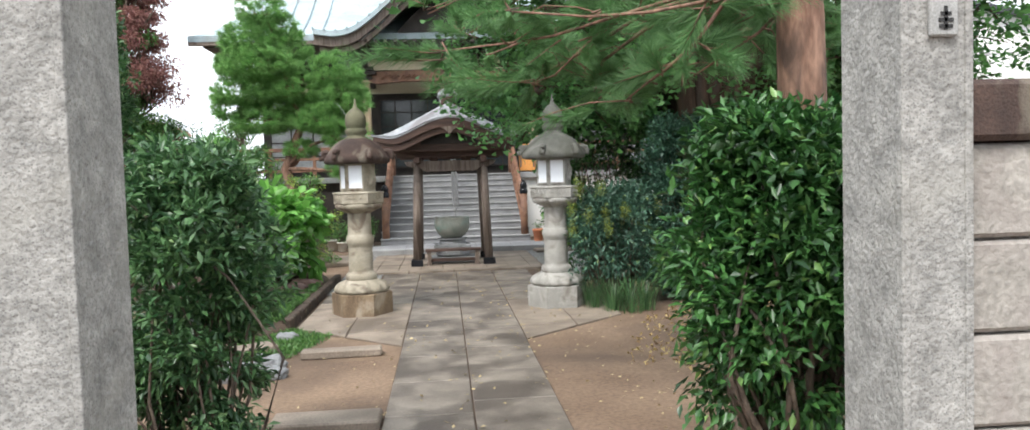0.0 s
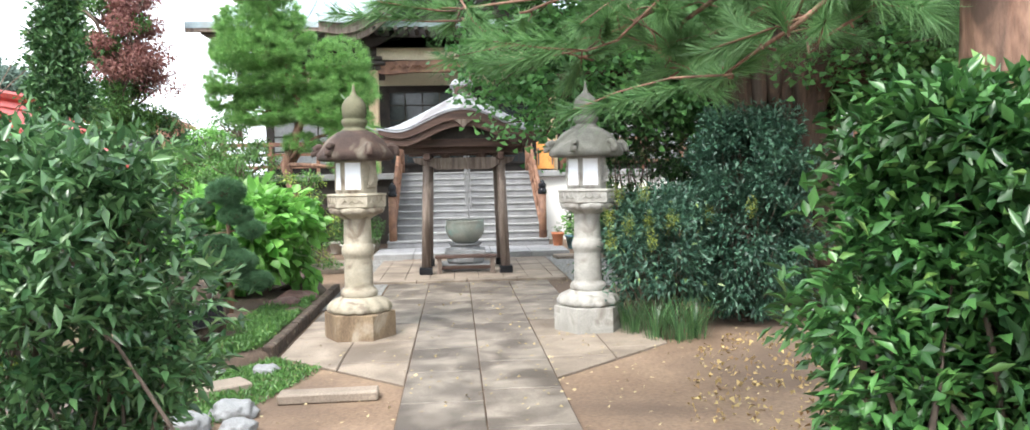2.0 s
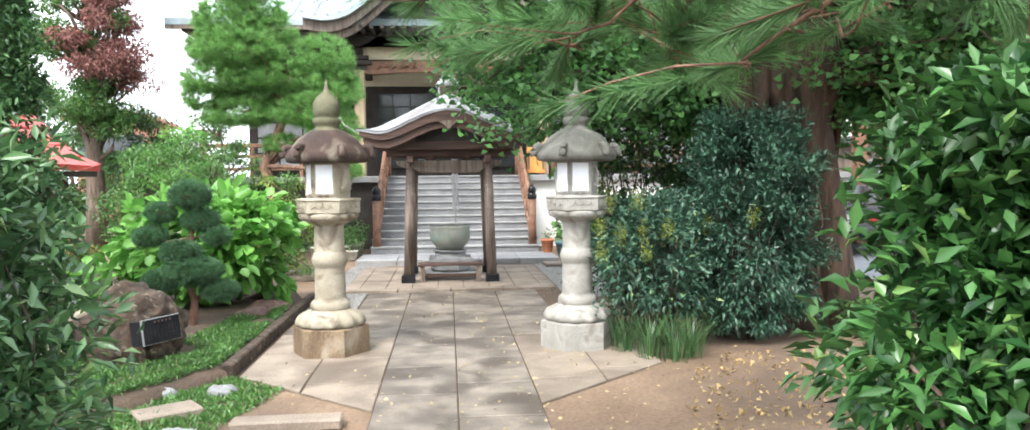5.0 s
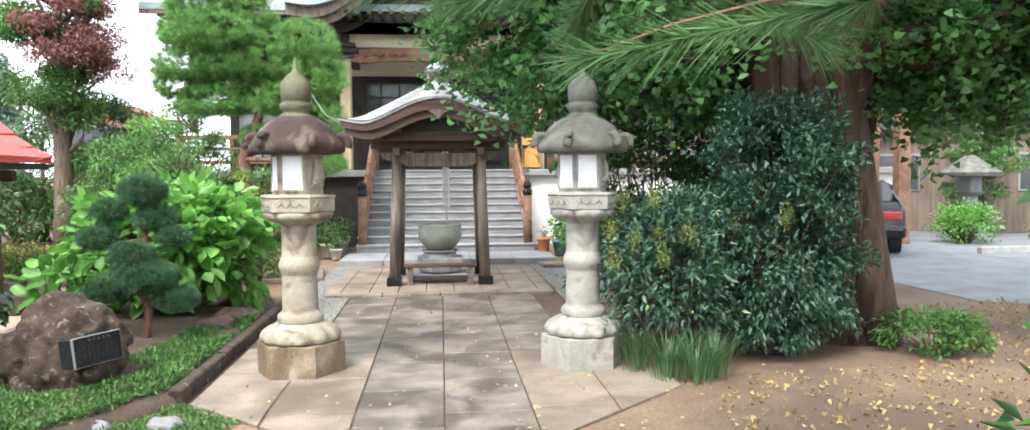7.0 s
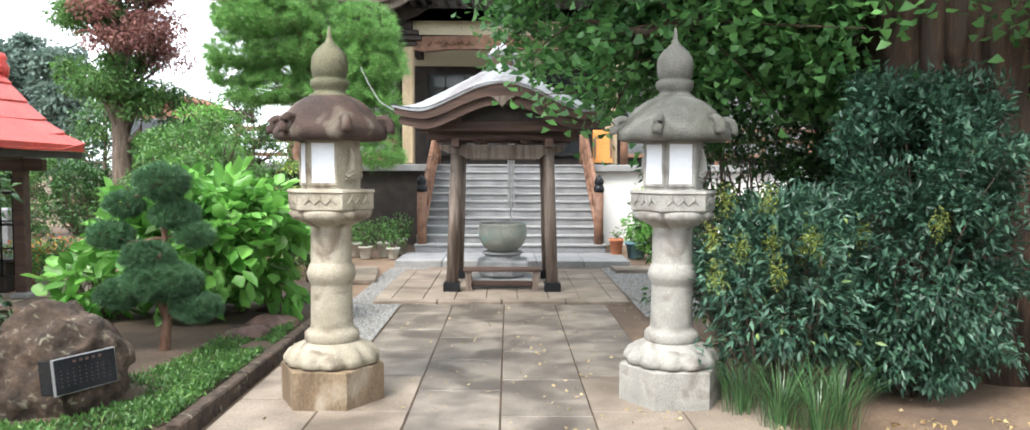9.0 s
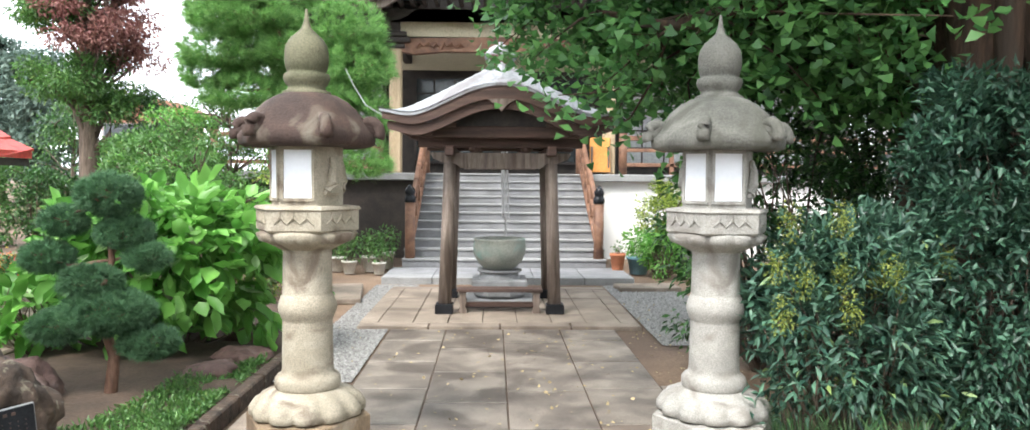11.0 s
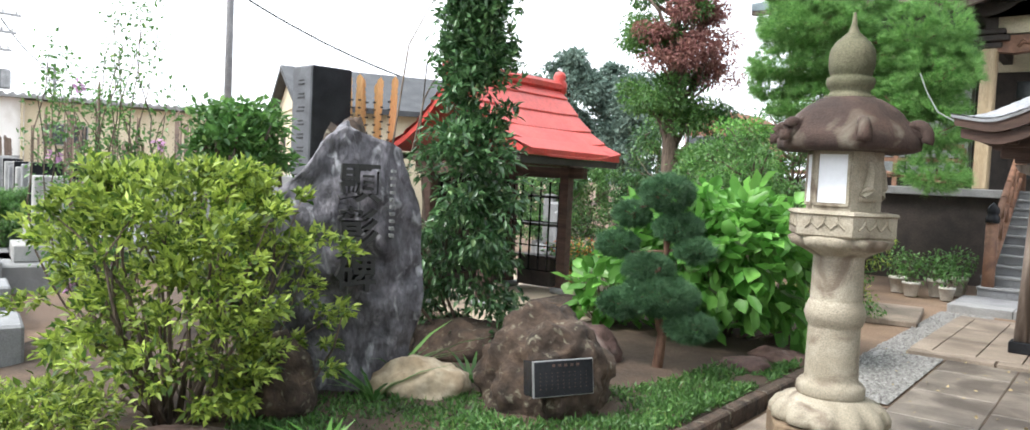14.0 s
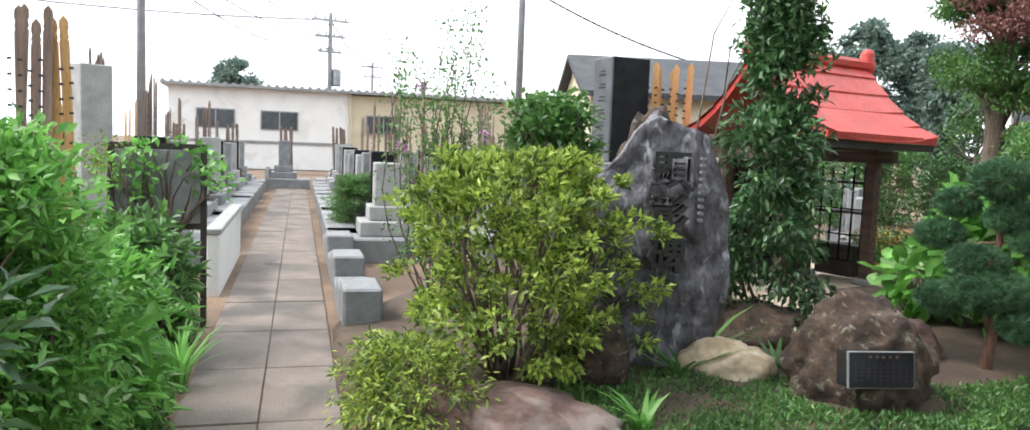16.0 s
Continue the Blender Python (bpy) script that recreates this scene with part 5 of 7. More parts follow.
shrub("evergreen_bush", (3.6, 10.6, 0.0), 3.0, (1.0, 0.8), "dark leafy bush behind the great trunk", (0.09, 0.04), LEAF_DARK, 9000, 90, 53, low=0.05, clump=0.3, stem=0.014)


def blossom(parent_at, n, seed):
    rng = np.random.default_rng(seed)
    for i in range(n):
        c = np.array(parent_at) + rng.normal(size=3) * np.array([0.35, 0.2, 0.25])
        p, d = cloud_points(rng, 160, c, (0.06, 0.06, 0.11), 0.9)
        ob = leaf_mesh("blossom_spray", p, d, 0.018, 0.012, BLOSSOM, rng=rng)
        tagged(ob, "spray of tiny yellow-green blossom on the bush", "blossom", "blossom sprays", "stuff")


blossom((1.75, 7.8, 1.2), 12, 60)


def grass_tuft(at, n, height, seed, label="tuft of long thin green grass", mat=None, width=0.008, lean=0.35, category="grass"):
    rng = np.random.default_rng(seed)
    verts, faces = [], []
    for i in range(n):
        a, r = rng.uniform(0, 2 * math.pi), rng.uniform(0, 0.16 if n > 60 else 0.04)
        p = np.array([r * math.cos(a), r * math.sin(a), 0])
        d = np.array([math.cos(a), math.sin(a), 0]) * lean * rng.uniform(0.3, 1.4)
        h = height * rng.uniform(0.6, 1.1)
        s = np.array([-math.sin(a), math.cos(a), 0]) * width / 2
        k = len(verts)
        for t, w in ((0, 1), (0.4, 1), (0.75, 0.7), (1, 0.08)):
            c = p + d * h * t * t * 1.6 + np.array([0, 0, h * (t - 0.3 * lean * t * t * 1.6)])
            verts += [tuple(c - s * w), tuple(c + s * w)]
        faces += [(k + 2 * j, k + 2 * j + 1, k + 2 * j + 3, k + 2 * j + 2) for j in range(3)]
    ob = raw("grass_tuft", verts, faces, mat or LEAF_MID)
    ob.location = at
    return tagged(ob, label, category, "grass tufts" if category == "grass" else "")


for i, (x, y) in enumerate(((1.75, 7.75), (1.95, 7.65), (1.6, 8.05), (2.15, 7.8), (1.62, 8.6))):
    grass_tuft((x, y, -0.02), 110, 0.5 if i < 4 else 0.3, 70 + i, mat=LEAF_GLOSS, width=0.006)
for i, (x, y, n, h) in enumerate(((-3.5, 7.0, 16, 0.4), (-3.75, 7.45, 26, 0.55), (-3.95, 6.5, 22, 0.45), (-2.9, 6.15, 14, 0.3), (-3.35, 7.75, 14, 0.3))):
    grass_tuft((x, y, 0.08), n, h, 80 + i, "clump of broad strap-like leaves", LEAF_LIGHT if i == 3 else LEAF_MID, 0.035, 0.6, "plant")


# ---- trees ----
def cloud_pine(name, base, label, trunk_pts, pads, needle, mat, tufts, per, seed, trunk_r=0.1, bark=None, width=0.004, flat=0.5):
    rng = np.random.default_rng(seed)
    ob = thing(name, Matrix.Translation(base), label, "pine tree")
    bm = bmesh.new()
    rad = [trunk_r * (1 - 0.7 * i / (len(trunk_pts) - 1)) for i in range(len(trunk_pts))]
    tube(trunk_pts, rad, 12, bm)
    for c, r in pads:
        k = min(range(len(trunk_pts)), key=lambda q: (trunk_pts[q][2] - c[2] + 0.3 * r[0]) ** 2)
        limb(rng, trunk_pts[k], (c[0], c[1], c[2] - 0.2 * r[2]), rad[k] * 0.5, 0.012, bm, 0.15, 7, 5)
        for _ in range(6):
            p, _d = cloud_points(rng, 1, c, (r[0] * 0.8, r[1] * 0.8, r[2] * 0.4), 0.3)
            limb(rng, (c[0], c[1], c[2] - 0.2 * r[2]), p[0], 0.014, 0.005, bm, 0.1, 5, 3)
    part("trunk", bm, bark or BARK_RED, ob, smooth=True)
    vol = [r[0] * r[1] for c, r in pads]
    for (c, r), v in zip(pads, vol):
        n = max(20, int(tufts * v / sum(vol)))
        p, d = cloud_points(rng, n, c, r, 0.4, flat)
        needle_mesh("needle_pad", p, d + np.array([0, 0, 0.5]), per, needle, width, mat, ob, rng=rng)
    return ob


cloud_pine("garden_pine", (-2.72, 9.2, 0.08), "small dark clipped garden pine with rounded pads", [(0, 0, -0.05), (0.03, 0.02, 0.3), (-0.06, 0.0, 0.6), (0.02, 0.03, 0.95), (0.0, 0.0, 1.3)],
           [((0.02, 0, 1.4), (0.21, 0.2, 0.15)), ((-0.28, 0.0, 1.22), (0.15, 0.15, 0.11)), ((0.1, 0.05, 1.14), (0.19, 0.18, 0.12)), ((-0.38, -0.03, 0.98), (0.17, 0.16, 0.11)), ((0.27, 0.0, 0.98), (0.15, 0.15, 0.1)),
            ((-0.06, -0.1, 0.82), (0.2, 0.18, 0.12)), ((0.05, -0.1, 0.62), (0.3, 0.26, 0.16)), ((0.32, -0.1, 0.42), (0.19, 0.18, 0.11)), ((-0.28, -0.1, 0.52), (0.18, 0.17, 0.12))], 0.05, NEEDLE_DARK, 5200, 30, 90, 0.045, width=0.004, flat=0.9)
cloud_pine("great_garden_pine", (-3.5, 16.8, 0.0), "tall bright green cloud-pruned pine before the hall", [(0, 0, -0.05), (0.15, 0, 0.9), (-0.15, 0.05, 1.9), (0.25, 0, 2.9), (-0.1, 0, 3.9), (-0.4, 0, 5.2)],
           [((-0.55, 0, 5.35), (0.55, 0.55, 0.55)), ((-0.75, 0.1, 4.75), (0.75, 0.7, 0.52)), ((-0.6, -0.1, 4.15), (0.95, 0.8, 0.55)), ((-0.95, 0, 3.55), (0.75, 0.7, 0.47)), ((0.15, -0.1, 3.6), (0.6, 0.55, 0.47)),
            ((1.0, 0, 3.95), (0.62, 0.6, 0.55)), ((1.2, -0.1, 3.3), (0.6, 0.6, 0.52)), ((0.7, -0.2, 2.9), (0.6, 0.55, 0.42)), ((-0.6, 0, 2.9), (0.75, 0.6, 0.39)), ((1.25, -0.2, 2.55), (0.55, 0.5, 0.55)), ((1.3, -0.3, 1.85), (0.5, 0.45, 0.47)), ((-0.3, 0.3, 4.95), (0.6, 0.5, 0.5)), ((-1.0, 0.2, 4.2), (0.6, 0.5, 0.45)), ((-0.1, 0.2, 4.5), (0.6, 0.5, 0.45)), ((-0.4, 0.2, 3.75), (0.7, 0.5, 0.5)), ((-1.2, 0.1, 3.2), (0.5, 0.5, 0.4)), ((0.3, 0.2, 3.1), (0.5, 0.5, 0.4)), ((1.1, 0.2, 3.62), (0.62, 0.5, 0.5)), ((1.0, 0.1, 2.9), (0.6, 0.5, 0.45)), ((-0.2, 0.2, 3.3), (0.6, 0.5, 0.4)), ((0.2, 0, 2.3), (0.4, 0.4, 0.26))],
           0.15, NEEDLE_BRIGHT, 7500, 34, 91, 0.15, width=0.008)


def red_pine():
    rng = np.random.default_rng(92)
    ob = thing("red_pine", (1.82, 3.0, 0), "red-barked pine by the gate with long drooping needles", "pine tree")
    bm = bmesh.new()
    tube([(0, 0, -0.05), (0.02, 0.02, 1.2), (0.0, 0.0, 2.4), (-0.05, 0.05, 3.6), (0, 0.1, 5.2)], [0.16, 0.14, 0.125, 0.11, 0.08], 16, bm)
    C, A = [], []
    for x, y, z in ((-0.88, 0.4, 2.0), (-0.48, 0.5, 2.12), (-1.25, 0.75, 2.2), (-1.65, 0.95, 2.36), (-1.95, 1.15, 2.42), (-1.3, 1.35, 2.24), (-0.8, 1.2, 2.12), (-0.3, 1.1, 2.3), (-1.55, 0.3, 2.5),
                    (-1.0, 1.8, 2.42), (-0.3, 0.2, 2.45), (-1.75, 1.6, 2.62), (0.5, 0.9, 2.4), (-0.9, 0.9, 2.6), (-2.05, 1.8, 2.8), (-0.3, 1.7, 2.7), (0.3, 1.6, 2.6)):
        pts = limb(rng, (0, 0.03, 2.65 + rng.uniform(0, 0.5)), (x, y, z), 0.015, 0.006, bm, 0.12, 7, 6)
        for q in range(12):
            s = np.array(pts[rng.integers(3, 7)]) + rng.normal(size=3) * 0.03
            e = s + rng.normal(size=3) * np.array([0.24, 0.24, 0.11]) + np.array([0, 0, 0.03])
            limb(rng, s, e, 0.006, 0.003, bm, 0.1, 5, 3)
            for k in range(5):
                C.append(s + (e - s) * (0.4 + 0.15 * k))
                A.append((e - s) * 0.9 + np.array([0, 0, 0.05]))
    part("trunk", bm, BARK_RED, ob, smooth=True)
    needle_mesh("needles", np.array(C), np.array(A), 62, 0.155, 0.004, NEEDLE, ob, cone=0.75, rng=rng)


red_pine()


def great_tree():
    rng = np.random.default_rng(93)
    ob = thing("ginkgo_tree", (3.6, 9.5, 0), "huge old ginkgo tree with a fluted trunk and hanging leaves", "tree")
    bm = bmesh.new()
    flute = lambda a, k: 1 + 0.09 * math.sin(5 * a + 0.4 * k) + 0.06 * math.sin(9 * a + 1.3 * k) + 0.03 * math.sin(17 * a)
    own = lathe([(0.85, -0.05), (0.7, 0.4), (0.62, 1.0), (0.6, 1.7), (0.68, 2.4), (0.82, 3.0), (0.8, 3.6), (0.7, 4.6), (0.5, 6.0), (0.3, 8.0), (0.05, 10.5)], 40, wave=flute)
    joined(bm, own)
    for i in range(16):
        a = rng.uniform(0, 2 * math.pi)
        r = 0.68
        tube([(r * math.cos(a), r * math.sin(a), 3.1), (r * 1.02 * math.cos(a), r * 1.02 * math.sin(a), 2.6), (r * 0.98 * math.cos(a), r * 0.98 * math.sin(a), rng.uniform(1.7, 2.3))], [0.11, 0.1, 0.03], 8, bm)
    tube([(0.5, -0.64, -0.05), (0.46, -0.55, 0.8), (0.38, -0.45, 1.6), (0.25, -0.3, 2.6), (0.1, -0.1, 3.6)], [0.25, 0.19, 0.18, 0.21, 0.28], 16, bm)
    P, D = [], []
    ends = [(1.5, -0.6, 2.85), (2.2, -0.4, 2.95), (2.9, -0.3, 2.9), (3.5, -0.2, 3.0), (2.5, -1.0, 3.0), (1.3, -1.0, 2.95), (1.9, 0.3, 2.75), (3.1, 0.5, 3.0), (1.6, -1.6, 3.3), (2.2, -1.2, 3.2), (2.8, -1.6, 3.5), (2.0, -2.2, 3.6), (3.2, -0.6, 3.4), (-2.9, 0.7, 2.95), (-3.2, 0.6, 3.15), (-2.6, 0.5, 2.8), (-2.4, 0.9, 3.0), (-3.4, 1.0, 3.35), (-2.1, 0.3, 2.95), (-1.6, -0.3, 2.9), (-2.8, 1.3, 3.1), (-1.9, -0.4, 3.5), (-2.6, 0.6, 3.6), (-3.1, 1.2, 3.5), (-2.9, 0.1, 3.9), (-1.4, -1.4, 3.5), (-0.6, -2.2, 4.3), (0.8, -2.4, 4.3), (1.8, -1.8, 4.1), (2.6, -0.8, 3.8), (2.8, 0.8, 3.8), (-1.6, 1.8, 3.6), (-2.2, 1.6, 4.2), (-1.0, -0.8, 4.6),
            (0.2, -1.6, 4.8), (1.6, 1.6, 4.5), (-2.2, -1.0, 4.5), (-3.3, 0.6, 4.6), (1.4, -1.0, 5.2), (-0.8, 1.4, 5.6), (2.4, 0.2, 5.0), (3.2, -1.6, 4.2), (3.6, 0.4, 4.3), (-1.2, 0.4, 6.8), (0.8, 0.4, 7.4), (0, -0.6, 8.6)]
    for e in ends:
        pts = limb(rng, (0.3 * np.sign(e[0]) * min(1, abs(e[0])), 0.2 * np.sign(e[1]), max(2.8, e[2] - 1.1)), e, 0.1, 0.02, bm, 0.1, 8, 6)
        for q in range(13):
            s = np.array(pts[rng.integers(2, 7)])
            t = s + rng.normal(size=3) * np.array([0.5, 0.5, 0.3]) + np.array([0, 0, -0.28])
            limb(rng, s, t, 0.014, 0.004, bm, 0.12, 5, 3)
            n = 120
            w = rng.random(n)[:, None]
            P.append(s + (t - s) * (0.25 + 0.85 * w) + rng.normal(size=(n, 3)) * 0.12)
            D.append(np.tile((t - s) * 0.5 + np.array([0, 0, -0.25]), (n, 1)))
    for q in range(60):
        a, r, z = rng.uniform(0, 2 * math.pi), rng.uniform(0.6, 4.2), rng.uniform(4.6, 8.5)
        n = 260
        c = np.array([r * math.cos(a), r * math.sin(a), z])
        limb(rng, (0, 0, z - 1.2), c, 0.05, 0.01, bm, 0.1, 6, 4)
        P.append(c + rng.normal(size=(n, 3)) * np.array([0.55, 0.55, 0.3]))
        D.append(np.tile([0, 0, -0.4], (n, 1)))
    part("trunk", bm, BARK_GINKGO, ob, smooth=True)
    leaf_mesh("crown", np.concatenate(P), np.concatenate(D), 0.085, 0.095, LEAF_GINKGO, ob, "many fan-shaped green leaves", droop=0.4, spread=0.9, rng=rng, shape="fan", fold=0.12)


great_tree()
shrub("foot_plants", (4.35, 8.35, -0.02), 0.32, (0.5, 0.32), "low green weeds at the foot of the great tree", (0.07, 0.028), LEAF_MID, 1800, 45, 61, low=0.1, clump=0.12, stem=0.005)
LITTER = leaf_material("fallen_yellow_leaf", (0.22, 0.13, 0.06), (0.5, 0.38, 0.16), 0.8, 0.1)
ground_cover("fallen_leaves", [(1.3, 5.2), (2.0, 7.3), (2.6, 7.9), (4.6, 8.0), (5.5, 10.5), (7.0, 11.0), (7.0, 6.5), (4.5, 4.0), (2.2, 3.9)], 3200, (0.05, 0.035), LITTER, "scattered yellow-brown fallen leaves on the soil", -0.012, 0.012, 62, "fan", 0.4)


def shade_crown():
    """Dense high canopy of the great tree, mostly unseen, added to shade the garden's right side."""
    rng = np.random.default_rng(94)
    tree = [o for o in bpy.data.objects if o.name.startswith("ginkgo_tree")][0]
    P = []
    for q in range(70):
        a, r = rng.uniform(0, 2 * math.pi), 4.6 * math.sqrt(rng.random())
        P.append(np.array([r * math.cos(a) + 0.3, r * math.sin(a), rng.uniform(5.2, 8.5) - 0.25 * r]) + rng.normal(size=(300, 3)) * np.array([0.6, 0.6, 0.35]))
    P = np.concatenate(P)
    # oversized leaves, so that little light reaches the trunk and bushes below
    leaf_mesh("shade_crown", P, np.tile([0, 0, -0.3], (len(P), 1)), 0.18, 0.2, LEAF_GINKGO, tree, rng=rng, shape="fan", fold=0.12)


shade_crown()


def garden_tree(name, base, height, trunk_r, crown, label, mats, leaf, count, seed, clear=0.4, blobs=26, bark=None, lean=(0, 0), clump=0.5):
    """Trunk with limbs and a crown of leaf clumps with gaps; mats: pairs of a leaf material and its share."""
    rng = np.random.default_rng(seed)
    ob = thing(name, Matrix.Translation(base), label, "tree")
    bm = bmesh.new()
    steps = 7
    pts = [(lean[0] * t + 0.06 * trunk_r * 8 * noise.noise((seed, t * 3, 0)), lean[1] * t + 0.06 * trunk_r * 8 * noise.noise((seed, 5, t * 3)), height * 0.95 * t - 0.05) for t in [i / steps for i in range(steps + 1)]]
    tube(pts, [trunk_r * (1.15 - 1.05 * i / steps) for i in range(steps + 1)], 12, bm)
    groups = [([], []) for _ in mats]
    for b in range(blobs):
        h = clear + (1 - clear) * rng.random()
        w = math.sqrt(max(0.06, 1 - ((h - clear) / (1 - clear) * 1.0 - 0.35) ** 2 * 2.0))
        a, q = rng.uniform(0, 2 * math.pi), rng.uniform(0.3, 1)
        c = np.array([lean[0] * h + crown * w * q * math.cos(a), lean[1] * h + crown * w * q * math.sin(a), height * h])
        k = min(steps, max(2, int(h * steps)))
        limb(rng, pts[k], c, trunk_r * 0.3, 0.012, bm, 0.12, 6, 4)
        s = clump * rng.uniform(0.6, 1.2)
        n = count // blobs
        p, d = cloud_points(rng, n, c, (s, s, s * 0.6), 0.8)
        x, share = rng.random(), 0
        if len(mats) > 1 and mats[1][0] == LEAF_RED:
            x = 0.9 if c[0] > -0.1 and h > 0.5 and rng.random() < 0.85 else 0.1
        for g, (mt, sh) in enumerate(mats):
            share += sh
            if x <= share or g == len(mats) - 1:
                groups[g][0].append(p)
                groups[g][1].append(d)
                break
    part("trunk", bm, bark or BARK, ob, smooth=True)
    for (ps, ds), (mt, _s) in zip(groups, mats):
        if ps:
            leaf_mesh("crown", np.concatenate(ps), np.concatenate(ds), leaf[0], leaf[1], mt, ob, droop=0.3, rng=rng)
    return ob


garden_tree("half_withered_tree", (-8.2, 19.9, 0), 7.8, 0.22, 1.15, "tall tree half green, half withered red-brown", [(LEAF_MID, 0.6), (LEAF_RED, 0.4)], (0.11, 0.045), 32000, 101, 0.36, 95, clump=0.46)
garden_tree("garden_tree", (-5.8, 17.3, 0), 2.3, 0.06, 1.1, "light leafy small tree behind the garden", [(LEAF_MID, 1)], (0.09, 0.035), 9000, 102, 0.12, 60, clump=0.34)
garden_tree("garden_tree", (-4.7, 15.3, 0), 2.6, 0.05, 0.9, "light leafy small tree with pale tips", [(LEAF_MID, 0.6), (LEAF_LIGHT, 0.4)], (0.08, 0.03), 8000, 103, 0.12, 60, clump=0.28)
garden_tree("garden_tree", (-9.1, 16.6, 0), 2.4, 0.06, 1.1, "dark leafy garden tree behind the shrine", [(LEAF_DARK, 0.6), (LEAF_MID, 0.4)], (0.09, 0.035), 8000, 104, 0.15, 50, clump=0.34)
garden_tree("garden_tree", (-7.0, 20.6, 0), 3.1, 0.07, 1.3, "dark round-crowned garden tree", [(LEAF_DARK, 1)], (0.1, 0.04), 8000, 105, 0.2, 50, clump=0.4)
garden_tree("garden_tree", (-2.75, 14.0, 0), 1.7, 0.04, 0.6, "small bush of yellow-green leaves by the path", [(LEAF_YELLOW, 0.4), (LEAF_MID, 0.6)], (0.06, 0.025), 4000, 106, 0.1, 40, clump=0.2)
garden_tree("garden_tree", (-4.9, 18.4, 0), 3.1, 0.06, 1.0, "light leafy small tree beside the podium", [(LEAF_MID, 0.7), (LEAF_LIGHT, 0.3)], (0.08, 0.03), 8000, 107, 0.1, 60, clump=0.3)
garden_tree("garden_tree", (-3.8, 13.9, 0), 2.1, 0.05, 0.8, "small leafy tree with thin stems", [(LEAF_MID, 1)], (0.07, 0.028), 6000, 108, 0.2, 50, clump=0.24)
garden_tree("garden_tree", (-9.9, 22.6, 0), 3.4, 0.08, 1.3, "dark leafy tree behind the withered tree", [(LEAF_DARK, 0.5), (LEAF_MID, 0.5)], (0.1, 0.04), 8000, 109, 0.1, 50, clump=0.4)
for i in range(7):
    shrub("boundary_bush", (-14.5 + 1.5 * i, 22.5 - 0.25 * i + 0.4 * math.sin(i * 2), 0), 2.0 + 0.4 * math.sin(i * 1.7), (0.75, 0.6), "leafy bush along the far garden edge", (0.1, 0.045), LEAF_DARK if i % 2 else LEAF_MID, 3500, 50, 320 + i, low=0.05, clump=0.3)
for i in range(4):
    st = thing("old_gravestone", pose(-7.4 - 0.55 * i, 14.6 + 0.6 * i, 0, 0, 0, 20), "old grey weathered stone marker behind the shrine", "grave", "old stone markers")
    part("base", box(-0.2, 0.2, -0.2, 0.2, -0.02, 0.3, 0.02), GREY_STONE, st)
    part("stone", box(-0.11, 0.11, -0.1, 0.1, 0.3, 1.0 + 0.12 * (i % 3), 0.03), GREY_STONE, st)
# far trees: their haze is only the paler leaf colour
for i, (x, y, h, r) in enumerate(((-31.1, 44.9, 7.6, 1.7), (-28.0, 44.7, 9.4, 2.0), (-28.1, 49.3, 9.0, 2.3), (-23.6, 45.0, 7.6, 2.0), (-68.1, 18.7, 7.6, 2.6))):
    garden_tree("far_tree", (x, y, 0), h, 0.4, r, "tall dark tree beyond the grounds, leaves coloured pale for haze", [(LEAF_HAZED, 1)], (0.34, 0.2), 9000, 110 + i, 0.2, 60, clump=0.8)


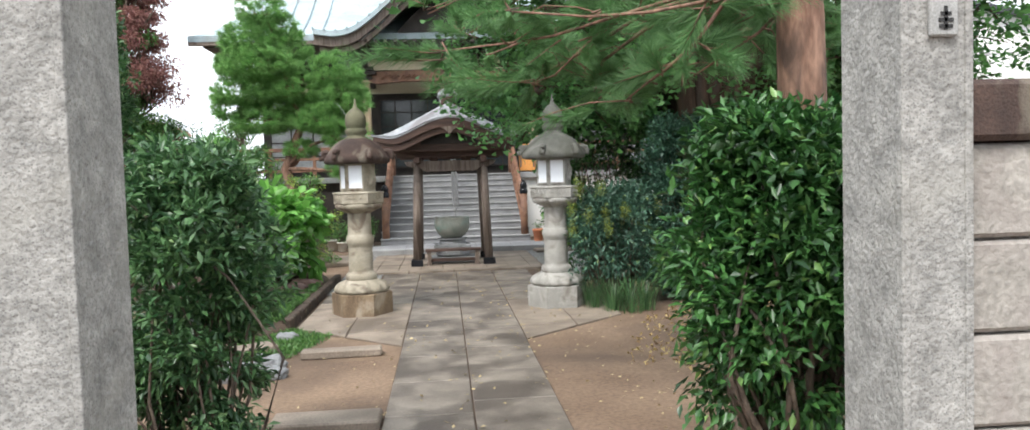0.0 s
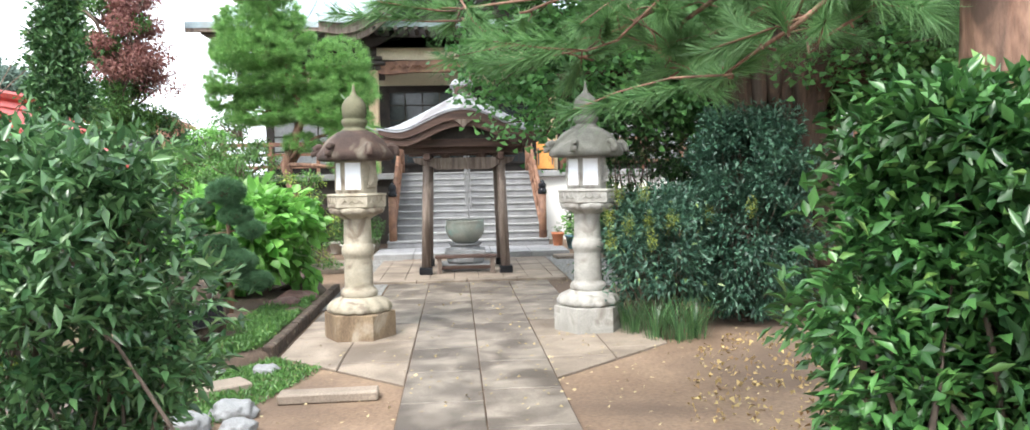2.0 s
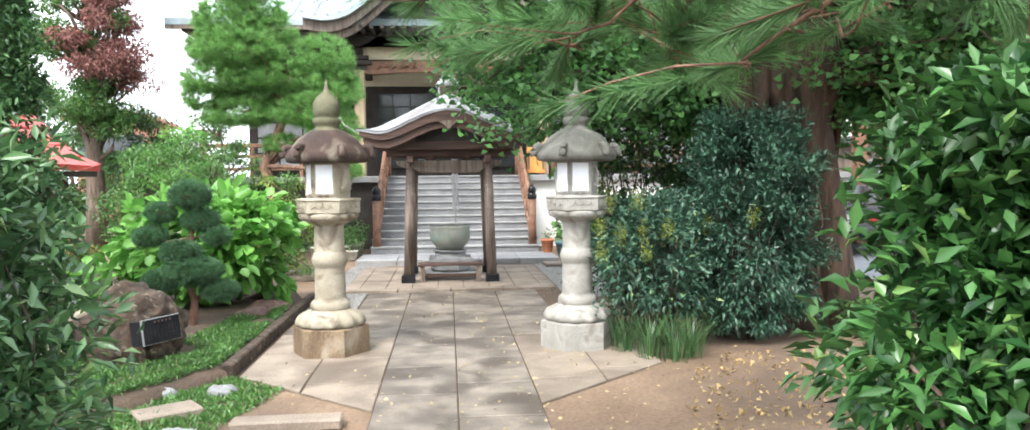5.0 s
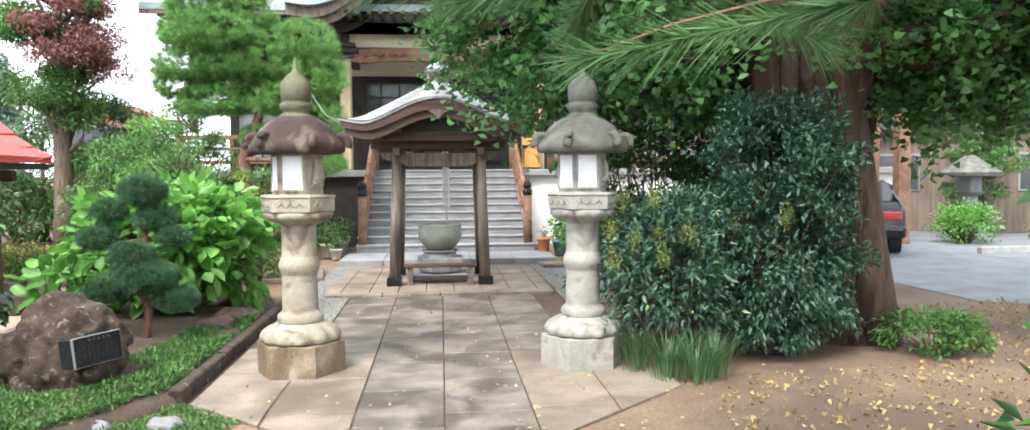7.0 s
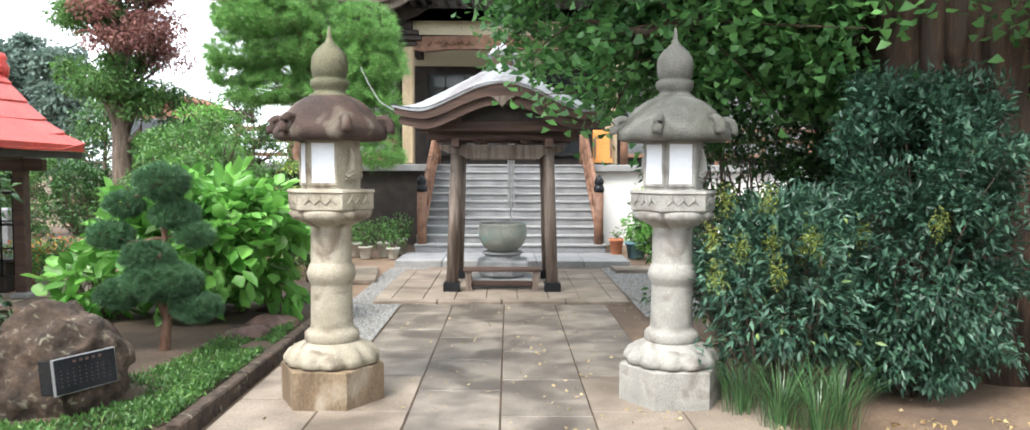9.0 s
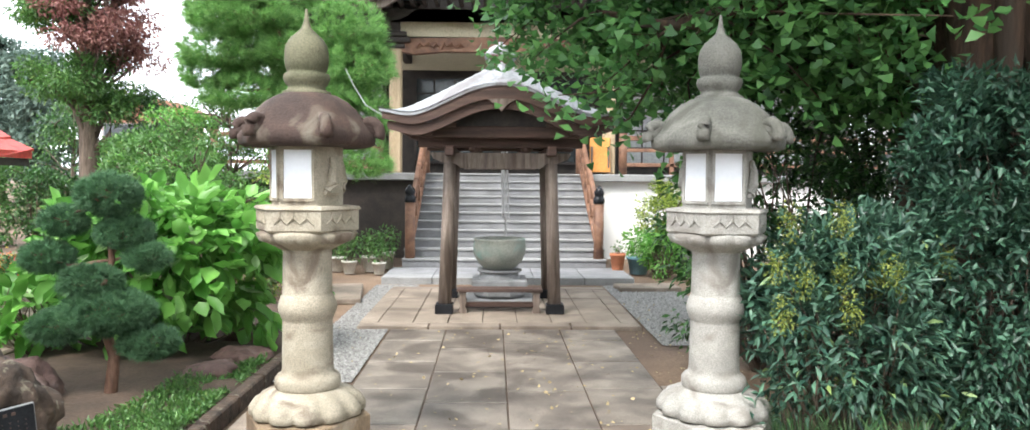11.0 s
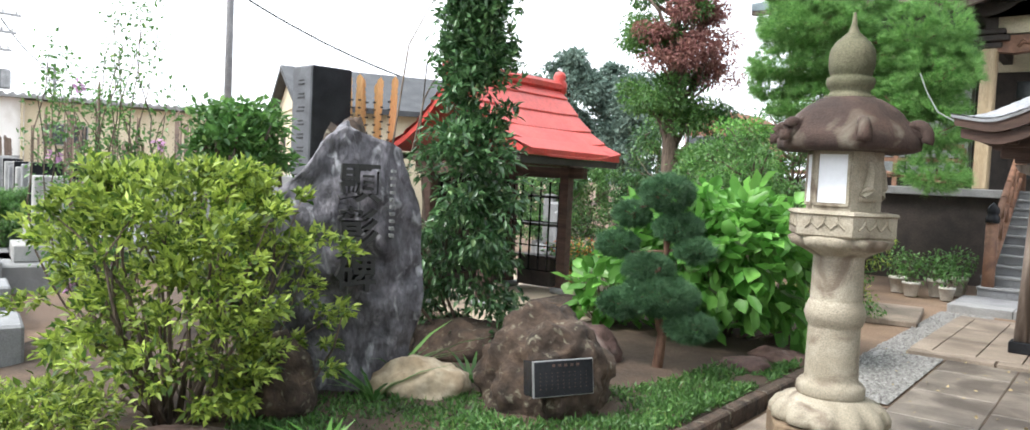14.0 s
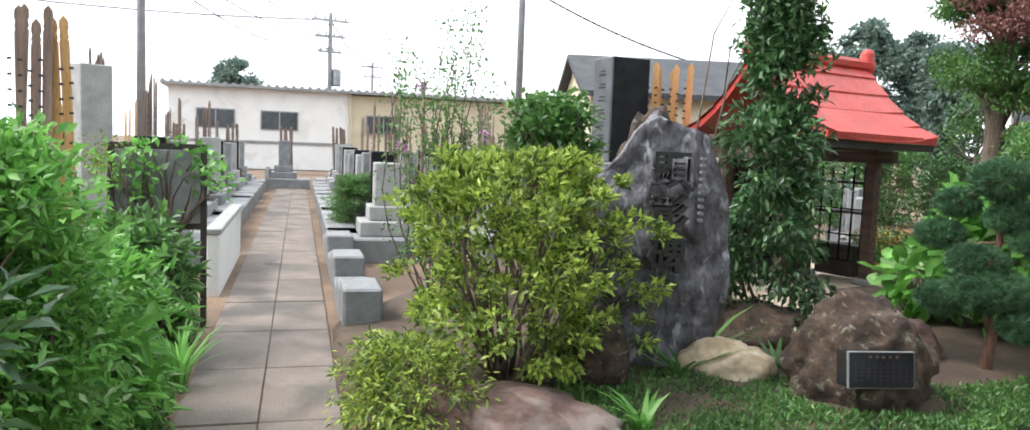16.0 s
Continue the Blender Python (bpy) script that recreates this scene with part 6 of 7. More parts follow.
# ---- red-roofed shrine ----
def small_shrine():
    ob = thing("red_roof_shrine", (-5.6, 10.85, 0.1), "small open timber shrine with a red sheet-metal roof", "shrine")
    part("floor_plinth", box(-1.2, 1.5, -1.3, 1.7, -0.12, 0.06, 0.02), CONCRETE_FLOOR, ob, "pale worn concrete plinth")
    for x in (-0.5, 0.34):
        for y in (-0.75, 0.72):
            p = part("post", box(x - 0.06, x + 0.06, y - 0.06, y + 0.06, 0.12, 1.75, 0.006), WOOD_FLAT, ob)
            part("footing", box(x - 0.11, x + 0.11, y - 0.11, y + 0.11, 0.055, 0.13, 0.02), GREY_STONE, p)
    for y in (-0.75, 0.72):
        part("tie_beam", box(-0.7, 0.6, y - 0.05, y + 0.05, 1.45, 1.58, 0.006), WOOD_FLAT, ob)
    for x in (-0.5, 0.34):
        part("side_beam", box(x - 0.05, x + 0.05, -1.0, 1.0, 1.58, 1.7, 0.006), WOOD_FLAT, ob)
    part("back_wall", box(-0.56, -0.5, -0.72, 0.7, 0.1, 1.6), WOOD_DARK, ob)
    for z in (0.45, 0.85, 1.2):
        part("shelf", box(-0.46, 0.24, 0.74, 0.98, z, z + 0.03), WOOD_DARK, ob)
    part("altar_box", box(-0.4, 0.1, 0.78, 0.96, 0.1, 0.45, 0.01), WOOD_DARK, ob)
    screen = None
    for i in range(6):
        screen = box(-0.45 + i * 0.14, -0.435 + i * 0.14, 0.69, 0.71, 0.3, 1.4, 0, screen)
    for z in (0.3, 0.6, 0.9, 1.2):
        screen = box(-0.45, 0.27, 0.69, 0.71, z, z + 0.015, 0, screen)
    part("lattice_screen", screen, BLACK_PAINT, ob, "black lattice screen")
    grille = None
    for i in range(7):
        grille = box(-0.48, -0.46, -0.6 + i * 0.2, -0.585 + i * 0.2, 0.3, 1.4, 0, grille)
    for z in (0.3, 0.6, 0.9, 1.2, 1.4):
        grille = box(-0.485, -0.46, -0.6, 0.62, z, z + 0.015, 0, grille)
    part("grille", grille, BLACK_PAINT, ob, "black metal grille")
    # two concave slopes with a ridge along y
    prof = [(0.0, 2.55), (0.15, 2.4), (0.32, 2.19), (0.52, 1.98), (0.72, 1.81), (0.94, 1.66)]
    for s in (-1, 1):
        own = bmesh.new()
        out = [(s * x, z) for x, z in prof] + [(s * x, z - 0.07) for x, z in prof[::-1]]
        swept(own, out, -0.95, 0.9)
        for v in own.verts:
            k = abs(v.co.x) / 0.94
            v.co.z += 0.09 * (v.co.y / 0.95) ** 4 * k * k
        roof = part("roof_slope", own, RED_ROOF, ob, "red painted sheet roof slope")
        for (x0, z0), (x1, z1) in zip(prof, prof[1:]):
            for c in range(4):
                y0, y1 = -0.97 + c * 0.472, -0.97 + (c + 1) * 0.472 - 0.006
                vs = [(s * x0, y0, z0 + 0.006), (s * x0, y1, z0 + 0.006), (s * (x1 + 0.01), y1, z1 + 0.022), (s * (x1 + 0.01), y0, z1 + 0.022), (s * (x1 + 0.01), y1, z1 + 0.002), (s * (x1 + 0.01), y0, z1 + 0.002)]
                vs = [(x, y, z + 0.09 * (y / 0.95) ** 4 * (abs(x) / 0.94) ** 2) for x, y, z in vs]
                raw("roof_sheet", vs, [(0, 1, 2, 3), (3, 2, 4, 5)], RED_ROOF, roof)
    part("ridge", box(-0.08, 0.08, -1.0, 0.95, 2.5, 2.64, 0.04), RED_ROOF, ob)
    for y in (-1.02, 0.95):
        part("ridge_ornament", lathe([(0.05, 2.46), (0.09, 2.5), (0.1, 2.6), (0.07, 2.66), (0.08, 2.7), (0.06, 2.75), (0.01, 2.77)], 12, at=(0, y, 0)), RED_ROOF, ob, smooth=True)
    for x, z in ((-0.88, 1.64), (0.88, 1.64)):
        part("eave_board", box(x - 0.03, x + 0.03, -0.95, 0.9, z - 0.05, z + 0.02), WOOD_DARK, ob)
    for i in range(9):
        y = -0.9 + i * 0.222
        part("rafter", box(0.1, 0.9, y - 0.025, y + 0.025, -0.03, 0.03, 0, None, Matrix.Translation((0, 0, 2.36)) @ Matrix.Rotation(radians(40), 4, "Y")), WOOD_DARK, ob)
    part("step", box(0.75, 1.2, -0.5, 0.2, 0.05, 0.16, 0.02), BROWN_ROCK, ob)


small_shrine()


def flower_pot(at, r, h, mat, label, plant, leaf, n, seed, spread=0.16, petals=None):
    ob = thing("flower_pot", at, label, "flower pot", "potted plants")
    part("pot", lathe([(r * 0.72, 0), (r * 0.75, 0.005), (r, h * 0.82), (r * 1.1, h * 0.83), (r * 1.1, h), (r * 0.95, h), (r * 0.92, h * 0.9), (0.01, h * 0.9)], 20), mat, ob, smooth=True)
    rng = np.random.default_rng(seed)
    p, d = cloud_points(rng, n, (0, 0, h + spread * 0.9), (spread, spread, spread), 0.8)
    leaf_mesh("plant", p, d, leaf[0], leaf[1], plant, ob, rng=rng)
    bm = bmesh.new()
    for _ in range(7):
        e = p[rng.integers(0, n)]
        limb(rng, (0, 0, h * 0.85), e, 0.005, 0.003, bm, 0.1, 4, 3)
    part("stem", bm, BARK, ob)
    if petals:
        q, d = cloud_points(rng, 50, (0, 0, h + spread * 1.4), (spread, spread, spread * 0.7), 0.6)
        leaf_mesh("blossom", q, d, 0.035, 0.03, petals, ob, rng=rng)


flower_pot((1.98, 17.0, 0.085), 0.125, 0.28, CLAY, "orange terracotta pot with small plant", LEAF_MID, (0.06, 0.03), 40, 201, 0.1)
flower_pot((2.36, 17.15, 0.0), 0.19, 0.3, BLUE_POT, "blue glazed pot with leafy plant", LEAF_LIGHT, (0.1, 0.05), 260, 202, 0.26)
for i, (x, y, r, h) in enumerate(((-2.0, 16.95, 0.11, 0.2), (-2.2, 17.3, 0.13, 0.27), (-2.5, 17.0, 0.12, 0.22), (-2.75, 17.35, 0.14, 0.25), (-1.95, 17.7, 0.11, 0.3))):
    flower_pot((x, y, 0.0), r, h, CREAM_POT, "cream plastic pot with green plant", LEAF_MID, (0.08, 0.035), 200, 210 + i, 0.24)
for i in range(12):
    x, y = -5.6 + 0.3 * (i % 3) - 0.1 * (i // 3), 11.95 + 0.3 * (i // 3) + 0.07 * (i % 2)
    flower_pot((x, y, 0.12), 0.1, 0.2 if i % 2 else 0.28, CREAM_POT if i % 3 else CLAY, "potted flowers set before the shrine", LEAF_LIGHT if i % 2 else LEAF_MID, (0.1, 0.03), 130, 230 + i, 0.18, MIXED_FLOWER)
shrub("clipped_bush", (2.95, 17.8, 0.0), 1.5, (0.5, 0.45), "leafy bush beside the podium wall", (0.06, 0.03), LEAF_YELLOW, 5000, 60, 54, low=0.1, clump=0.18)
shrub("clipped_bush", (2.7, 16.7, 0.0), 0.75, (0.38, 0.36), "leafy plants beside the blue pot", (0.1, 0.03), LEAF_LIGHT, 1500, 40, 55, low=0.1, clump=0.15)
loose_rock("grey_rock", (3.45, 17.5, 0), (0.4, 0.35, 1.2), GREY_STONE, "upright grey rock by the podium", 25)
stepping_stone(-2.35, 14.6, 0.9, 1.5, 8, "large pale stepping slab beside the gravel")
stepping_stone(2.15, 15.3, 0.9, 0.5, 4, "pale slab beside the gravel")

# ---- graveyard along its path ----
G0, GU, GN = Vector((-6.0, 5.03, 0)), Vector((-0.956, 0.293, 0)), Vector((0.293, 0.956, 0))
GTURN = math.degrees(math.atan2(GU.y, GU.x))


def gp(s, w, z=0.0):
    return G0 + s * GU + w * GN + Vector((0, 0, z))


grave_path = thing("grave_path", (0, 0, 0), "narrow concrete slab path between the graves", "path", kind="structure")
part("path_bed", box(-3.0, 19.5, -0.46, 0.46, -0.05, -0.008, 0, None, Matrix.Translation(G0) @ Matrix.Rotation(radians(GTURN), 4, "Z")), SOIL_DARK, grave_path)


def grave_slabs():
    for side in (-1, 1):
        s = -3.0
        while s < 19.4:
            e = s + (1.2 if s > 0.3 else 1.1)
            a, b = (0.0, 0.46) if side > 0 else (-0.46, 0.0)
            poly = [tuple(gp(q, w).xy) for q, w in ((s, a), (e, a), (e, b), (s, b))][::-1]
            slab(poly, 0.0, 0.05, GRAVE_SLAB, grave_path)
            s = e


def grave(s, w, kind, seed):
    """A plot: stone base, stepped plinth, upright stone, and wooden tablets behind."""
    rng = random.Random(seed)
    face = -1 if w > 0 else 1
    mat = (GREY_STONE, PALE_STONE, BLACK_STONE)[kind % 3]
    ob = thing("grave", Matrix.Translation(gp(s, w)) @ Matrix.Rotation(radians(GTURN + (180 if w > 0 else 0)), 4, "Z"), ("grey granite family grave on a stepped base", "pale granite family grave on a stepped base", "polished black family grave on a stepped base")[kind % 3], "grave", "family graves")
    h = rng.uniform(0.55, 0.85)
    part("plot_base", box(-0.7, 0.7, -0.75, 0.65, -0.03, 0.3, 0.02), GREY_STONE, ob)
    part("lower_step", box(-0.42, 0.42, -0.35, 0.45, 0.3, 0.5, 0.015), mat, ob)
    part("upper_step", box(-0.3, 0.3, -0.22, 0.35, 0.5, 0.7, 0.015), mat, ob)
    part("headstone", box(-0.19, 0.19, -0.14, 0.22, 0.7, 0.7 + h, 0.012), mat, ob)
    for sx in (-1, 1):
        part("vase", lathe([(0.05, 0.3), (0.06, 0.32), (0.045, 0.5), (0.06, 0.54)], 10, at=(sx * 0.33, 0.5, 0)), mat, ob)
    for sx in (-1, 1):
        part("kerb_post", box(sx * 0.64 - 0.06, sx * 0.64 + 0.06, 0.5, 0.62, 0.3, 0.62, 0.01), PALE_STONE, ob)
    return ob


def tablets(at, turn, n, height, mat, seed, label):
    rng = random.Random(seed)
    ob = thing("grave_tablets", pose(at[0], at[1], at[2], 0, 0, turn), label, "wooden tablets", "wooden grave tablets")
    for i in range(n):
        h = height * rng.uniform(0.96, 1.02)
        x = (i - n / 2) * 0.084
        out = [(-0.04, 0), (0.04, 0), (0.04, h - 0.22), (0.03, h - 0.2), (0.04, h - 0.18), (0.03, h - 0.14), (0.04, h - 0.1), (0.034, h - 0.04), (0, h), (-0.034, h - 0.04), (-0.04, h - 0.1), (-0.03, h - 0.14), (-0.04, h - 0.18), (-0.03, h - 0.2), (-0.04, h - 0.22)]
        own = swept(bmesh.new(), out, -0.007, 0.007)
        own.transform(Matrix.Translation((x, rng.uniform(-0.03, 0.03), 0)) @ Matrix.Rotation(radians(rng.uniform(-3, 3)), 4, "Y"))
        t = part("tablet", own, mat, ob)
        bm = None
        for k in range(9):
            z = h * (0.42 + 0.05 * k)
            bm = box(x - 0.018, x + 0.018, -0.055, -0.05, z, z + 0.02, 0, bm)
        part("brush_lettering", bm, INK, t)
    return ob


k = 0
for s in (4.5, 5.7, 6.9, 8.1, 9.4, 10.7, 12.1, 13.6, 15.1, 16.7, 18.3):
    for w in (1.35, -1.5, 3.4, -3.6):
        k += 1
        if w > 0 and s < 4.0:
            continue
        if w < 0 and s < 4.0:
            continue
        grave(s + 0.3 * math.sin(k * 2.1), w, k, k)
        if k % 5 != 1:
            p = gp(s + 0.3 * math.sin(k * 2.1), w + (0.62 if w > 0 else -0.62))
            tablets(p, GTURN + (180 if w > 0 else 0), 4 + k % 4, 2.0 + 0.25 * (k % 3), TABLET_OLD if k % 4 else TABLET_WOOD, k, "weathered wooden grave tablets behind a grave" if k % 4 else "new pale wooden grave tablets behind a grave")
for i in range(8):
    p = gp(19.8, -4.0 + i * 1.5)
    grave(20.2 + 0.2 * (i % 2), -3.6 + i * 1.7, i + 1, 400 + i)
    tablets(gp(21.0, -3.6 + i * 1.7), GTURN + 90, 5, 2.0, TABLET_OLD, 420 + i, "weathered wooden grave tablets behind a grave")

# the black-faced grave and the new tablets behind the monument
tall = thing("tall_grave", pose(-6.78, 9.1, 0, 0, 0, -8), "tall grey grave stone with a polished black side", "grave")
part("plinth", box(-0.7, 0.7, -0.6, 0.6, -0.03, 0.9, 0.03), GREY_STONE, tall)
part("upper_plinth", box(-0.4, 0.4, -0.4, 0.4, 0.9, 1.45, 0.02), GREY_STONE, tall)
part("headstone", box(-0.21, 0.19, -0.24, 0.24, 1.45, 2.6, 0.015), DARK_STONE, tall)
part("polished_side", box(0.191, 0.2, -0.23, 0.23, 1.46, 2.59), BLACK_STONE, tall)
bm = bmesh.new()
for i in range(7):
    joined(bm, box(-0.07 - 0.01 * (i % 3), 0.05 + 0.012 * (i % 2), -0.246, -0.24, 2.4 - i * 0.14, 2.415 - i * 0.14))
    joined(bm, box(-0.06, 0.04 + 0.01 * (i % 3), -0.246, -0.24, 2.44 - i * 0.14, 2.452 - i * 0.14))
part("lettering", bm, INK, tall, "worn carved characters")
tablets((-6.85, 9.9, 0.9), 48, 6, 1.72, TABLET_WOOD, 77, "row of new pale wooden grave tablets")
part("stand", box(-0.4, 0.4, 0.03, 0.1, -0.9, 0.7), GREY_STONE, bpy.data.objects[[o.name for o in bpy.data.objects if o.name.startswith("grave_tablets")][-1]])

# tablets and grave at the near side of the path
tablets((-7.8, 3.5, 0), 62, 4, 2.6, TABLET_OLD, 78, "tall dark wooden grave tablets")
tablets((-7.72, 3.8, 0), 62, 2, 2.62, TABLET_WOOD, 79, "tall new wooden grave tablet")
hs = thing("pale_headstone", pose(-9.8, 4.07, 0, 0, 0, 20), "tall pale rectangular headstone", "grave")
part("plinth", box(-0.35, 0.35, -0.35, 0.35, -0.03, 0.6, 0.02), PALE_STONE, hs)
part("stone", box(-0.17, 0.17, -0.17, 0.17, 0.6, 2.3, 0.012), PALE_STONE, hs)
wall_w = thing("low_white_wall", (0, 0, 0), "low white painted plot wall beside the path", "wall", kind="structure")
part("wall_body", box(1.9, 4.9, 0.55, 0.67, -0.03, 0.6, 0.01, None, Matrix.Translation(G0) @ Matrix.Rotation(radians(GTURN), 4, "Z")), PLASTER, wall_w)
part("wall_cap", box(1.88, 4.92, 0.53, 0.69, 0.6, 0.66, 0.01, None, Matrix.Translation(G0) @ Matrix.Rotation(radians(GTURN), 4, "Z")), PALE_STONE, wall_w)
sign = thing("overgrown_board", pose(-6.75, 4.33, 0, 0, 0, 80), "grey board overgrown with creeper", "sign board")
part("board", box(-0.32, 0.32, -0.02, 0.02, 0.85, 1.45, 0.006), GREY_STONE, sign)
part("frame", box(-0.36, 0.36, -0.012, 0.012, 0.8, 1.5), WOOD_DARK, sign)
for x in (-0.34, 0.34):
    part("post", box(x - 0.025, x + 0.025, -0.03, 0.03, -0.02, 1.5), WOOD_DARK, sign)
for i in range(9):
    st = thing("kerb_block", Matrix.Translation(gp(0.35 + i * 0.62, 0.72)) @ Matrix.Rotation(radians(GTURN), 4, "Z"), "pale granite plot kerb block", "kerb", "plot kerb blocks")
    part("block", box(-0.29, 0.29, -0.16, 0.16, -0.03, 0.38 - 0.1 * (i % 3), 0.02), GREY_STONE, st)
shrub("round_hedge", gp(6.4, 1.08)[:], 1.0, (0.48, 0.48), "round clipped green hedge bush beside the path", (0.035, 0.018), LEAF_MID, 20000, 220, 56, low=0.1, clump=0.12, belly=0.8)
shrub("path_side_plants", (-3.5, 3.18, 0), 1.5, (0.55, 0.45), "mixed leafy plants with pale seed heads by the path", (0.07, 0.028), LEAF_LIGHT, 15000, 170, 57, low=0.06, clump=0.2)
shrub("path_side_plants", (-4.45, 3.62, 0), 0.95, (0.55, 0.42), "mixed leafy weeds beside the path", (0.12, 0.035), LEAF_LIGHT, 2600, 60, 58, low=0.06, clump=0.18)
shrub("creeper", (-6.68, 4.36, 0.7), 0.8, (0.3, 0.42), "green creeper over the board", (0.08, 0.05), LEAF_LIGHT, 420, 34, 59, low=0.3, clump=0.16)
shrub("path_side_plants", (-5.95, 4.08, 0), 0.95, (0.5, 0.36), "low leafy weeds before the board", (0.11, 0.045), LEAF_MID, 2800, 60, 63, low=0.06, clump=0.16)
shrub("path_side_plants", (-4.0, 3.45, 0), 0.75, (0.4, 0.4), "broad-leaved weeds at the edge of the path", (0.16, 0.06), LEAF_LIGHT, 900, 50, 64, low=0.06, clump=0.16, shape="broad")
ground_cover("path_weeds", [(-3.0, 3.0), (-3.2, 3.75), (-6.6, 4.62), (-9.0, 5.0), (-9.0, 4.2), (-6.0, 3.2)], 9000, (0.07, 0.02), LEAF_MID, "low weeds along the grave path", -0.01, 0.1, 65)
for i in range(14):
    rng = np.random.default_rng(500 + i)
    c = np.array((-3.5, 3.3, 1.15)) + rng.normal(size=3) * np.array([0.3, 0.22, 0.22])
    p, d = cloud_points(rng, 220, c, (0.1, 0.1, 0.12), 0.95)
    tagged(leaf_mesh("seed_head", p, d, 0.016, 0.012, BLOSSOM, rng=rng), "spray of tiny pale green seeds on the plants", "seed head", "seed heads", "stuff")
grass_tuft((-5.0, 4.2, 0), 40, 0.5, 95, "clump of long green leaves by the path", LEAF_LIGHT, 0.02, 0.5, "plant")


# ---- beyond the grounds ----
def warehouse():
    ob = thing("warehouse", pose(-39.5, 16.65, 0, 0, 0, 76), "long low white and cream building with corrugated roof", "building")
    part("white_wall", box(-7.2, 1.5, 0, 8, 0, 3.95), PLASTER, ob)
    part("cream_wall", box(1.5, 14, 0.1, 8, 0, 3.9), PLASTER_CREAM, ob)
    roof = part("roof", box(-7.5, 14.4, -0.5, 9, 3.95, 4.08), METAL, ob)
    for i in range(54):
        part("corrugation", tube([(-7.4 + i * 0.4, -0.55, 4.09), (-7.4 + i * 0.4, 9, 4.09)], 0.1, 6), METAL, roof)
    for x in (-5.9, -2.9, 2.3):
        w = part("window", box(x, x + 1.7, -0.06, 0.02, 2.0, 2.85), DARK_GLASS, ob)
        part("frame", box(x - 0.06, x + 1.76, -0.04, 0.0, 1.94, 2.91), METAL, w)
        part("mullion", box(x + 0.82, x + 0.88, -0.08, -0.05, 2.0, 2.85), METAL, w)
    part("drainpipe", tube([(1.4, -0.1, 0), (1.4, -0.1, 3.95)], 0.06, 8), PLASTER_CREAM, ob)
    part("sill_band", box(-7.2, 1.5, -0.05, 0.0, 1.25, 1.4), METAL, ob)


warehouse()


def gabled_house(m, label, w, d, h, roof_h, wall_mat, roof_mat):
    ob = thing("house", m, label, "house")
    part("house_wall", box(-w, w, -d, d, 0, h), wall_mat, ob)
    own = swept(bmesh.new(), [(-w - 0.5, h - 0.1), (0, h + roof_h), (w + 0.5, h - 0.1), (w + 0.5, h - 0.28), (0, h + roof_h - 0.2), (-w - 0.5, h - 0.28)], -d - 0.4, d + 0.4)
    part("roof", own, roof_mat, ob)
    for s in (-1, 1):
        part("gable", swept(bmesh.new(), [(-w, h - 0.1), (w, h - 0.1), (0, h + roof_h - 0.2)], s * d - 0.05, s * d + 0.05), wall_mat, ob)
    for x in (-w * 0.5, w * 0.4):
        win = part("window", box(x - 0.6, x + 0.6, -d - 0.05, -d + 0.02, h * 0.45, h * 0.8), DARK_GLASS, ob)
        part("frame", box(x - 0.66, x + 0.66, -d - 0.03, -d, h * 0.45 - 0.06, h * 0.8 + 0.06), METAL, win)


WEATHERED_WALL = material("weathered_boarded_wall", (0.12, 0.09, 0.07), (0.24, 0.19, 0.15), 2, 0.85, 0.2, 30, stretch=(6, 6, 0.5))
DARK_ROOF = material("dark_grey_roof", (0.045, 0.048, 0.054), (0.08, 0.084, 0.09), 2, 0.8, 0.1, 30)
BRICK_HOUSE = material("salmon_rendered_wall", (0.45, 0.22, 0.15), (0.55, 0.3, 0.21), 1.5, 0.85, 0.1, 30)
gabled_house(pose(-22.1, 24.0, 0, 0, 0, -28), "house with a broad dark grey roof", 3.2, 3.4, 3.6, 1.45, PLASTER_CREAM, DARK_ROOF)
gabled_house(pose(-14.8, 39, 0, 0, 0, 10), "salmon-coloured house behind the garden", 1.4, 3.0, 4.5, 0.3, BRICK_HOUSE, BRICK_HOUSE)
gabled_house(pose(17.6, 27.2, 0, 0, 0, -20), "white two-storey house with dark tiled roof", 5.5, 4.0, 5.2, 1.8, PLASTER, DARK_ROOF)
gabled_house(pose(14.6, 22.9, 0, 0, 0, -22), "low white-walled building with a dark tiled roof", 4.0, 1.8, 2.5, 0.75, WEATHERED_WALL, DARK_ROOF)
gabled_house(pose(27, 20, 0, 0, 0, 20), "white house behind the yard", 5.5, 4.0, 5.6, 1.6, PLASTER, DARK_ROOF)


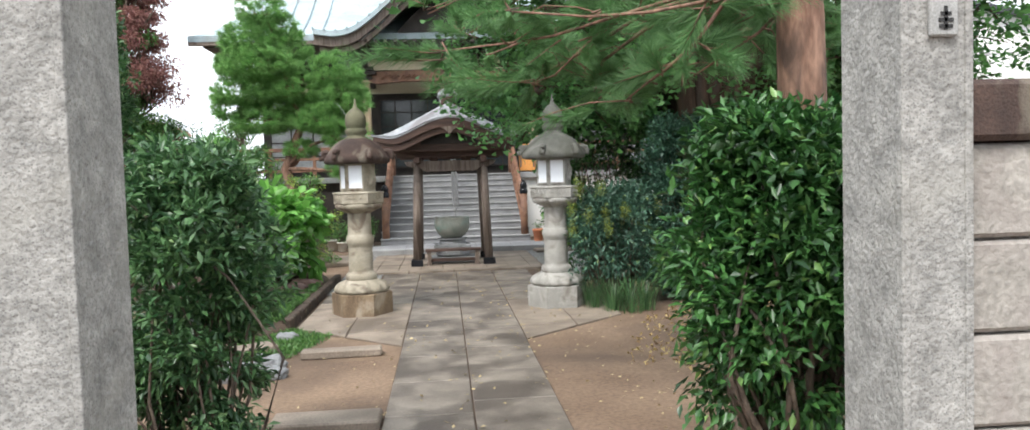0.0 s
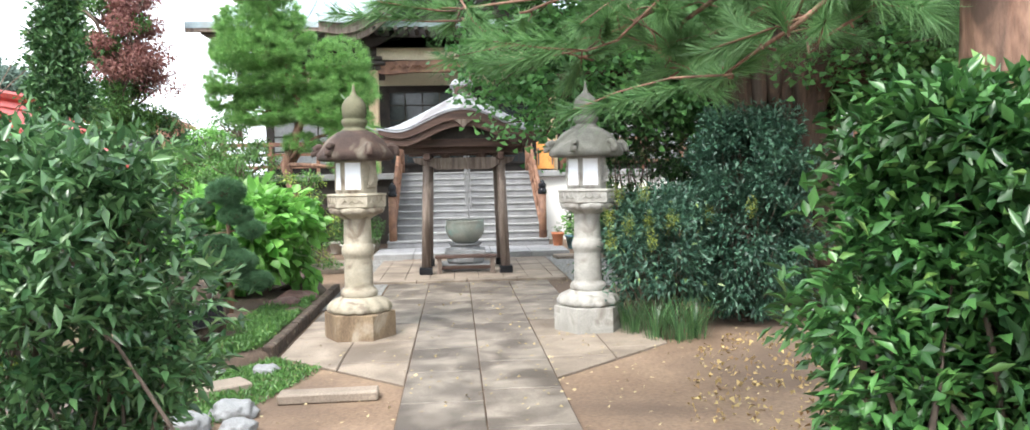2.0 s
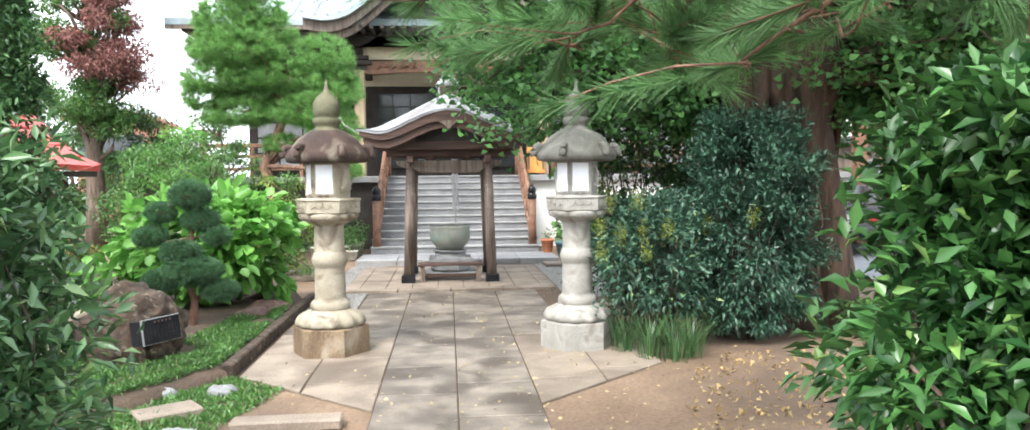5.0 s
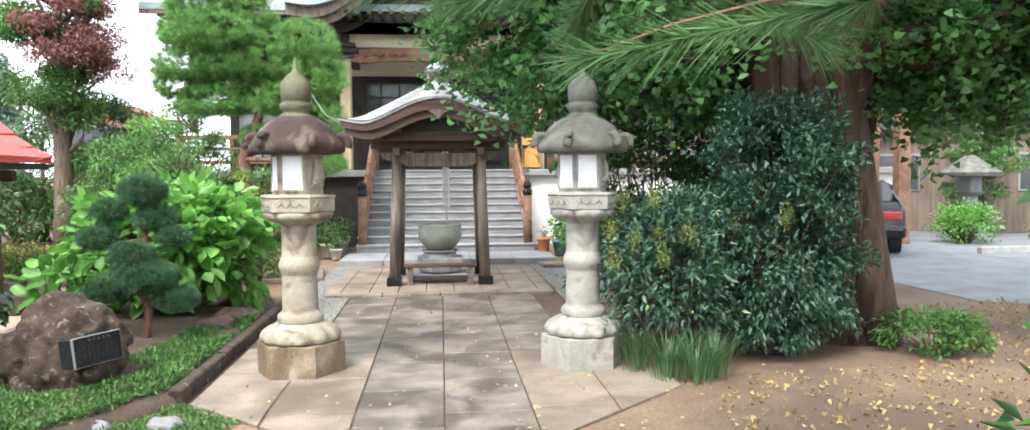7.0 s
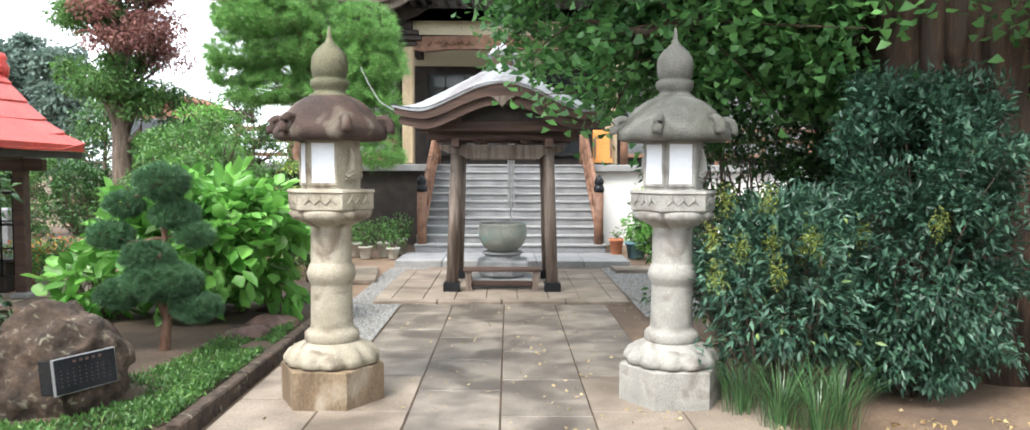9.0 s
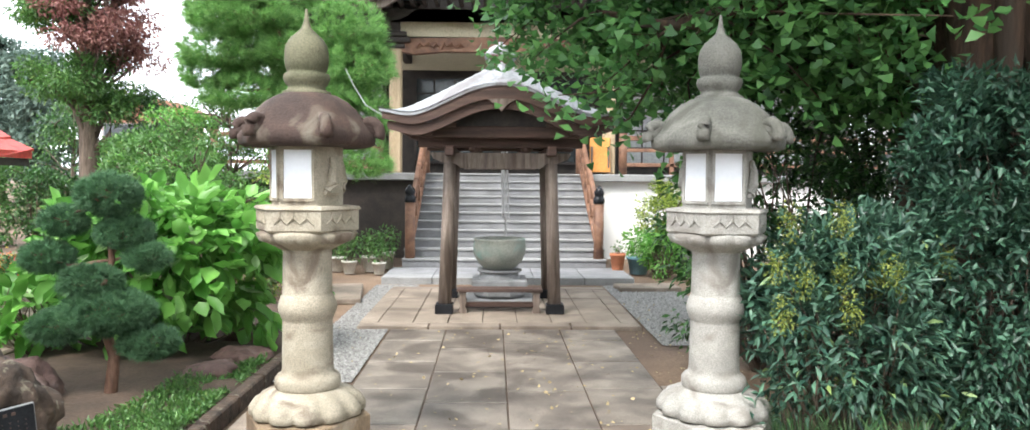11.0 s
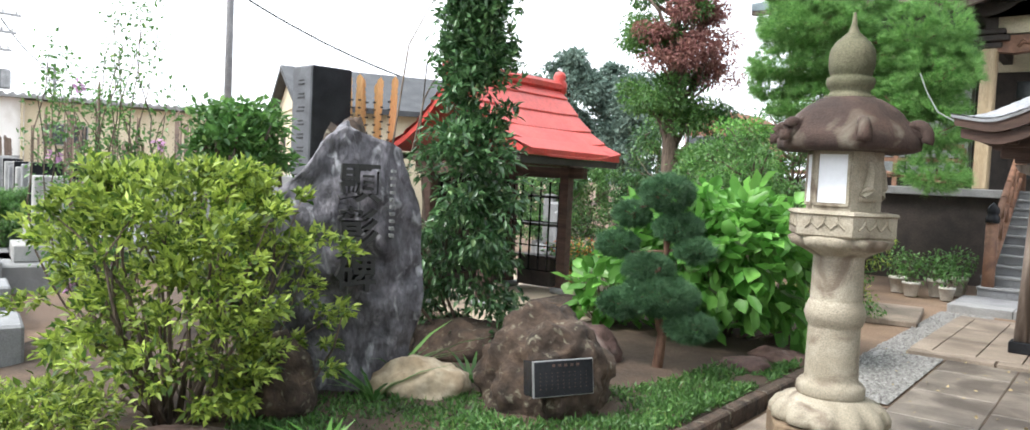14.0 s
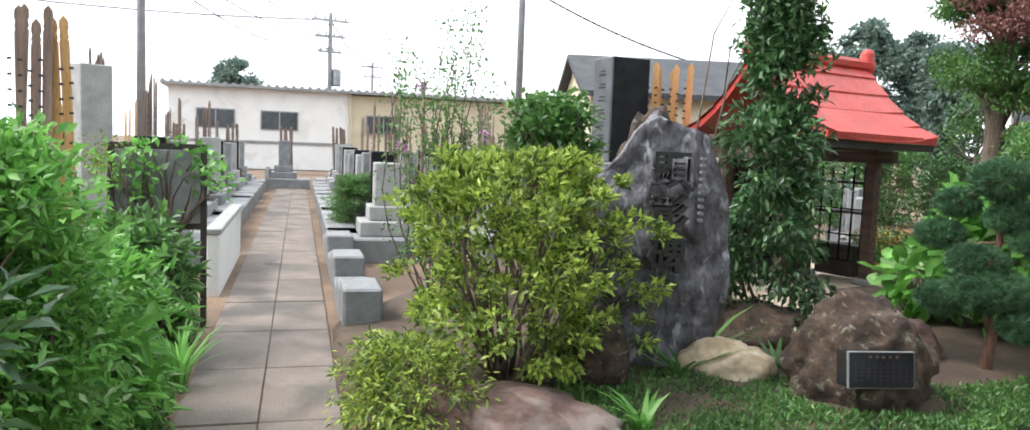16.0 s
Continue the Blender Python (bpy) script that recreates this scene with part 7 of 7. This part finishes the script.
def utility_pole(x, y, h, arms, r=0.16):
    ob = thing("utility_pole", (x, y, 0), "grey concrete utility pole with cross arms", "utility pole", "utility poles")
    part("pole", tube([(0, 0, -0.05), (0, 0, h)], [r, r * 0.7], 12), CONCRETE, ob, smooth=True)
    for i in range(arms):
        z = h - 0.5 - i * 0.9
        part("cross_arm", box(-0.06, 0.06, -1.1 + 0.2 * i, 1.1 - 0.2 * i, z, z + 0.12), METAL, ob)
        for y0 in (-0.9, -0.3, 0.3, 0.9):
            part("insulator", lathe([(0.05, z + 0.12), (0.07, z + 0.2), (0.04, z + 0.32)], 8, at=(0, y0 * (1 - 0.2 * i), 0)), WHITE, ob)
    if arms > 1:
        part("transformer", lathe([(0.25, h - 4.2), (0.28, h - 4.1), (0.28, h - 3.3), (0.2, h - 3.2)], 14, at=(0, 0.4, 0)), METAL, ob)


utility_pole(-45.2, 19.0, 8.9, 3)
utility_pole(-27.7, 21.0, 13.0, 0, 0.16)
utility_pole(-25.6, 6.55, 8.5, 1, 0.14)
utility_pole(-69.4, 31.4, 8.8, 2)


def cable(a, b, sag, r=0.035):
    a, b = Vector(a), Vector(b)
    pts = [a + (b - a) * (i / 20) - Vector((0, 0, sag * 4 * (i / 20) * (1 - i / 20))) for i in range(21)]
    tagged(part("overhead_cable", tube(pts, r, 5), RUBBER), "black overhead cable between poles", "cable", "overhead cables")


cable((-27.7, 21.0, 8.6), (-27, -10, 9.5), 1.6, 0.03)
cable((-27.7, 21.0, 8.2), (-22, 26, 4.9), 0.3)
for z, s in ((7.8, 0.5), (7.1, 0.7), (6.5, 0.9)):
    cable((-25.6, 6.55, z), (-45.2, 19.0, z + 0.4), s, 0.022)
    cable((-25.6, 6.55, z), (-20, -25, z + 0.3), s, 0.022)
cable((-45.2, 19.0, 8.5), (-69.4, 31.4, 8.4), 0.6)
cable((-45.2, 19.0, 8.5), (-52, -20, 10.4), 1.2)


cord = part("lamp_cord", tube([(-1.12, 12.6, 2.24), (-1.32, 12.9, 2.28), (-1.65, 13.4, 2.47), (-1.95, 14.3, 2.8), (-2.3, 15.6, 3.2)], 0.006, 6), GREY_STONE)
tagged(cord, "pale slack cord from the pavilion eave to the pine", "cord")

# ---- parked car ----
def car():
    ob = thing("parked_car", pose(7.95, 16.3, 0.0, 0, 0, -27), "black saloon car parked on the drive, seen from behind", "car")
    side = [(-0.2, 0.32), (-0.22, 0.62), (-0.12, 0.92), (0.55, 0.98), (1.1, 1.38), (2.2, 1.42), (3.0, 1.0), (4.15, 0.86), (4.3, 0.6), (4.25, 0.3)]
    own = bmesh.new()
    a = [own.verts.new((-0.85 + (0.2 if z > 1.1 else 0), yy, z)) for yy, z in side]
    b = [own.verts.new((0.85 - (0.2 if z > 1.1 else 0), yy, z)) for yy, z in side]
    own.faces.new(a)
    own.faces.new(b[::-1])
    for i in range(len(side)):
        j = (i + 1) % len(side)
        own.faces.new((a[i], b[i], b[j], a[j]))
    bmesh.ops.bevel(own, geom=list(own.edges), offset=0.06, segments=2, affect="EDGES")
    part("body", own, BLACK_PAINT, ob, smooth=True)
    part("rear_window", box(-0.55, 0.55, -0.01, 0.01, 0.0, 0.5, 0, None, Matrix.Translation((0, 0.62, 1.0)) @ Matrix.Rotation(radians(-54), 4, "X")), DARK_GLASS, ob)
    part("bumper", box(-0.86, 0.86, -0.3, -0.1, 0.35, 0.58, 0.04), BLACK_PAINT, ob)
    part("trim_strip", box(-0.8, 0.8, -0.315, -0.3, 0.5, 0.53), METAL, ob)
    part("number_plate", box(-0.17, 0.17, -0.245, -0.22, 0.66, 0.83), WHITE, ob)
    for s in (-1, 1):
        part("tail_light", box(s * 0.62 - 0.17, s * 0.62 + 0.17, -0.225, -0.15, 0.68, 0.84, 0.02), RED_ROOF, ob, "red tail light")
        part("side_window", box(s * 0.69 - 0.01, s * 0.69 + 0.01, 1.0, 2.4, 1.02, 1.32), DARK_GLASS, ob)
        for y in (0.75, 3.35):
            w = part("wheel", tube([(s * 0.62, y, 0.31), (s * 0.84, y, 0.31)], 0.31, 24), RUBBER, ob, "tyre")
            part("rim", tube([(s * 0.83, y, 0.31), (s * 0.85, y, 0.31)], 0.19, 16), METAL, w)


car()
for i, (x, y) in enumerate(((10.2, 18.5), (9.7, 18.9))):
    p = thing("gate_post", (x, y, 0), "brown timber gate post", "post", "gate posts")
    part("post", box(-0.14, 0.14, -0.14, 0.14, -0.02, 3.2, 0.02), WOOD_RED, p)
for i, (x, y, h, r) in enumerate(((13.0, 16.6, 0.7, 0.8), (11.6, 18.3, 0.8, 0.6), (14.4, 17.2, 1.2, 0.9), (15.8, 15.6, 0.9, 1.2))):
    shrub("yard_shrub", (x, y, 0), h, (r, r), "round green shrub beside the yard", (0.09, 0.045), LEAF_LIGHT if i % 2 else LEAF_MID, 2200, 50, 300 + i, low=0.1, clump=0.25)
garden_tree("yard_tree", (13.4, 20.2, 0), 2.6, 0.07, 0.9, "small clipped tree in the yard planting", [(LEAF_MID, 1)], (0.1, 0.04), 5000, 121, 0.35, 30, clump=0.3)
garden_tree("yard_tree", (16.6, 19.6, 0), 3.2, 0.08, 1.3, "small leafy tree in the yard planting", [(LEAF_MID, 0.5), (LEAF_LIGHT, 0.5)], (0.1, 0.04), 5000, 122, 0.2, 30, clump=0.4)
garden_tree("yard_tree", (8.4, 24.0, 0), 4.2, 0.1, 1.2, "dark leafy tree behind the parked car", [(LEAF_DARK, 1)], (0.1, 0.04), 6000, 123, 0.2, 40, clump=0.45)
yl = thing("yard_lantern", (12.3, 19.2, 0), "broad grey stone garden lantern in the yard", "stone lantern")
part("base", lathe([(0.4, -0.02), (0.35, 0.3), (0.18, 0.4), (0.18, 1.0), (0.35, 1.1)], 8), GREY_STONE, yl)
part("light_box", lathe([(0.28, 1.1), (0.28, 1.5)], 6), GREY_STONE, yl)
part("cap", lathe([(0.65, 1.48), (0.68, 1.56), (0.3, 1.8), (0.1, 1.95)], 8), CAP_GREY, yl)
part("kerb_line", box(10.4, 20, 16.1, 16.25, -0.02, 0.12, 0.01), PALE_STONE, tagged(new("yard_kerb"), "pale stone kerb round the yard planting", "kerb", kind="structure"))


# ---- fallen leaves ----
def fallen_leaves(n, seed):
    rng = np.random.default_rng(seed)
    p = np.stack([rng.normal(0.8, 1.3, n), rng.uniform(2.0, 14.0, n), np.full(n, 0.012)], 1)
    ob = leaf_mesh("fallen_leaves", p, np.stack([rng.normal(size=n), rng.normal(size=n), np.zeros(n)], 1), 0.034, 0.026, RED_LEAF_PIECE, droop=0.0, spread=0.05, fold=0.06, rng=rng)
    tagged(ob, "scattered dry yellowish fallen leaves", "fallen leaves", kind="stuff")


fallen_leaves(1000, 8)

# ---- single slabs last ----
paving()
platform_slabs()
grave_slabs()
